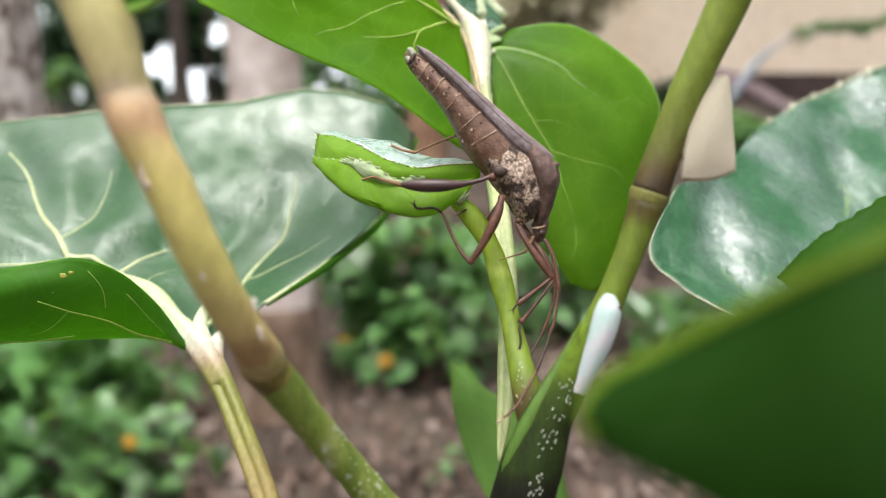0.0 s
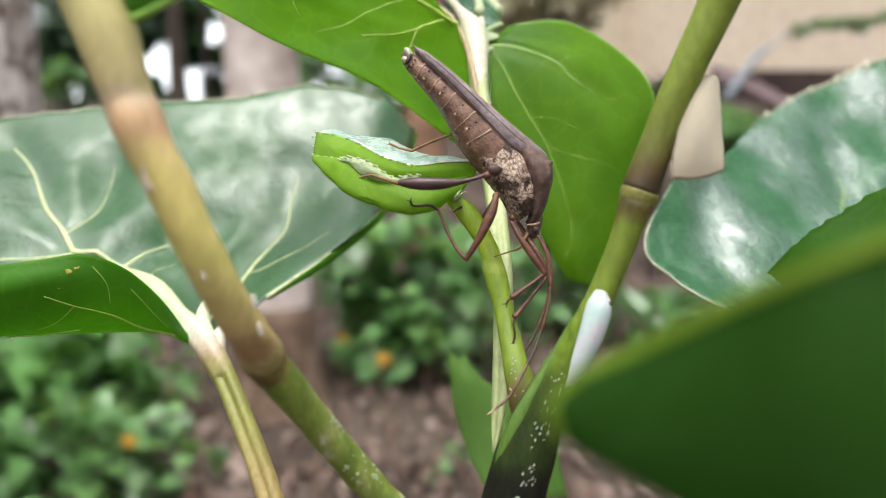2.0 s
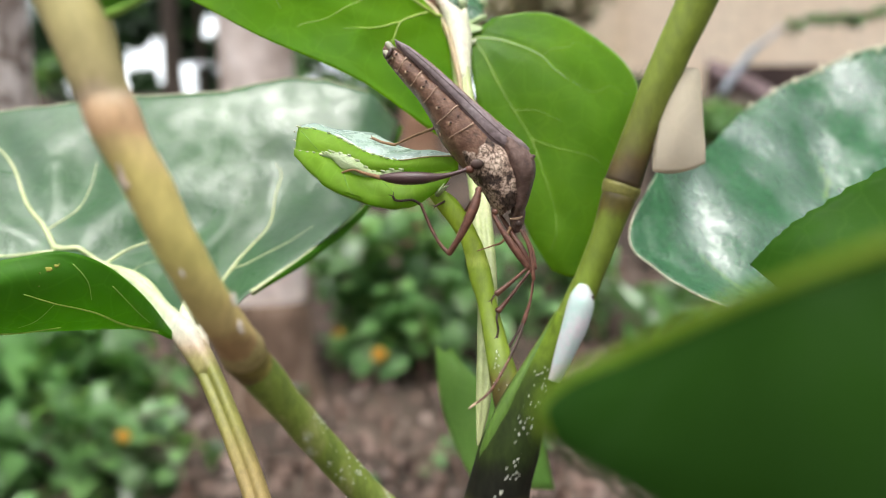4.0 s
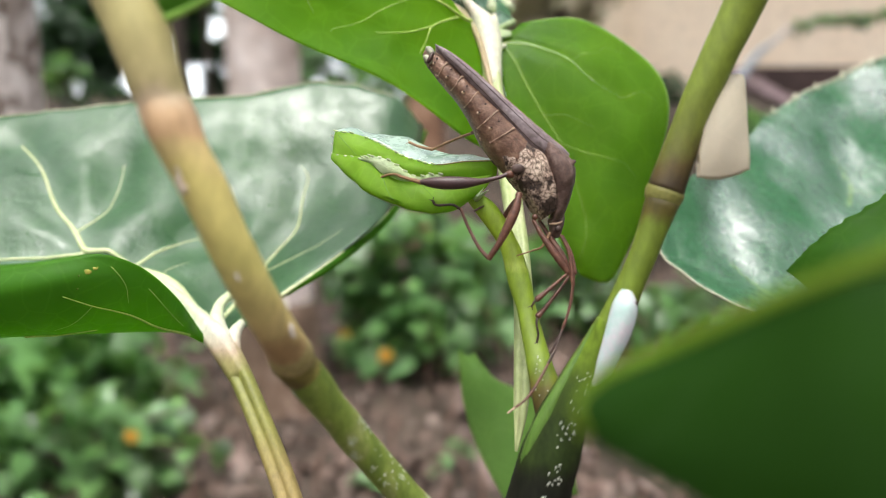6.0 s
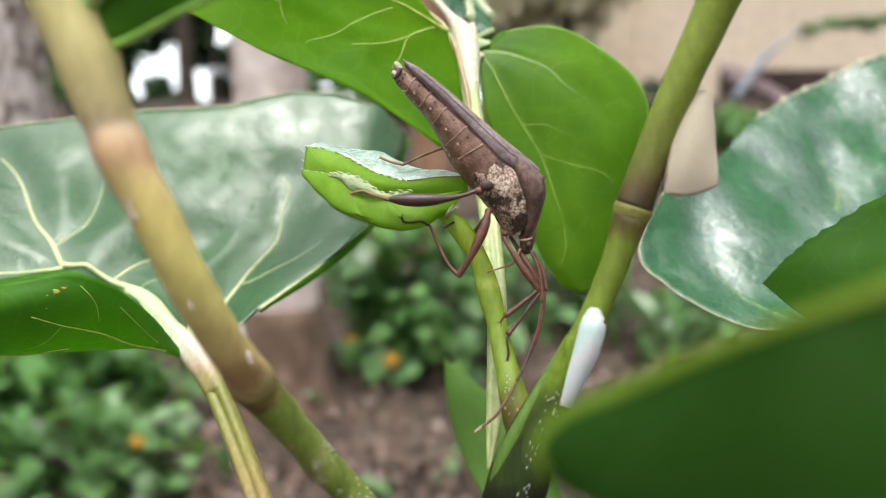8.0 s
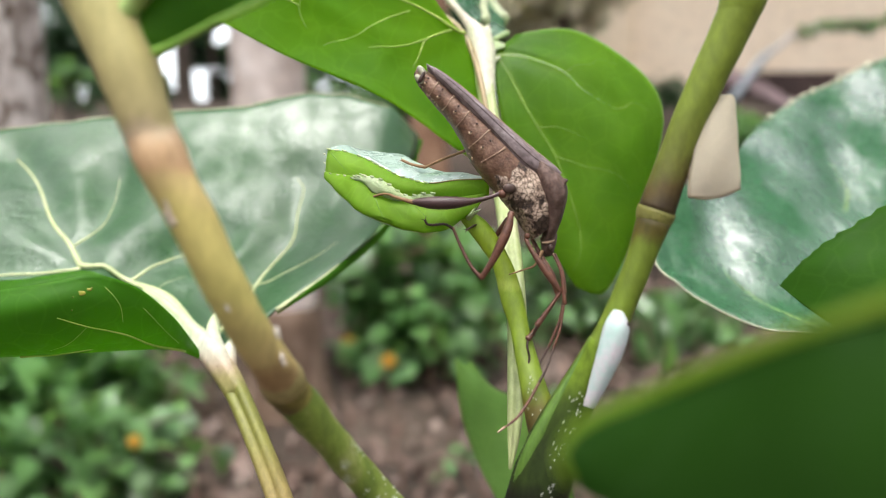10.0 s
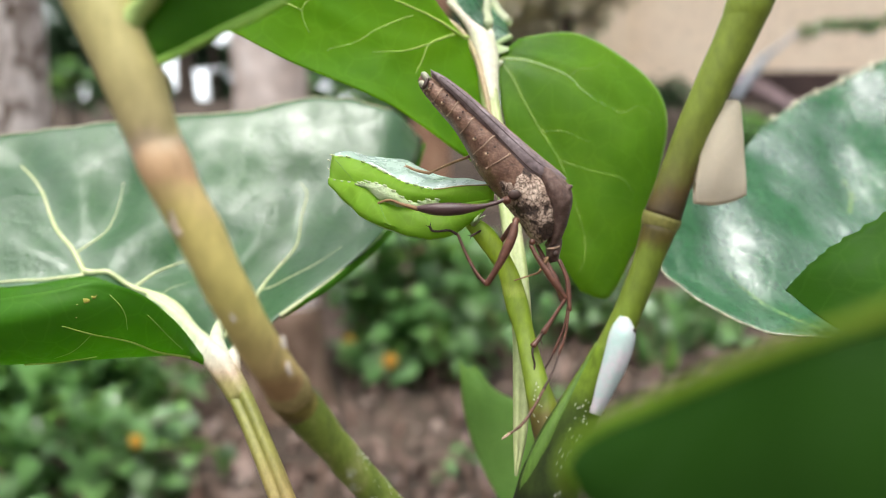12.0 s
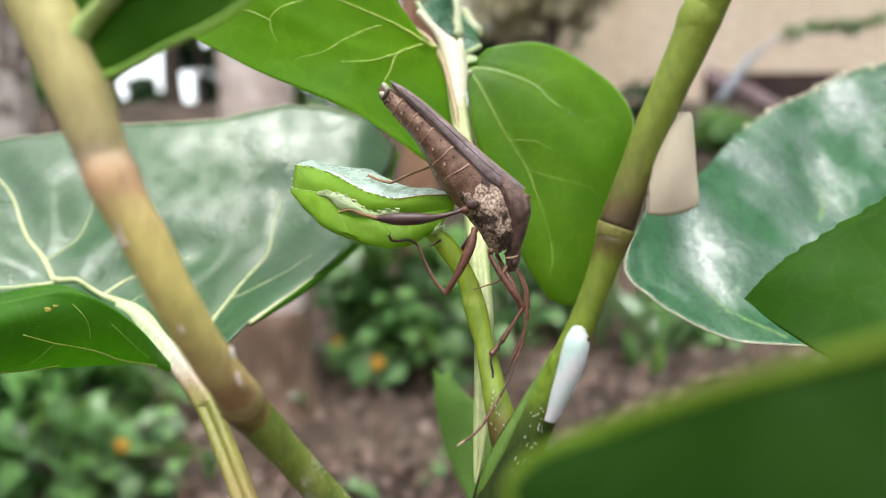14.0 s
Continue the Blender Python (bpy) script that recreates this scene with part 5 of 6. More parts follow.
def legs():
    leg("hind_leg", (6, 104, 9.3), [(6.2, 104, 9.4), (4.8, 103.9, 8.9), (2.6, 103.7, 8.4), (0.1, 103.5, 8.2), (-2.5, 103.7, 8.2), (-4.3, 104, 8.3), (-5.4, 104.2, 8.4)],
        [0.3, 0.27, 0.42, 0.8, 0.86, 0.62, 0.3], (-5.3, 104.2, 8.4), [(-5.3, 104.2, 8.3), (-6.9, 105, 8.8), (-8.4, 106, 9.3)], [0.34, 0.24, 0.2],
        claws([(-8.2, 106, 9.3), (-9.3, 107, 9.6), (-10.5, 107.6, 9.4), (-10.9, 107.8, 9.2)]), "swollen dark purple hind thigh", BUG_FEMUR, BUG_TIP)
    leg("hind_leg", (5.1, 110, 14), [(5.1, 110, 14.4), (3.2, 111.5, 15.8), (1.7, 112.5, 15.9)], [0.4, 0.3, 0.24], (1.9, 112.5, 15.9),
        [(1.9, 112.5, 15.9), (-1.1, 113.5, 14.9), (-3.9, 114.2, 13.7)], [0.22, 0.2, 0.17], claws([(-3.9, 114.2, 13.7), (-5.8, 115, 14.2), (-7.3, 115.8, 14.9)], 0.2), "thin brown hind leg on the far side", None, BUG_TIP)
    leg("middle_leg", (7.5, 104, 6.5), [(7.6, 104, 6.7), (7.2, 103.8, 5), (6.4, 103.6, 3.1), (5, 103.6, 0.4), (3.6, 104, -1.8)],
        [0.34, 0.6, 0.66, 0.46, 0.4], (3.6, 104, -1.8), [(3.6, 104, -1.8), (2.3, 104.5, -0.3), (1, 105.3, 2.2), (-0.1, 106, 4.9)], [0.3, 0.25, 0.23, 0.2],
        claws([(-0.1, 106, 4.8), (-1.2, 105.6, 5.4), (-2.7, 105.2, 5.3), (-3.5, 105, 5.4), (-3.8, 105, 5.9)], 0.17), "brown middle leg bent at the knee")
    leg("middle_leg", (7.4, 110, 6.3), [(7.7, 110, 6.1), (6.5, 110.5, 4.4), (5.8, 110.8, 3.4)], [0.4, 0.4, 0.32], (5.8, 110.8, 3.4),
        [(5.9, 110.8, 3.4), (5, 110.6, 4.6), (4.2, 110.4, 5.8)], [0.3, 0.27, 0.24], claws([(4.2, 110.4, 5.8), (3.1, 108.6, 5.3), (1.8, 107.6, 4.6)], 0.15), "brown middle leg on the far side")
    near = leg("front_leg", (9.7, 105, 3.3), [(9.6, 105, 3.3), (10.7, 104.3, 1.2), (12.5, 103.8, -1.5), (14, 103.6, -3.7)], [0.26, 0.36, 0.5, 0.32], (14, 103.6, -3.7),
               [(14, 103.6, -3.7), (12.1, 103.4, -5.2), (9.7, 103.2, -7)], [0.22, 0.24, 0.42], claws([(9.9, 103.2, -7), (9.4, 103, -7.2), (9, 103, -7.8)], 0.14), "reddish-brown front leg feeling along the shoot")
    far = leg("front_leg", (10.8, 108.5, 3.4), [(10.8, 108.5, 3.3), (12.1, 107, 1), (13.6, 106, -1.6), (14.6, 105.5, -4.1)], [0.26, 0.36, 0.5, 0.32], (14.6, 105.5, -4.1),
        [(14.6, 105.5, -4.1), (12.6, 104.5, -6.5), (10.7, 103.8, -8.7), (10, 103.5, -9.4)], [0.22, 0.22, 0.32, 0.46],
        claws([(10, 103.5, -9.4), (9.8, 103, -10.4), (10, 102.9, -11.7), (9.8, 102.8, -12.7)], 0.14), "reddish-brown front leg holding the shoot")
    return near, far


def antenna(root, joints, label):
    """Four joints, the last one paler."""
    a = part("antenna", tube(joints[0], [0.16, 0.22, 0.3], n=14, sides=10), BUG_LEG, bug, label, origin=root)
    part("antenna_joint", tube(joints[1], [0.15, 0.16, 0.22], n=14, sides=8), BUG_LEG, a, "", origin=root)
    part("antenna_joint", tube(joints[2], [0.15, 0.16, 0.21], n=14, sides=8), BUG_FOOT, a, "", origin=root)
    if len(joints) > 3:
        part("antenna_joint", tube(joints[3], [0.17, 0.19, 0.18, 0.1], n=18, sides=8), BUG_LEG, a, "brown end joint", origin=root)
        end, way = np.array(joints[3][-1]), np.array(joints[3][-1]) - np.array(joints[3][-2])
        part("antenna_tip", tube([end - way * 0.35, end], [0.17, 0.12], n=4, sides=8), BUG_PALE, a, "pale antenna tip", origin=root)
    return a


body()
NEAR_LEG, FAR_LEG = legs()
FEELER = antenna((13.3, 106, 1.3), [
    [(13.2, 104.7, 1.3), (14.2, 104.1, -1.2), (14.6, 103.5, -5.3)],
    [(14.5, 103.5, -5.3), (13.9, 102.9, -8.5), (13, 102.4, -10.9)],
    [(13, 102.4, -10.9), (12, 101.3, -13.1), (10.8, 100.3, -15.1)],
    [(10.8, 100.3, -15.1), (9.5, 99.2, -17), (7.8, 98.2, -19.1), (5.3, 97.5, -20.8)]], "long jointed reddish-brown antenna")
FEELER_FAR = antenna((13.7, 108, 1.3), [
    [(13.8, 106.7, 1.2), (14.9, 106.1, -1.3), (15.3, 105.6, -3.9)],
    [(15.2, 105.6, -3.9), (14.7, 105, -7.7), (13.5, 104.4, -11.1)],
    [(13.5, 104.4, -11.1), (12.6, 103.9, -12.8), (11.3, 103.3, -14.8)]], "jointed dark antenna on the far side")


def mint_hopper():
    at = (18.5, 94.5, -10.6)
    h = tagged(place("planthopper", at), "pale mint-white planthopper with folded wings, head up on the stem", "insect", group="planthoppers on the stems")
    w = loft([
        ((20.4, 95, -5.6), (19.3, 95, -5.2), 0.8), ((20.9, 94.7, -6.8), (18.4, 94.7, -6.1), 1.3), ((20.9, 94.5, -8.3), (17.8, 94.5, -7.3), 1.5), ((20.0, 94.4, -11.1), (17.0, 94.4, -10.3), 1.3), ((18.5, 94.6, -14.1), (16.2, 94.6, -13.4), 0.9), ((17.3, 94.9, -16.4), (15.7, 94.9, -15.8), 0.55), ((16.7, 95, -17.3), (15.4, 95, -16.9), 0.35)], n=34, sides=24, power=1.7)
    part("wing", rings(w), HOPPER_WHITE, h, "mint-white waxy folded wings")
    part("head", rings(loft([((20.6, 95, -5.8), (18.7, 95, -5.7), 0.9), ((20.2, 95.2, -5.4), (19.2, 95.2, -5.3), 0.6)], n=6, sides=14)), HOPPER_CREAM, h, "pale yellowish head")
    part("eye", ball((20.7, 94.0, -6.9), (0.18, 0.3, 0.3), 10, 7), BUG_FOOT, h, "dark eye")
    return h


def cream_hopper():
    at = (31.5, 95, 14.1)
    h = tagged(place("planthopper", at), "pale cream planthopper with upright folded wings on the stem", "insect", group="planthoppers on the stems")
    for off in (-0.35, 0.35):
        s = Sheet([
            [back((32.4, 95, 20.7), off * 0.6), back((33.7, 95, 20.3), off * 1.4), back((34.0, 95, 17.5), off * 1.8), back((34.2, 95, 14.1), off * 1.8), back((34.5, 95, 11.1), off * 1.2), back((34.6, 95, 9.2), off * 0.5)],
            [back((31.5, 95, 20.3), off * 1.4), back((32.4, 95, 19.5), off * 3.4), back((32.5, 95, 16.8), off * 4.4), back((32.5, 95, 13.8), off * 4.2), back((32.6, 95, 10.8), off * 3.0), back((32.8, 95, 8.4), off * 1.2)],
            [back((30.9, 95, 19.7), off * 1.4), back((30.8, 95, 18.5), off * 3.4), back((30.6, 95, 16.1), off * 4.6), back((30.5, 95, 13.4), off * 4.6), back((30.4, 95, 10.4), off * 3.4), back((30.5, 95, 8.0), off * 1.4)],
            [back((30.4, 95, 19.1), off * 0.8), back((29.7, 95, 17.5), off * 1.6), back((29.0, 95, 15.1), off * 2.0), back((28.6, 95, 12.8), off * 2.0), back((28.3, 95, 10.1), off * 1.6), back((28.3, 95, 8.3), off * 0.8)]], 24, 16).swell(0.08, 2.5, 4)
        part("wing", s.solid(0.15 if off > 0 else -0.15), HOPPER_CREAM, h, "pale cream wing")
    part("body", tube([(30.5, 95, 18), (29.6, 95, 14.8), (28.8, 95.2, 10.8)], [0.5, 0.9, 0.5], n=12, sides=12), HOPPER_CREAM, h, "cream body")
    part("eye", ball((30.6, 94.2, 18.1), (0.25, 0.25, 0.3), 10, 7), HOPPER_EYE, h, "brown eye")
    return h


SWAYING = [shrub, bug, mint_hopper(), cream_hopper()]


# ---- the garden behind ----
BARK = grained("bark_pale", [(0.4, (0.14, 0.1, 0.075)), (0.46, (0.42, 0.34, 0.3)), (0.53, (0.76, 0.68, 0.64)), (0.65, (0.86, 0.78, 0.74))], (0.055, 0.055, 0.1), rough=0.85, relief=0.012, fine=0.2)
BARK_SMOOTH = grained("bark_smooth", [(0.36, (0.42, 0.32, 0.27)), (0.5, (0.62, 0.52, 0.47)), (0.65, (0.78, 0.69, 0.65))], (0.13, 0.13, 0.2), rough=0.85, relief=0.008, fine=0.2)
BARK_TAN = grained("bark_tan", [(0.34, (0.2, 0.1, 0.06)), (0.5, (0.38, 0.21, 0.13)), (0.68, (0.52, 0.33, 0.22))], (0.1, 0.1, 0.2), rough=0.85, relief=0.008, fine=0.2)
BARK_BROWN = grained("bark_brown", [(0.3, (0.09, 0.055, 0.035)), (0.55, (0.2, 0.13, 0.09)), (0.75, (0.34, 0.25, 0.2))], (0.07, 0.07, 0.12), rough=0.9, relief=0.008)
BARK_DARK = grained("bark_dark", [(0.3, (0.04, 0.03, 0.024)), (0.7, (0.12, 0.09, 0.07))], (0.06, 0.06, 0.2), rough=0.9, relief=0.01)
SOIL = grained("soil_and_litter", [(0.3, (0.028, 0.019, 0.013)), (0.5, (0.06, 0.042, 0.03)), (0.7, (0.12, 0.09, 0.068))], 0.35, rough=0.95, relief=0.02, fine=0.12)
STALK = grained("dry_stalk", [(0.3, (0.1, 0.05, 0.035)), (0.5, (0.24, 0.14, 0.1)), (0.7, (0.42, 0.32, 0.26))], 0.12, rough=0.85, relief=0.001)
LITTER = grained("dry_leaf", [(0.3, (0.06, 0.035, 0.025)), (0.48, (0.17, 0.11, 0.085)), (0.6, (0.26, 0.19, 0.16)), (0.72, (0.42, 0.34, 0.3))], 0.15, rough=0.7, relief=0.002)
BUSH = leaf_material("bush_leaf", (0.036, 0.098, 0.03), (0.17, 0.33, 0.115), (0.34, 0.6, 0.15), rough=0.3, share=0.28, cell=0.06, relief=0.002, vary=0.8, spec=1.0)
BUSH_LIGHT = leaf_material("bush_leaf_light", (0.08, 0.2, 0.06), (0.18, 0.34, 0.11), (0.36, 0.66, 0.14), rough=0.36, share=0.33, cell=0.06, relief=0.002, vary=0.5, spec=0.6)
WOODS = leaf_material("woods_leaf", (0.012, 0.03, 0.014), (0.035, 0.07, 0.03), (0.08, 0.2, 0.05), rough=0.6, share=0.2, cell=0.2, relief=0.004)
WOODS_GREY = leaf_material("woods_leaf_grey", (0.4, 0.36, 0.27), (0.66, 0.59, 0.46), (0.85, 0.8, 0.6), rough=0.6, share=0.6, cell=0.2, relief=0.004)
PETAL = grained("petal_orange", [(0.3, (0.6, 0.28, 0.02)), (0.7, (0.7, 0.42, 0.05))], 0.02, rough=0.6, relief=0.001)
PLASTER = grained("plaster_beige", [(0.3, (0.8, 0.65, 0.49)), (0.5, (0.87, 0.72, 0.56)), (0.75, (0.9, 0.77, 0.61))], 0.9, rough=0.85, relief=0.003, fine=0.1)
RUST = grained("rusty_sheet", [(0.3, (0.11, 0.05, 0.04)), (0.6, (0.24, 0.13, 0.11)), (0.8, (0.36, 0.24, 0.22))], 0.3, rough=0.6, relief=0.002)
SHEET = grained("faded_sheet", [(0.3, (0.1, 0.065, 0.07)), (0.6, (0.19, 0.13, 0.145)), (0.8, (0.3, 0.23, 0.26))], 0.3, rough=0.5, relief=0.002)
PLINTH = grained("plinth_dark", [(0.3, (0.03, 0.018, 0.016)), (0.7, (0.08, 0.05, 0.045))], 0.3, rough=0.9, relief=0.004)
PIPE = grained("grey_pipe", [(0.3, (0.25, 0.29, 0.33)), (0.7, (0.38, 0.43, 0.48))], 0.1, rough=0.4, relief=0.0005)


def height(x, y):
    """The lie of the land: level near the shrub, rising to a bank with the house on it."""
    s = min(max((y - 4.2) / 4.5, 0), 1)
    return 1.05 * s * s * (3 - 2 * s) + 0.03 * noise.noise(Vector((x * 1.3, y * 1.3, 0)))


def world_mesh(name, shape, mat, parent=None, smooth=True, origin=(0, 0, 0)):
    ob = new(name, mesh_of(shape[0], shape[1], origin, mat, smooth, 1.0))
    if parent is not None:
        ob.parent = parent
    elif origin != (0, 0, 0):
        ob.location = origin
    return ob


def ground():
    xs = [-400, -120, -50, -25] + [x * 0.5 for x in range(-30, 31)] + [25, 50, 120, 400]
    ys = [-400, -120, -50, -20] + [y * 0.5 for y in range(-16, 41)] + [30, 60, 150, 400]
    verts = [(x, y, height(x, y)) for y in ys for x in xs]
    n = len(xs)
    faces = [(j * n + i, j * n + i + 1, (j + 1) * n + i + 1, (j + 1) * n + i) for j in range(len(ys) - 1) for i in range(n - 1)]
    tagged(world_mesh("ground", (verts, faces), SOIL), "bare brown earth strewn with dry leaves", "ground", kind="structure")
    rnd = random.Random(12)
    bits = []
    for k in range(5200):
        y = 1.6 + 8 * rnd.random() ** 1.4
        x = rnd.uniform(-0.75, 0.75) * (y + 0.4)
        bits.append(blade_leaf((x, y, height(x, y) + 0.012), rnd.uniform(0, 6.3), rnd.uniform(-0.5, 0.5), rnd.uniform(0.018, 0.05), rnd, curl=0.4))
    for k in range(160):
        y = 1.8 + 4 * rnd.random()
        x = rnd.uniform(-0.7, 0.7) * (y + 0.4)
        bits.append(blade_leaf((x, y, height(x, y) + 0.03), rnd.uniform(0, 6.3), rnd.uniform(-0.6, 0.2), rnd.uniform(0.05, 0.09), rnd, curl=0.5))
    for k in range(6500):
        x, y = rnd.gauss(0, 3.2), 1.5 + rnd.gauss(0, 3.2)
        bits.append(blade_leaf((x, y, height(x, y) + 0.012), rnd.uniform(0, 6.3), rnd.uniform(-0.5, 0.5), rnd.uniform(0.018, 0.055), rnd, curl=0.4))
    tagged(world_mesh("leaf_litter", join(*bits), LITTER), "scattered dry brown leaves on the earth", "leaf litter", kind="stuff")


def ground_cover():
    """Dry stalks, twigs and seedlings that stand on the earth."""
    rnd = random.Random(77)
    stalks, sprouts = [], []
    for k in range(230):
        y = 1.7 + 3.6 * rnd.random()
        x = rnd.uniform(-0.62, 0.5) * (y + 0.3)
        z, tall = height(x, y), rnd.uniform(0.06, 0.3)
        lean = (rnd.uniform(-0.35, 0.35) * tall, rnd.uniform(-0.2, 0.2) * tall)
        r = rnd.uniform(0.0025, 0.006)
        stalks.append(tube([(x, y, z - 0.02), (x + lean[0] * 0.4, y + lean[1] * 0.4, z + tall * 0.5), (x + lean[0], y + lean[1], z + tall)], [r, r * 0.9, r * 0.5], n=4, sides=5, tips=False))
    for k in range(70):
        y = 1.9 + 3.4 * rnd.random()
        x = rnd.uniform(-0.6, 0.55) * (y + 0.3)
        z, tall = height(x, y), rnd.uniform(0.04, 0.14)
        for a in range(rnd.randrange(4, 9)):
            sprouts.append(blade_leaf((x, y, z + tall * rnd.uniform(0.4, 1.0)), a * 1.1 + rnd.random(), rnd.uniform(-0.3, 0.5), rnd.uniform(0.03, 0.07), rnd))
    tagged(world_mesh("dry_stalks", join(*stalks), STALK), "thin dry reddish-brown stalks standing in the earth", "dry stalks", kind="stuff")
    tagged(world_mesh("seedlings", join(*sprouts), BUSH), "small green seedlings scattered over the earth", "seedlings", kind="stuff")


def blade_leaf(p, turn, tilt, size, rnd, curl=0.2, wide=0.42):
    """One small pointed leaf, bent along its middle."""
    m = Matrix.Translation(p) @ Euler((tilt, rnd.uniform(-0.5, 0.5), turn)).to_matrix().to_4x4()
    k = curl * size
    pts = [(0, 0, 0), (wide * 0.8, 0.3, k * 0.6), (wide, 0.55, k * 0.5), (0, 1, -k * 2), (-wide, 0.55, k * 0.5), (-wide * 0.8, 0.3, k * 0.6), (0, 0.5, 0)]
    v = [m @ Vector((x * size, y * size, z if i not in (0, 6) else 0)) for i, (x, y, z) in enumerate(pts)]
    return v, [(0, 1, 6), (1, 2, 6), (2, 3, 6), (3, 4, 6), (4, 5, 6), (5, 0, 6)]


def foliage(centre, half, count, size, rnd, hollow=0.35):
    """Many leaves through an uneven round clump, with gaps."""
    out = []
    while len(out) < count:
        d = Vector((rnd.gauss(0, 1), rnd.gauss(0, 1), rnd.gauss(0, 1))).normalized() * (hollow + (1 - hollow) * rnd.random())
        p = Vector(centre) + Vector((d.x * half[0], d.y * half[1], d.z * half[2]))
        if noise.noise(p * (1.1 / max(half)) * 2.2) < -0.12:
            continue
        out.append(blade_leaf(p, rnd.uniform(0, 6.3), rnd.uniform(-0.9, 0.6), size * rnd.uniform(0.6, 1.25), rnd))
    return out


def bush(name, centre, half, count, size, mat, label, seed, flowers=(), light=0):
    rnd = random.Random(seed)
    foot = (centre[0], centre[1], height(centre[0], centre[1]))
    b = tagged(new(name), label, "bush", group="hedge behind the shrub" if name == "hedge_bush" else "garden bushes")
    b.location = foot
    twigs = []
    for k in range(7):
        a = rnd.uniform(0, 6.3)
        tip = Vector(centre) + Vector((math.cos(a) * half[0] * 0.7, math.sin(a) * half[1] * 0.7, half[2] * rnd.uniform(-0.2, 0.8)))
        mid = (Vector(foot) + tip) / 2 + Vector((0, 0, 0.05))
        twigs.append(tube([foot, mid, tip], [0.012, 0.008, 0.004], n=8, sides=6, tips=False))
    for tw in twigs:
        part_at(b, "twig", tw, BARK_DARK)
    tagged(part_at(b, "foliage", join(*foliage(centre, half, count, size, rnd)), mat), "", kind="stuff")
    if light:
        tagged(part_at(b, "foliage", join(*foliage((centre[0], centre[1] - 0.05, centre[2] + half[2] * 0.15), half, light, size, rnd, 0.6)), BUSH_LIGHT), "lighter leaves, more to the outside and top", kind="stuff")
    for p, r in flowers:
        petals = [ball((p[0] + r * 0.6 * math.cos(a), p[1], p[2] + r * 0.6 * math.sin(a)), (r * 0.6, r * 0.35, r * 0.6), 8, 6) for a in (0, 1.26, 2.5, 3.8, 5.0)]
        tagged(part_at(b, "flower", join(*petals, ball(p, (r * 0.4,) * 3, 8, 6)), PETAL), "orange-yellow flower")
    return b


def part_at(parent, name, shape, mat):
    ob = new(name, mesh_of(shape[0], shape[1], tuple(parent.location), mat, True, 1.0))
    ob.parent = parent
    return ob


def tree(base, lean, r0, r1, tall, mat, label, crowns, seed, leaf=0.16, crown_mat=None, count=260):
    rnd = random.Random(seed)
    g = height(base[0], base[1]) - 0.05
    t = tagged(new("tree"), label, "tree", group="garden trees")
    t.location = (base[0], base[1], g)
    path = [(base[0] + lean[0] * k, base[1] + lean[1] * k, g + tall * k) for k in (0, 0.08, 0.3, 0.6, 1.0)]
    part_at(t, "trunk", tube(path, [r0 * 1.35, r0 * 1.05, r0, (r0 + r1) / 2, r1], n=40, sides=20, wobble=0.12, seed=seed), mat)
    top = path[-1]
    for c, h in crowns:
        part_at(t, "limb", tube([(top[0], top[1], top[2] * 0.8), ((top[0] + c[0]) / 2, (top[1] + c[1]) / 2, (top[2] + c[2]) / 2 + 0.1), c], [r1 * 0.6, r1 * 0.35, r1 * 0.12], n=10, sides=8, tips=False), mat)
        tagged(part_at(t, "crown", join(*foliage(c, h, count, leaf, rnd, 0.1)), crown_mat or WOODS), "", kind="stuff")
    return t


def house():
    wall = tagged(new("house"), "beige plastered house wall above the garden bank", "house")
    wall.location = (3.77, 10.18, 2.30)
    x0, x1, y = 1.3, 13.0, wall.location[1]
    boards = ([(x0, y, 0.6), (x1, y, 0.6), (x1, y, 6.5), (x0, y, 6.5), (x0, y + 0.25, 0.6), (x1, y + 0.25, 0.6), (x1, y + 0.25, 6.5), (x0, y + 0.25, 6.5)],
              [(0, 1, 2, 3), (5, 4, 7, 6), (4, 0, 3, 7), (1, 5, 6, 2), (3, 2, 6, 7), (4, 5, 1, 0)])
    ob = new("wall", mesh_of(boards[0], boards[1], tuple(wall.location), PLASTER, False, 1.0))
    ob.parent = wall
    plinth = ([(a, b, c) for b in (y - 0.08, y - 0.005) for a, c in ((3.35, 0.6), (x1, 0.6), (x1, 1.42), (3.35, 1.42))], [(0, 1, 2, 3), (5, 4, 7, 6), (4, 0, 3, 7), (1, 5, 6, 2), (3, 2, 6, 7), (4, 5, 1, 0)])
    ob = new("plinth", mesh_of(plinth[0], plinth[1], tuple(wall.location), PLINTH, False, 1.0))
    ob.parent = wall
    post = ([(a, b, c) for b in (y - 0.06, y - 0.003) for a, c in ((2.3, 0.6), (2.42, 0.6), (2.42, 6.5), (2.3, 6.5))], [(0, 1, 2, 3), (5, 4, 7, 6), (4, 0, 3, 7), (1, 5, 6, 2), (3, 2, 6, 7), (4, 5, 1, 0)])
    ob = new("pilaster", mesh_of(post[0], post[1], tuple(wall.location), PLASTER, False, 1.0))
    ob.parent = wall
    eave = ([(a, b, c) for b in (y - 0.7, y + 0.4) for a, c in ((x0 - 0.3, 6.5), (x1, 6.5), (x1, 6.62), (x0 - 0.3, 6.62))], [(0, 1, 2, 3), (5, 4, 7, 6), (4, 0, 3, 7), (1, 5, 6, 2), (3, 2, 6, 7), (4, 5, 1, 0)])
    ob = new("roof", mesh_of(eave[0], eave[1], tuple(wall.location), RUST, False, 1.0))
    ob.parent = wall


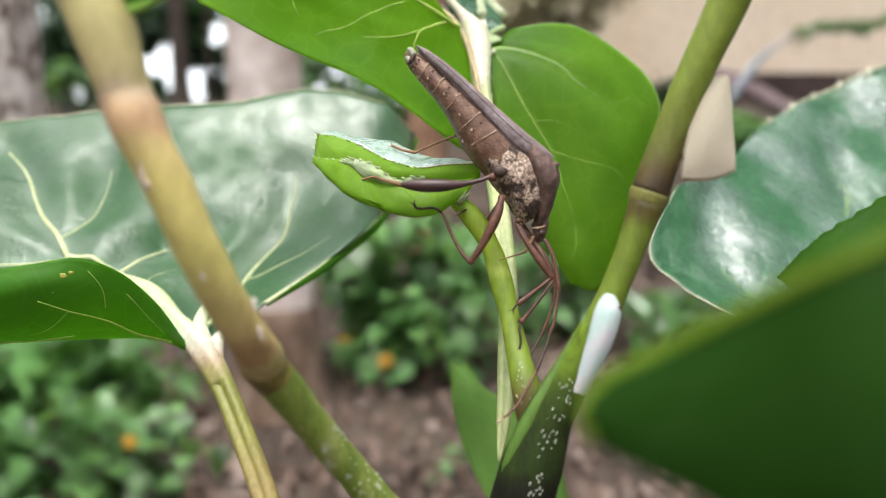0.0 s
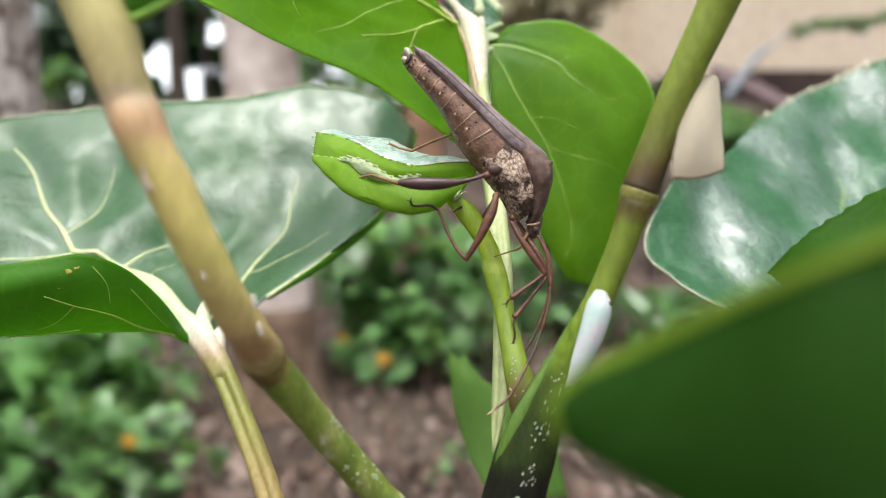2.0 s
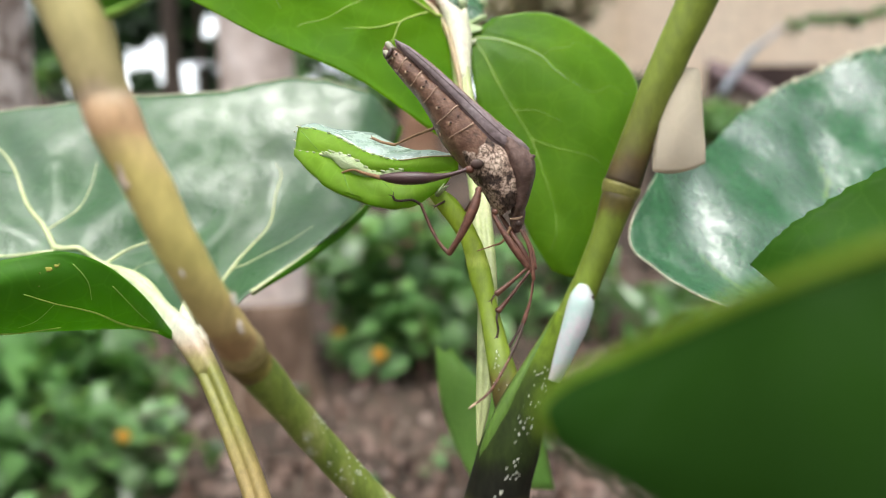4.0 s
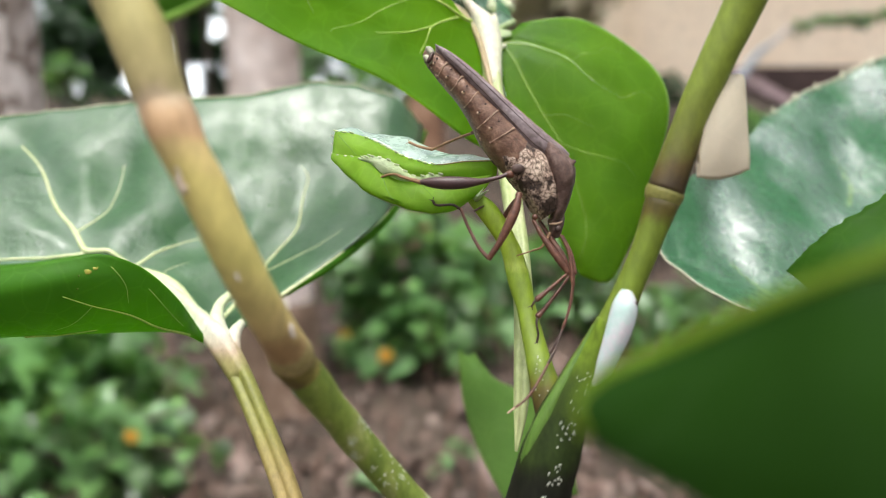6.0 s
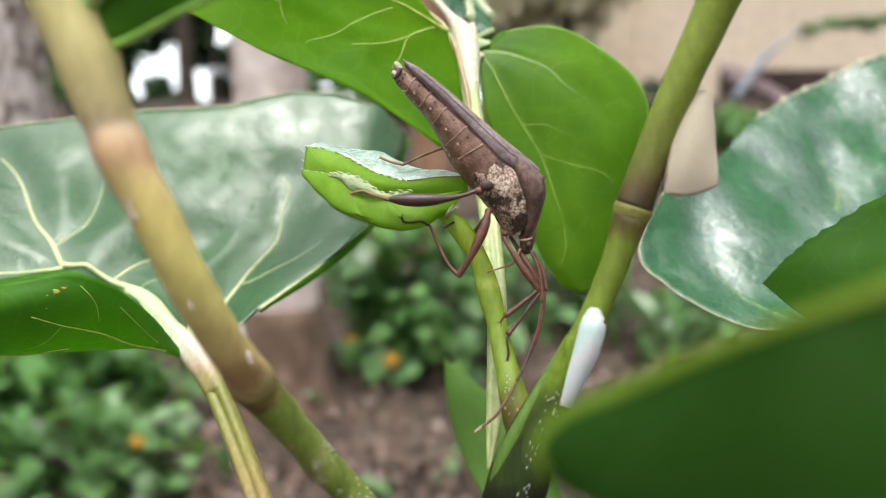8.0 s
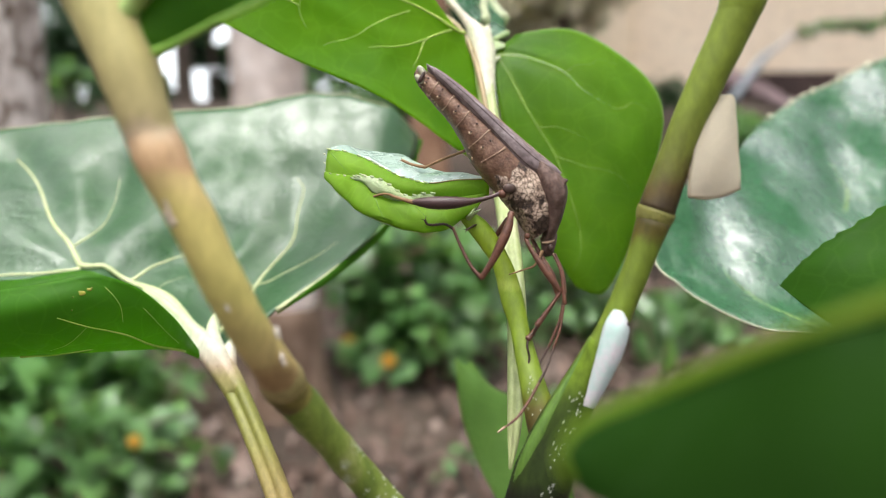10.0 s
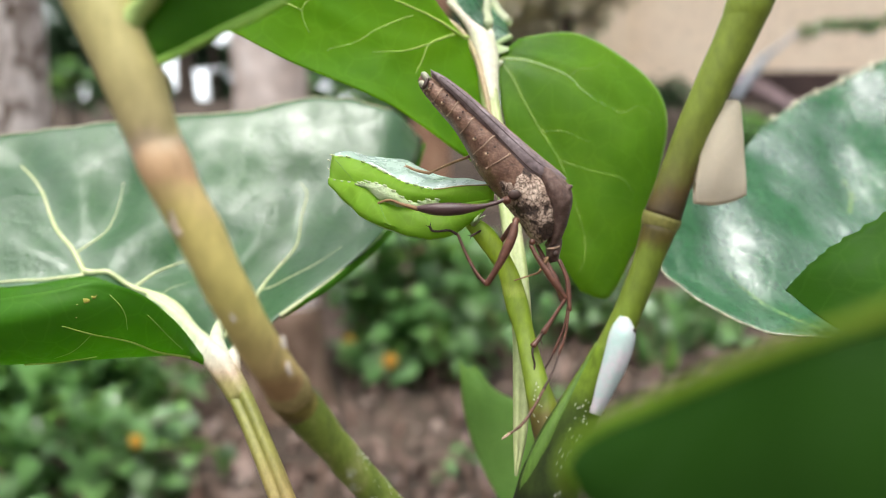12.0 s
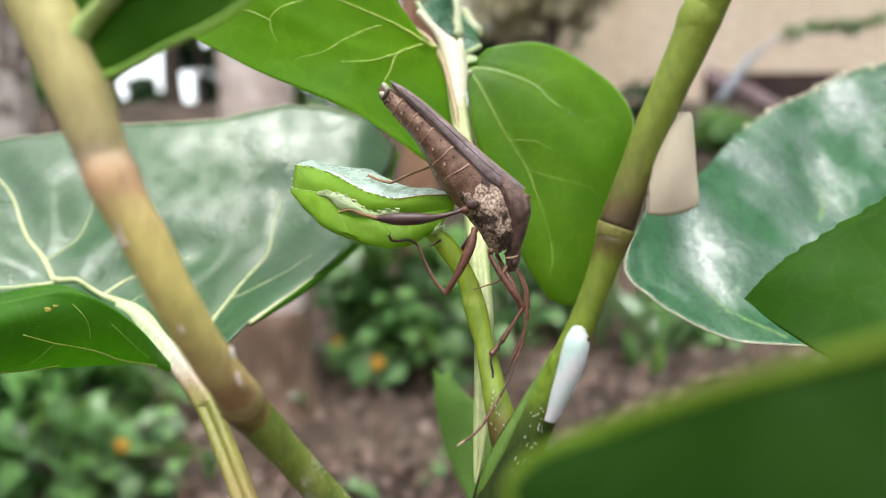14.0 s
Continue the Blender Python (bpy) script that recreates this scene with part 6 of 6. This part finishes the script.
def clutter():
    a, b = Vector((2.28, 6.74, 1.23)), Vector((2.78, 6.28, 0.91))
    s = Sheet([[tuple(a), tuple((a + b) / 2 + Vector((0, 0, 0.02))), tuple(b)],
               [tuple(a + Vector((0.1, 0.5, 0.14))), tuple((a + b) / 2 + Vector((0.1, 0.5, 0.17))), tuple(b + Vector((0.1, 0.5, 0.14)))]], 24, 10)
    for i in range(25):
        s.grid[i, :, 2] += 0.012 * math.cos(i * 1.57)
    tagged(world_mesh("metal_sheet", s.solid(0.012), SHEET), "rusty corrugated metal sheet leaning on the bank", "metal sheet")
    # the dark log stands for the shade below the metal sheet
    tagged(world_mesh("log", tube([(1.94, 6.87, 0.79), (2.40, 6.68, 0.89), (2.95, 6.36, 0.78)], [0.14, 0.16, 0.15], n=14, sides=12, wobble=0.2), BARK_DARK), "dark log filling the shade under the metal sheet", "log")
    tagged(world_mesh("pipe", tube([(2.32, 6.61, 1.06), (2.45, 6.64, 1.24), (2.57, 6.67, 1.39), (2.69, 6.68, 1.48), (2.86, 6.81, 1.60)], [0.034, 0.034, 0.03, 0.014, 0.01], n=20, sides=10), PIPE), "thin grey pipe slanting up the bank", "pipe")
    rnd = random.Random(31)
    v = tagged(new("vine"), "leafy vine hanging along the pipe", "vine")
    v.location = (3.19, 6.82, 1.67)
    part_at(v, "stem", tube([(2.84, 6.80, 1.55), (3.19, 6.82, 1.68), (3.75, 6.83, 1.71)], [0.008, 0.008, 0.006], n=16, sides=6), BARK_DARK)
    leaves = []
    for p in spline([(2.93, 6.81, 1.61), (3.19, 6.82, 1.66), (3.47, 6.82, 1.67), (3.70, 6.83, 1.73)], 11):
        leaves += foliage(tuple(p), (0.05, 0.06, 0.055), 11, 0.08, rnd, 0.1)
    tagged(part_at(v, "foliage", join(*leaves), BUSH), "", kind="stuff")


def broad_leaf_plant():
    """A low plant with a few broad strap leaves."""
    rnd = random.Random(61)
    at = (0.85, 3.05, -0.13)
    p = tagged(new("broad_leaf_plant"), "low plant with broad grey-green strap leaves", "plant")
    p.location = (at[0], at[1], height(at[0], at[1]))
    for tip, mid, w, m in (((0.72, 3.12, 0.27), (0.80, 3.05, 0.18), 0.045, BUSH), ((0.91, 2.99, 0.08), (0.87, 3.03, 0.02), 0.05, BUSH), ((0.73, 2.99, 0.12), (0.79, 3.03, 0.02), 0.04, BUSH_LIGHT), ((1.14, 3.30, 0.13), (1.00, 3.19, 0.06), 0.05, BUSH), ((0.80, 2.79, 0.18), (0.82, 2.82, 0.06), 0.03, LEAF_SMALL)):
        t, c, f = np.array(tip), np.array(mid), np.array(p.location)
        wide = np.array([0.6, 0, 0.8]) * w
        s = Sheet([[f - wide * 0.1, c - wide, (c + t) / 2 - wide * 0.9, t], [f, c + np.array([0, -0.03, 0]), (c + t) / 2 + np.array([0, -0.03, 0]), t + np.array([0, 0, 0.01])], [f + wide * 0.1, c + wide, (c + t) / 2 + wide * 0.9, t + np.array([0, 0, 0.02])]], 14, 8)
        part_at(p, "leaf", s.solid(0.002), m)


ground()
ground_cover()
house()
broad_leaf_plant()
clutter()
tree((-2.14, 4.08, -0.08), (-0.05, 0.1), 0.135, 0.12, 5.5, BARK, "pale blotched tree trunk", [((-3.3, 4.4, 5.6), (1.3, 1.3, 0.7)), ((-1.6, 3.0, 5.4), (0.9, 0.9, 0.5))], 1)
tree((-0.55, 2.59, -0.14), (-0.12, 0.35), 0.115, 0.105, 5.0, BARK_SMOOTH, "pale smooth tree trunk with a brown foot", [((-0.9, 3.6, 5.2), (0.8, 0.8, 0.5))], 2, 0.14, None, 120)
tree((-2.88, 8.99, 0.13), (0.0, 0.0), 0.085, 0.07, 6.0, BARK_DARK, "slender dark tree trunk", [((-2.9, 9.2, 3.4), (0.7, 0.7, 0.5)), ((-2.4, 9.0, 5.6), (1.6, 1.4, 1.0))], 3)
tree((-0.10, 4.90, -0.00), (-0.02, 0.2), 0.11, 0.1, 5.0, BARK_TAN, "warm brown tree trunk", [((0.4, 5.6, 5.4), (0.8, 0.8, 0.6))], 4, 0.14, None, 120)
tree((1.10, 8.22, 0.38), (0.1, 0.2), 0.12, 0.1, 4.0, BARK_DARK, "grey-green tree before the house", [((0.82, 8.30, 2.00), (0.55, 0.5, 0.35)), ((1.36, 8.54, 2.20), (0.55, 0.5, 0.4)), ((1.16, 8.61, 2.60), (0.9, 0.7, 0.5))], 5, 0.13, WOODS_GREY, 800)
tree((1.23, 4.51, 0.11), (0.02, 0.1), 0.05, 0.03, 1.0, BARK_DARK, "thin brown sapling with a few broad leaves", [((1.21, 4.17, -0.09), (0.12, 0.15, 0.1))], 6, 0.14, BUSH, 26)
tree((0.79, 8.67, 0.65), (0.0, 0.1), 0.1, 0.08, 4.0, BARK_SMOOTH, "slender pale brown tree by the house", [((0.70, 9.10, 3.09), (0.6, 0.5, 0.3))], 18, 0.13, WOODS_GREY, 120)
tree((-2.71, 9.52, 0.28), (0.0, 0.0), 0.03, 0.02, 5.0, BARK_DARK, "thin dark sapling among the trees", [((-2.7, 9.4, 4.6), (0.5, 0.4, 0.4))], 16, 0.14, None, 60)
foot_of = (-0.55, 2.59, -0.14)
g = height(foot_of[0], foot_of[1]) - 0.05
pale_tree = [o for o in bpy.data.objects if o.name.startswith("tree") and abs(o.location[1] - foot_of[1]) < 0.01][0]
tagged(part_at(pale_tree, "trunk_foot", tube([(foot_of[0] - 0.12 * k, foot_of[1] + 0.35 * k, g + 5.0 * k) for k in (0.0, 0.012, 0.03, 0.05, 0.068, 0.078)], [0.18, 0.165, 0.146, 0.138, 0.134, 0.122], n=24, sides=24, wobble=0.1, seed=2), BARK_BROWN), "brown earth-stained bark at the foot")
bush("bush", (-0.11, 3.01, 0.24), (0.37, 0.3, 0.38), 300, 0.115, BUSH, "leafy green garden bush with orange flowers", 7, [((-0.20, 2.68, 0.13), 0.023), ((-0.35, 2.76, 0.18), 0.017)], 250)
bush("bush", (-1.17, 2.41, 0.01), (0.4, 0.3, 0.36), 250, 0.135, BUSH, "low leafy green garden bush", 8, [], 220)
bush("bush", (-1.87, 2.76, -0.02), (0.35, 0.3, 0.3), 200, 0.075, BUSH, "low leafy green bush", 9, [], 40)
bush("bush", (1.05, 3.48, 0.02), (0.3, 0.3, 0.2), 120, 0.11, BUSH, "broad-leaved green bush low on the earth", 10, [], 30)
bush("bush", (0.5, 3.5, 0.16), (0.32, 0.3, 0.34), 230, 0.11, BUSH, "leafy green bush half hidden behind the stems", 20, [], 50)
bush("bush", (-0.95, 1.98, 0.1), (0.42, 0.16, 0.15), 150, 0.09, BUSH, "low leafy seedlings with one orange flower", 22, [((-0.745, 1.8, 0.215), 0.015)], 80)
bush("bush", (1.42, 9.9, 2.02), (0.5, 0.14, 0.34), 170, 0.1, BUSH, "sparse climber hanging before the house wall", 23, [], 30)
bush("bush", (-3.06, 6.65, 1.28), (0.1, 0.15, 0.1), 40, 0.1, BUSH_LIGHT, "small bright green bush between the trunks", 17, [], 20)
bush("bush", (2.05, 7.7, 1.1), (0.3, 0.3, 0.22), 170, 0.1, WOODS, "dark green bush before the house wall", 24, [], 0)
bush("bush", (2.18, 6.06, 0.82), (0.2, 0.3, 0.16), 110, 0.11, BUSH_LIGHT, "bright green bush under the metal sheet", 11, [], 90)
bush("bush", (-0.97, 7.66, 1.26), (0.9, 0.6, 0.5), 320, 0.15, BUSH, "tall green bush behind the trunks", 12, [], 60)
bush("bush", (-3.66, 8.30, 0.86), (0.6, 0.6, 0.4), 360, 0.14, WOODS, "dark green undergrowth behind the trunks", 13, [], 30)
bush("bush", (-2.93, 8.60, 0.23), (1.2, 0.8, 0.55), 420, 0.15, WOODS, "dark green undergrowth at the wood edge", 14)
bush("bush", (-0.75, 6.42, -0.03), (0.8, 0.6, 0.35), 260, 0.12, WOODS, "dark undergrowth on the bank", 15)


# the garden goes on behind the viewer: a hedge
for k, (x, y, n) in enumerate(((-5.2, -3.4, 400), (-2.6, -4.6, 400), (0.2, -5.0, 400), (2.9, -4.6, 400), (5.4, -3.2, 400), (-6.0, 0.6, 300), (6.4, 0.9, 300))):
    bush("hedge_bush", (x, y, 0.8), (1.5, 0.8, 0.8), n, 0.28, WOODS, "dark green hedge bush", 40 + k)


def far_woods():
    """The dark edge of the woods, with gaps through which the sky shows."""
    rnd = random.Random(21)
    clumps = [((-8.91, 15.47, 2.36), (1.6, 1, 2.2)), ((-6.25, 14.51, 2.66), (0.9, 0.8, 0.8)), ((-5.51, 14.52, 2.70), (0.5, 0.8, 0.7)), ((-4.40, 14.47, 2.46), (0.14, 0.5, 0.7)), ((-3.39, 14.44, 2.27), (0.4, 0.8, 0.35)), ((-4.77, 14.53, 2.80), (1.2, 0.8, 0.35)),
              ((-5.46, 14.20, 0.91), (0.8, 0.8, 0.35)), ((-2.52, 15.47, 2.36), (0.5, 0.8, 1.3)), ((-1.52, 15.51, 2.57), (0.9, 0.8, 1.6)), ((-0.04, 15.47, 2.36), (1.5, 0.8, 1.8)), ((1.44, 14.47, 2.46), (1.4, 0.8, 1.7)), ((2.53, 13.44, 2.36), (0.8, 0.8, 1.5)), ((-3.79, 14.13, 0.52), (1.5, 0.8, 0.4)), ((-4.48, 13.21, 1.05), (0.4, 0.5, 0.22)), ((-5.53, 13.33, 1.73), (0.6, 0.5, 0.8)), ((-3.90, 13.36, 1.89), (0.22, 0.4, 0.13)), ((-3.84, 12.44, 2.42), (0.5, 0.5, 0.3))]
    leaves = []
    for c, h in clumps:
        leaves += foliage(c, h, int(260 * (0.5 + h[0] * h[2])), 0.3, rnd, 0.05)
    for c, h in (((-5.82, 12.30, 1.65), (0.42, 0.4, 0.5)), ((-5.95, 12.22, 1.17), (0.45, 0.4, 0.3)), ((-5.69, 12.38, 2.09), (0.4, 0.4, 0.4)), ((-6.74, 14.32, 1.59), (0.5, 0.5, 0.5)), ((-6.54, 13.20, 1.01), (0.7, 0.5, 0.3)), ((-3.68, 13.27, 1.37), (0.06, 0.3, 0.3)), ((-3.50, 13.34, 1.82), (0.25, 0.3, 0.12)), ((-4.70, 13.41, 2.18), (0.2, 0.3, 0.25)), ((2.85, 13.36, 1.91), (0.5, 0.5, 0.8)), ((-4.02, 13.20, 1.01), (0.5, 0.5, 0.1)), ((-4.72, 13.27, 1.37), (0.14, 0.3, 0.2)), ((-3.48, 13.21, 1.05), (0.25, 0.3, 0.14))):
        leaves += foliage(c, h, 190, 0.2, rnd, 0.05)
    tagged(world_mesh("far_woods", join(*leaves), WOODS), "dark distant woods with gaps of bright sky", "woods", kind="stuff")


far_woods()


def sky_beyond():
    """The bright hazy sky low beyond the woods."""
    m, t, b, out = material("bright_haze")
    glow = add(t, "Emission", Strength=1.6)
    n = add(t, "TexNoise", Scale=0.05, Detail=3.0)
    c = ramp(t, n.outputs["Fac"], [(0.3, (0.85, 0.9, 0.95)), (0.7, (1.0, 1.0, 1.0))])
    t.links.new(c.outputs["Color"], glow.inputs["Color"])
    t.links.new(glow.outputs[0], out.inputs["Surface"])
    verts = [(60 * math.sin(a), 20 + 60 * math.cos(a), z) for a in [radians(k * 4 - 48) for k in range(25)] for z in (-2.0, 14.0)]
    faces = [(2 * k, 2 * k + 2, 2 * k + 3, 2 * k + 1) for k in range(24)]
    tagged(world_mesh("backdrop", (verts, faces), m), "bright hazy overcast sky low beyond the woods", "sky", kind="structure")


sky_beyond()


def sway(ob):
    """The shrub and all on it lean a little in the breeze, about the bug's foothold."""
    pivot = BASE @ pose(*[v / 1000 for v in PIVOT])
    rest = pivot.inverted() @ ob.matrix_world
    walk(ob, [(t, pivot @ pose(0, 0, 0, p, r, w) @ rest) for t, w, p, r in SWAY])


SWAY = [
    (0, -0.000, 0.000, 0.000),
    (0.5, 0.242, 0.101, -0.016),
    (1, 0.005, 0.111, -0.158),
    (1.5, -0.043, 0.451, -0.131),
    (2, -0.374, 0.613, 0.207),
    (2.5, 0.315, 0.876, -0.255),
    (5, 0.000, 0.884, -0.247),
    (5.5, 0.351, 1.287, -0.117),
    (6, 0.219, 0.685, -0.007),
    (6.5, 0.161, 1.025, -0.407),
    (7, 0.298, 1.012, -0.362),
    (7.5, -0.084, 1.122, 0.114),
    (8, 0.543, 1.174, -0.428),
    (10.5, 0.388, 1.426, -0.539),
    (11, 0.464, 1.806, -0.558),
    (11.5, 0.381, 1.300, -0.523),
    (12, 0.391, 1.246, -0.768),
    (12.5, 0.468, 1.736, -0.515),
    (13, 0.547, 2.034, -0.038),
    (13.5, 0.692, 1.470, -0.326),
    (14, 0.144, 1.040, -0.477),
]
PIVOT = (7.1, 105.0, 10.0)
# the near shoot: t, then its tip in millimetres seen from the first eye, and its roll
NEAR_SWAY = [
    (0, 7.23, 41.40, -8.43, 0.13),
    (0.5, 7.28, 42.06, -7.98, 0.76),
    (1, 6.99, 41.44, -8.28, 1.40),
    (1.5, 6.19, 40.88, -8.16, 2.04),
    (2, 5.97, 39.04, -8.66, 2.67),
    (2.5, 7.54, 39.03, -9.33, 3.31),
    (5, 7.09, 40.07, -8.57, 3.57),
    (5.5, 6.64, 40.62, -8.30, 3.37),
    (6, 4.43, 39.28, -8.33, 3.17),
    (6.5, 6.09, 40.41, -7.77, 2.97),
    (7, 6.82, 39.95, -8.40, 2.76),
    (7.5, 5.53, 40.19, -7.81, 3.27),
    (8, 7.03, 40.27, -8.41, 3.78),
    (10.5, 4.70, 39.08, -8.59, 2.47),
    (11, 5.66, 39.66, -8.90, 2.28),
    (11.5, 4.71, 38.68, -9.21, 2.09),
    (12, 4.50, 39.46, -8.25, 1.90),
    (12.5, 4.85, 40.12, -8.43, 1.71),
    (13, 5.47, 40.52, -8.15, 3.86),
    (13.5, 6.68, 39.62, -8.40, 6.01),
    (14, 6.16, 38.44, -8.23, 6.01),
]


def motions():
    for ob in SWAYING:
        sway(ob)
    walk(NEAR_SHOOT, [(t, BASE @ pose(x / 1000, y / 1000, z / 1000, 0, a, 0)) for t, x, y, z, a in NEAR_SWAY])
    knee = NEAR_LEG[1].location.copy()
    for ob in NEAR_LEG[1:]:
        walk(ob, [(t, pose(*knee, 0, a, 0)) for t, a in ((0.0, 0.0), (2.0, 2.0), (5.0, -3.0), (8.0, 0.0), (10.5, -18.0), (14.0, -18.0))])
    hip = FAR_LEG[0].location.copy()
    walk(FAR_LEG[0], [(t, pose(*hip, 0, a, 0)) for t, a in ((0.0, 0.0), (8.0, 0.0), (10.5, 5.0), (14.0, 5.0))])
    far_knee = FAR_LEG[1].location.copy()
    for ob in FAR_LEG[1:]:
        walk(ob, [(t, pose(*far_knee, 0, a, 0)) for t, a in ((0.0, 0.0), (8.0, 0.0), (10.5, -8.0), (14.0, -8.0))])
    root = FEELER.location.copy()
    walk(FEELER, [(t, pose(*root, 0, a, 0)) for t, a in ((0.0, -3.0), (1.0, -2.5), (2.5, -2.0), (5.0, -1.0), (7.5, 0.0), (11.0, 0.5), (14.0, 1.5))])
    root_far = FEELER_FAR.location.copy()
    walk(FEELER_FAR, [(t, pose(*root_far, 0, a, 0)) for t, a in ((0.0, 3.0), (2.5, 1.5), (5.0, 0.5), (8.0, 0.0), (10.5, 5.0), (14.0, 5.0))])


motions()
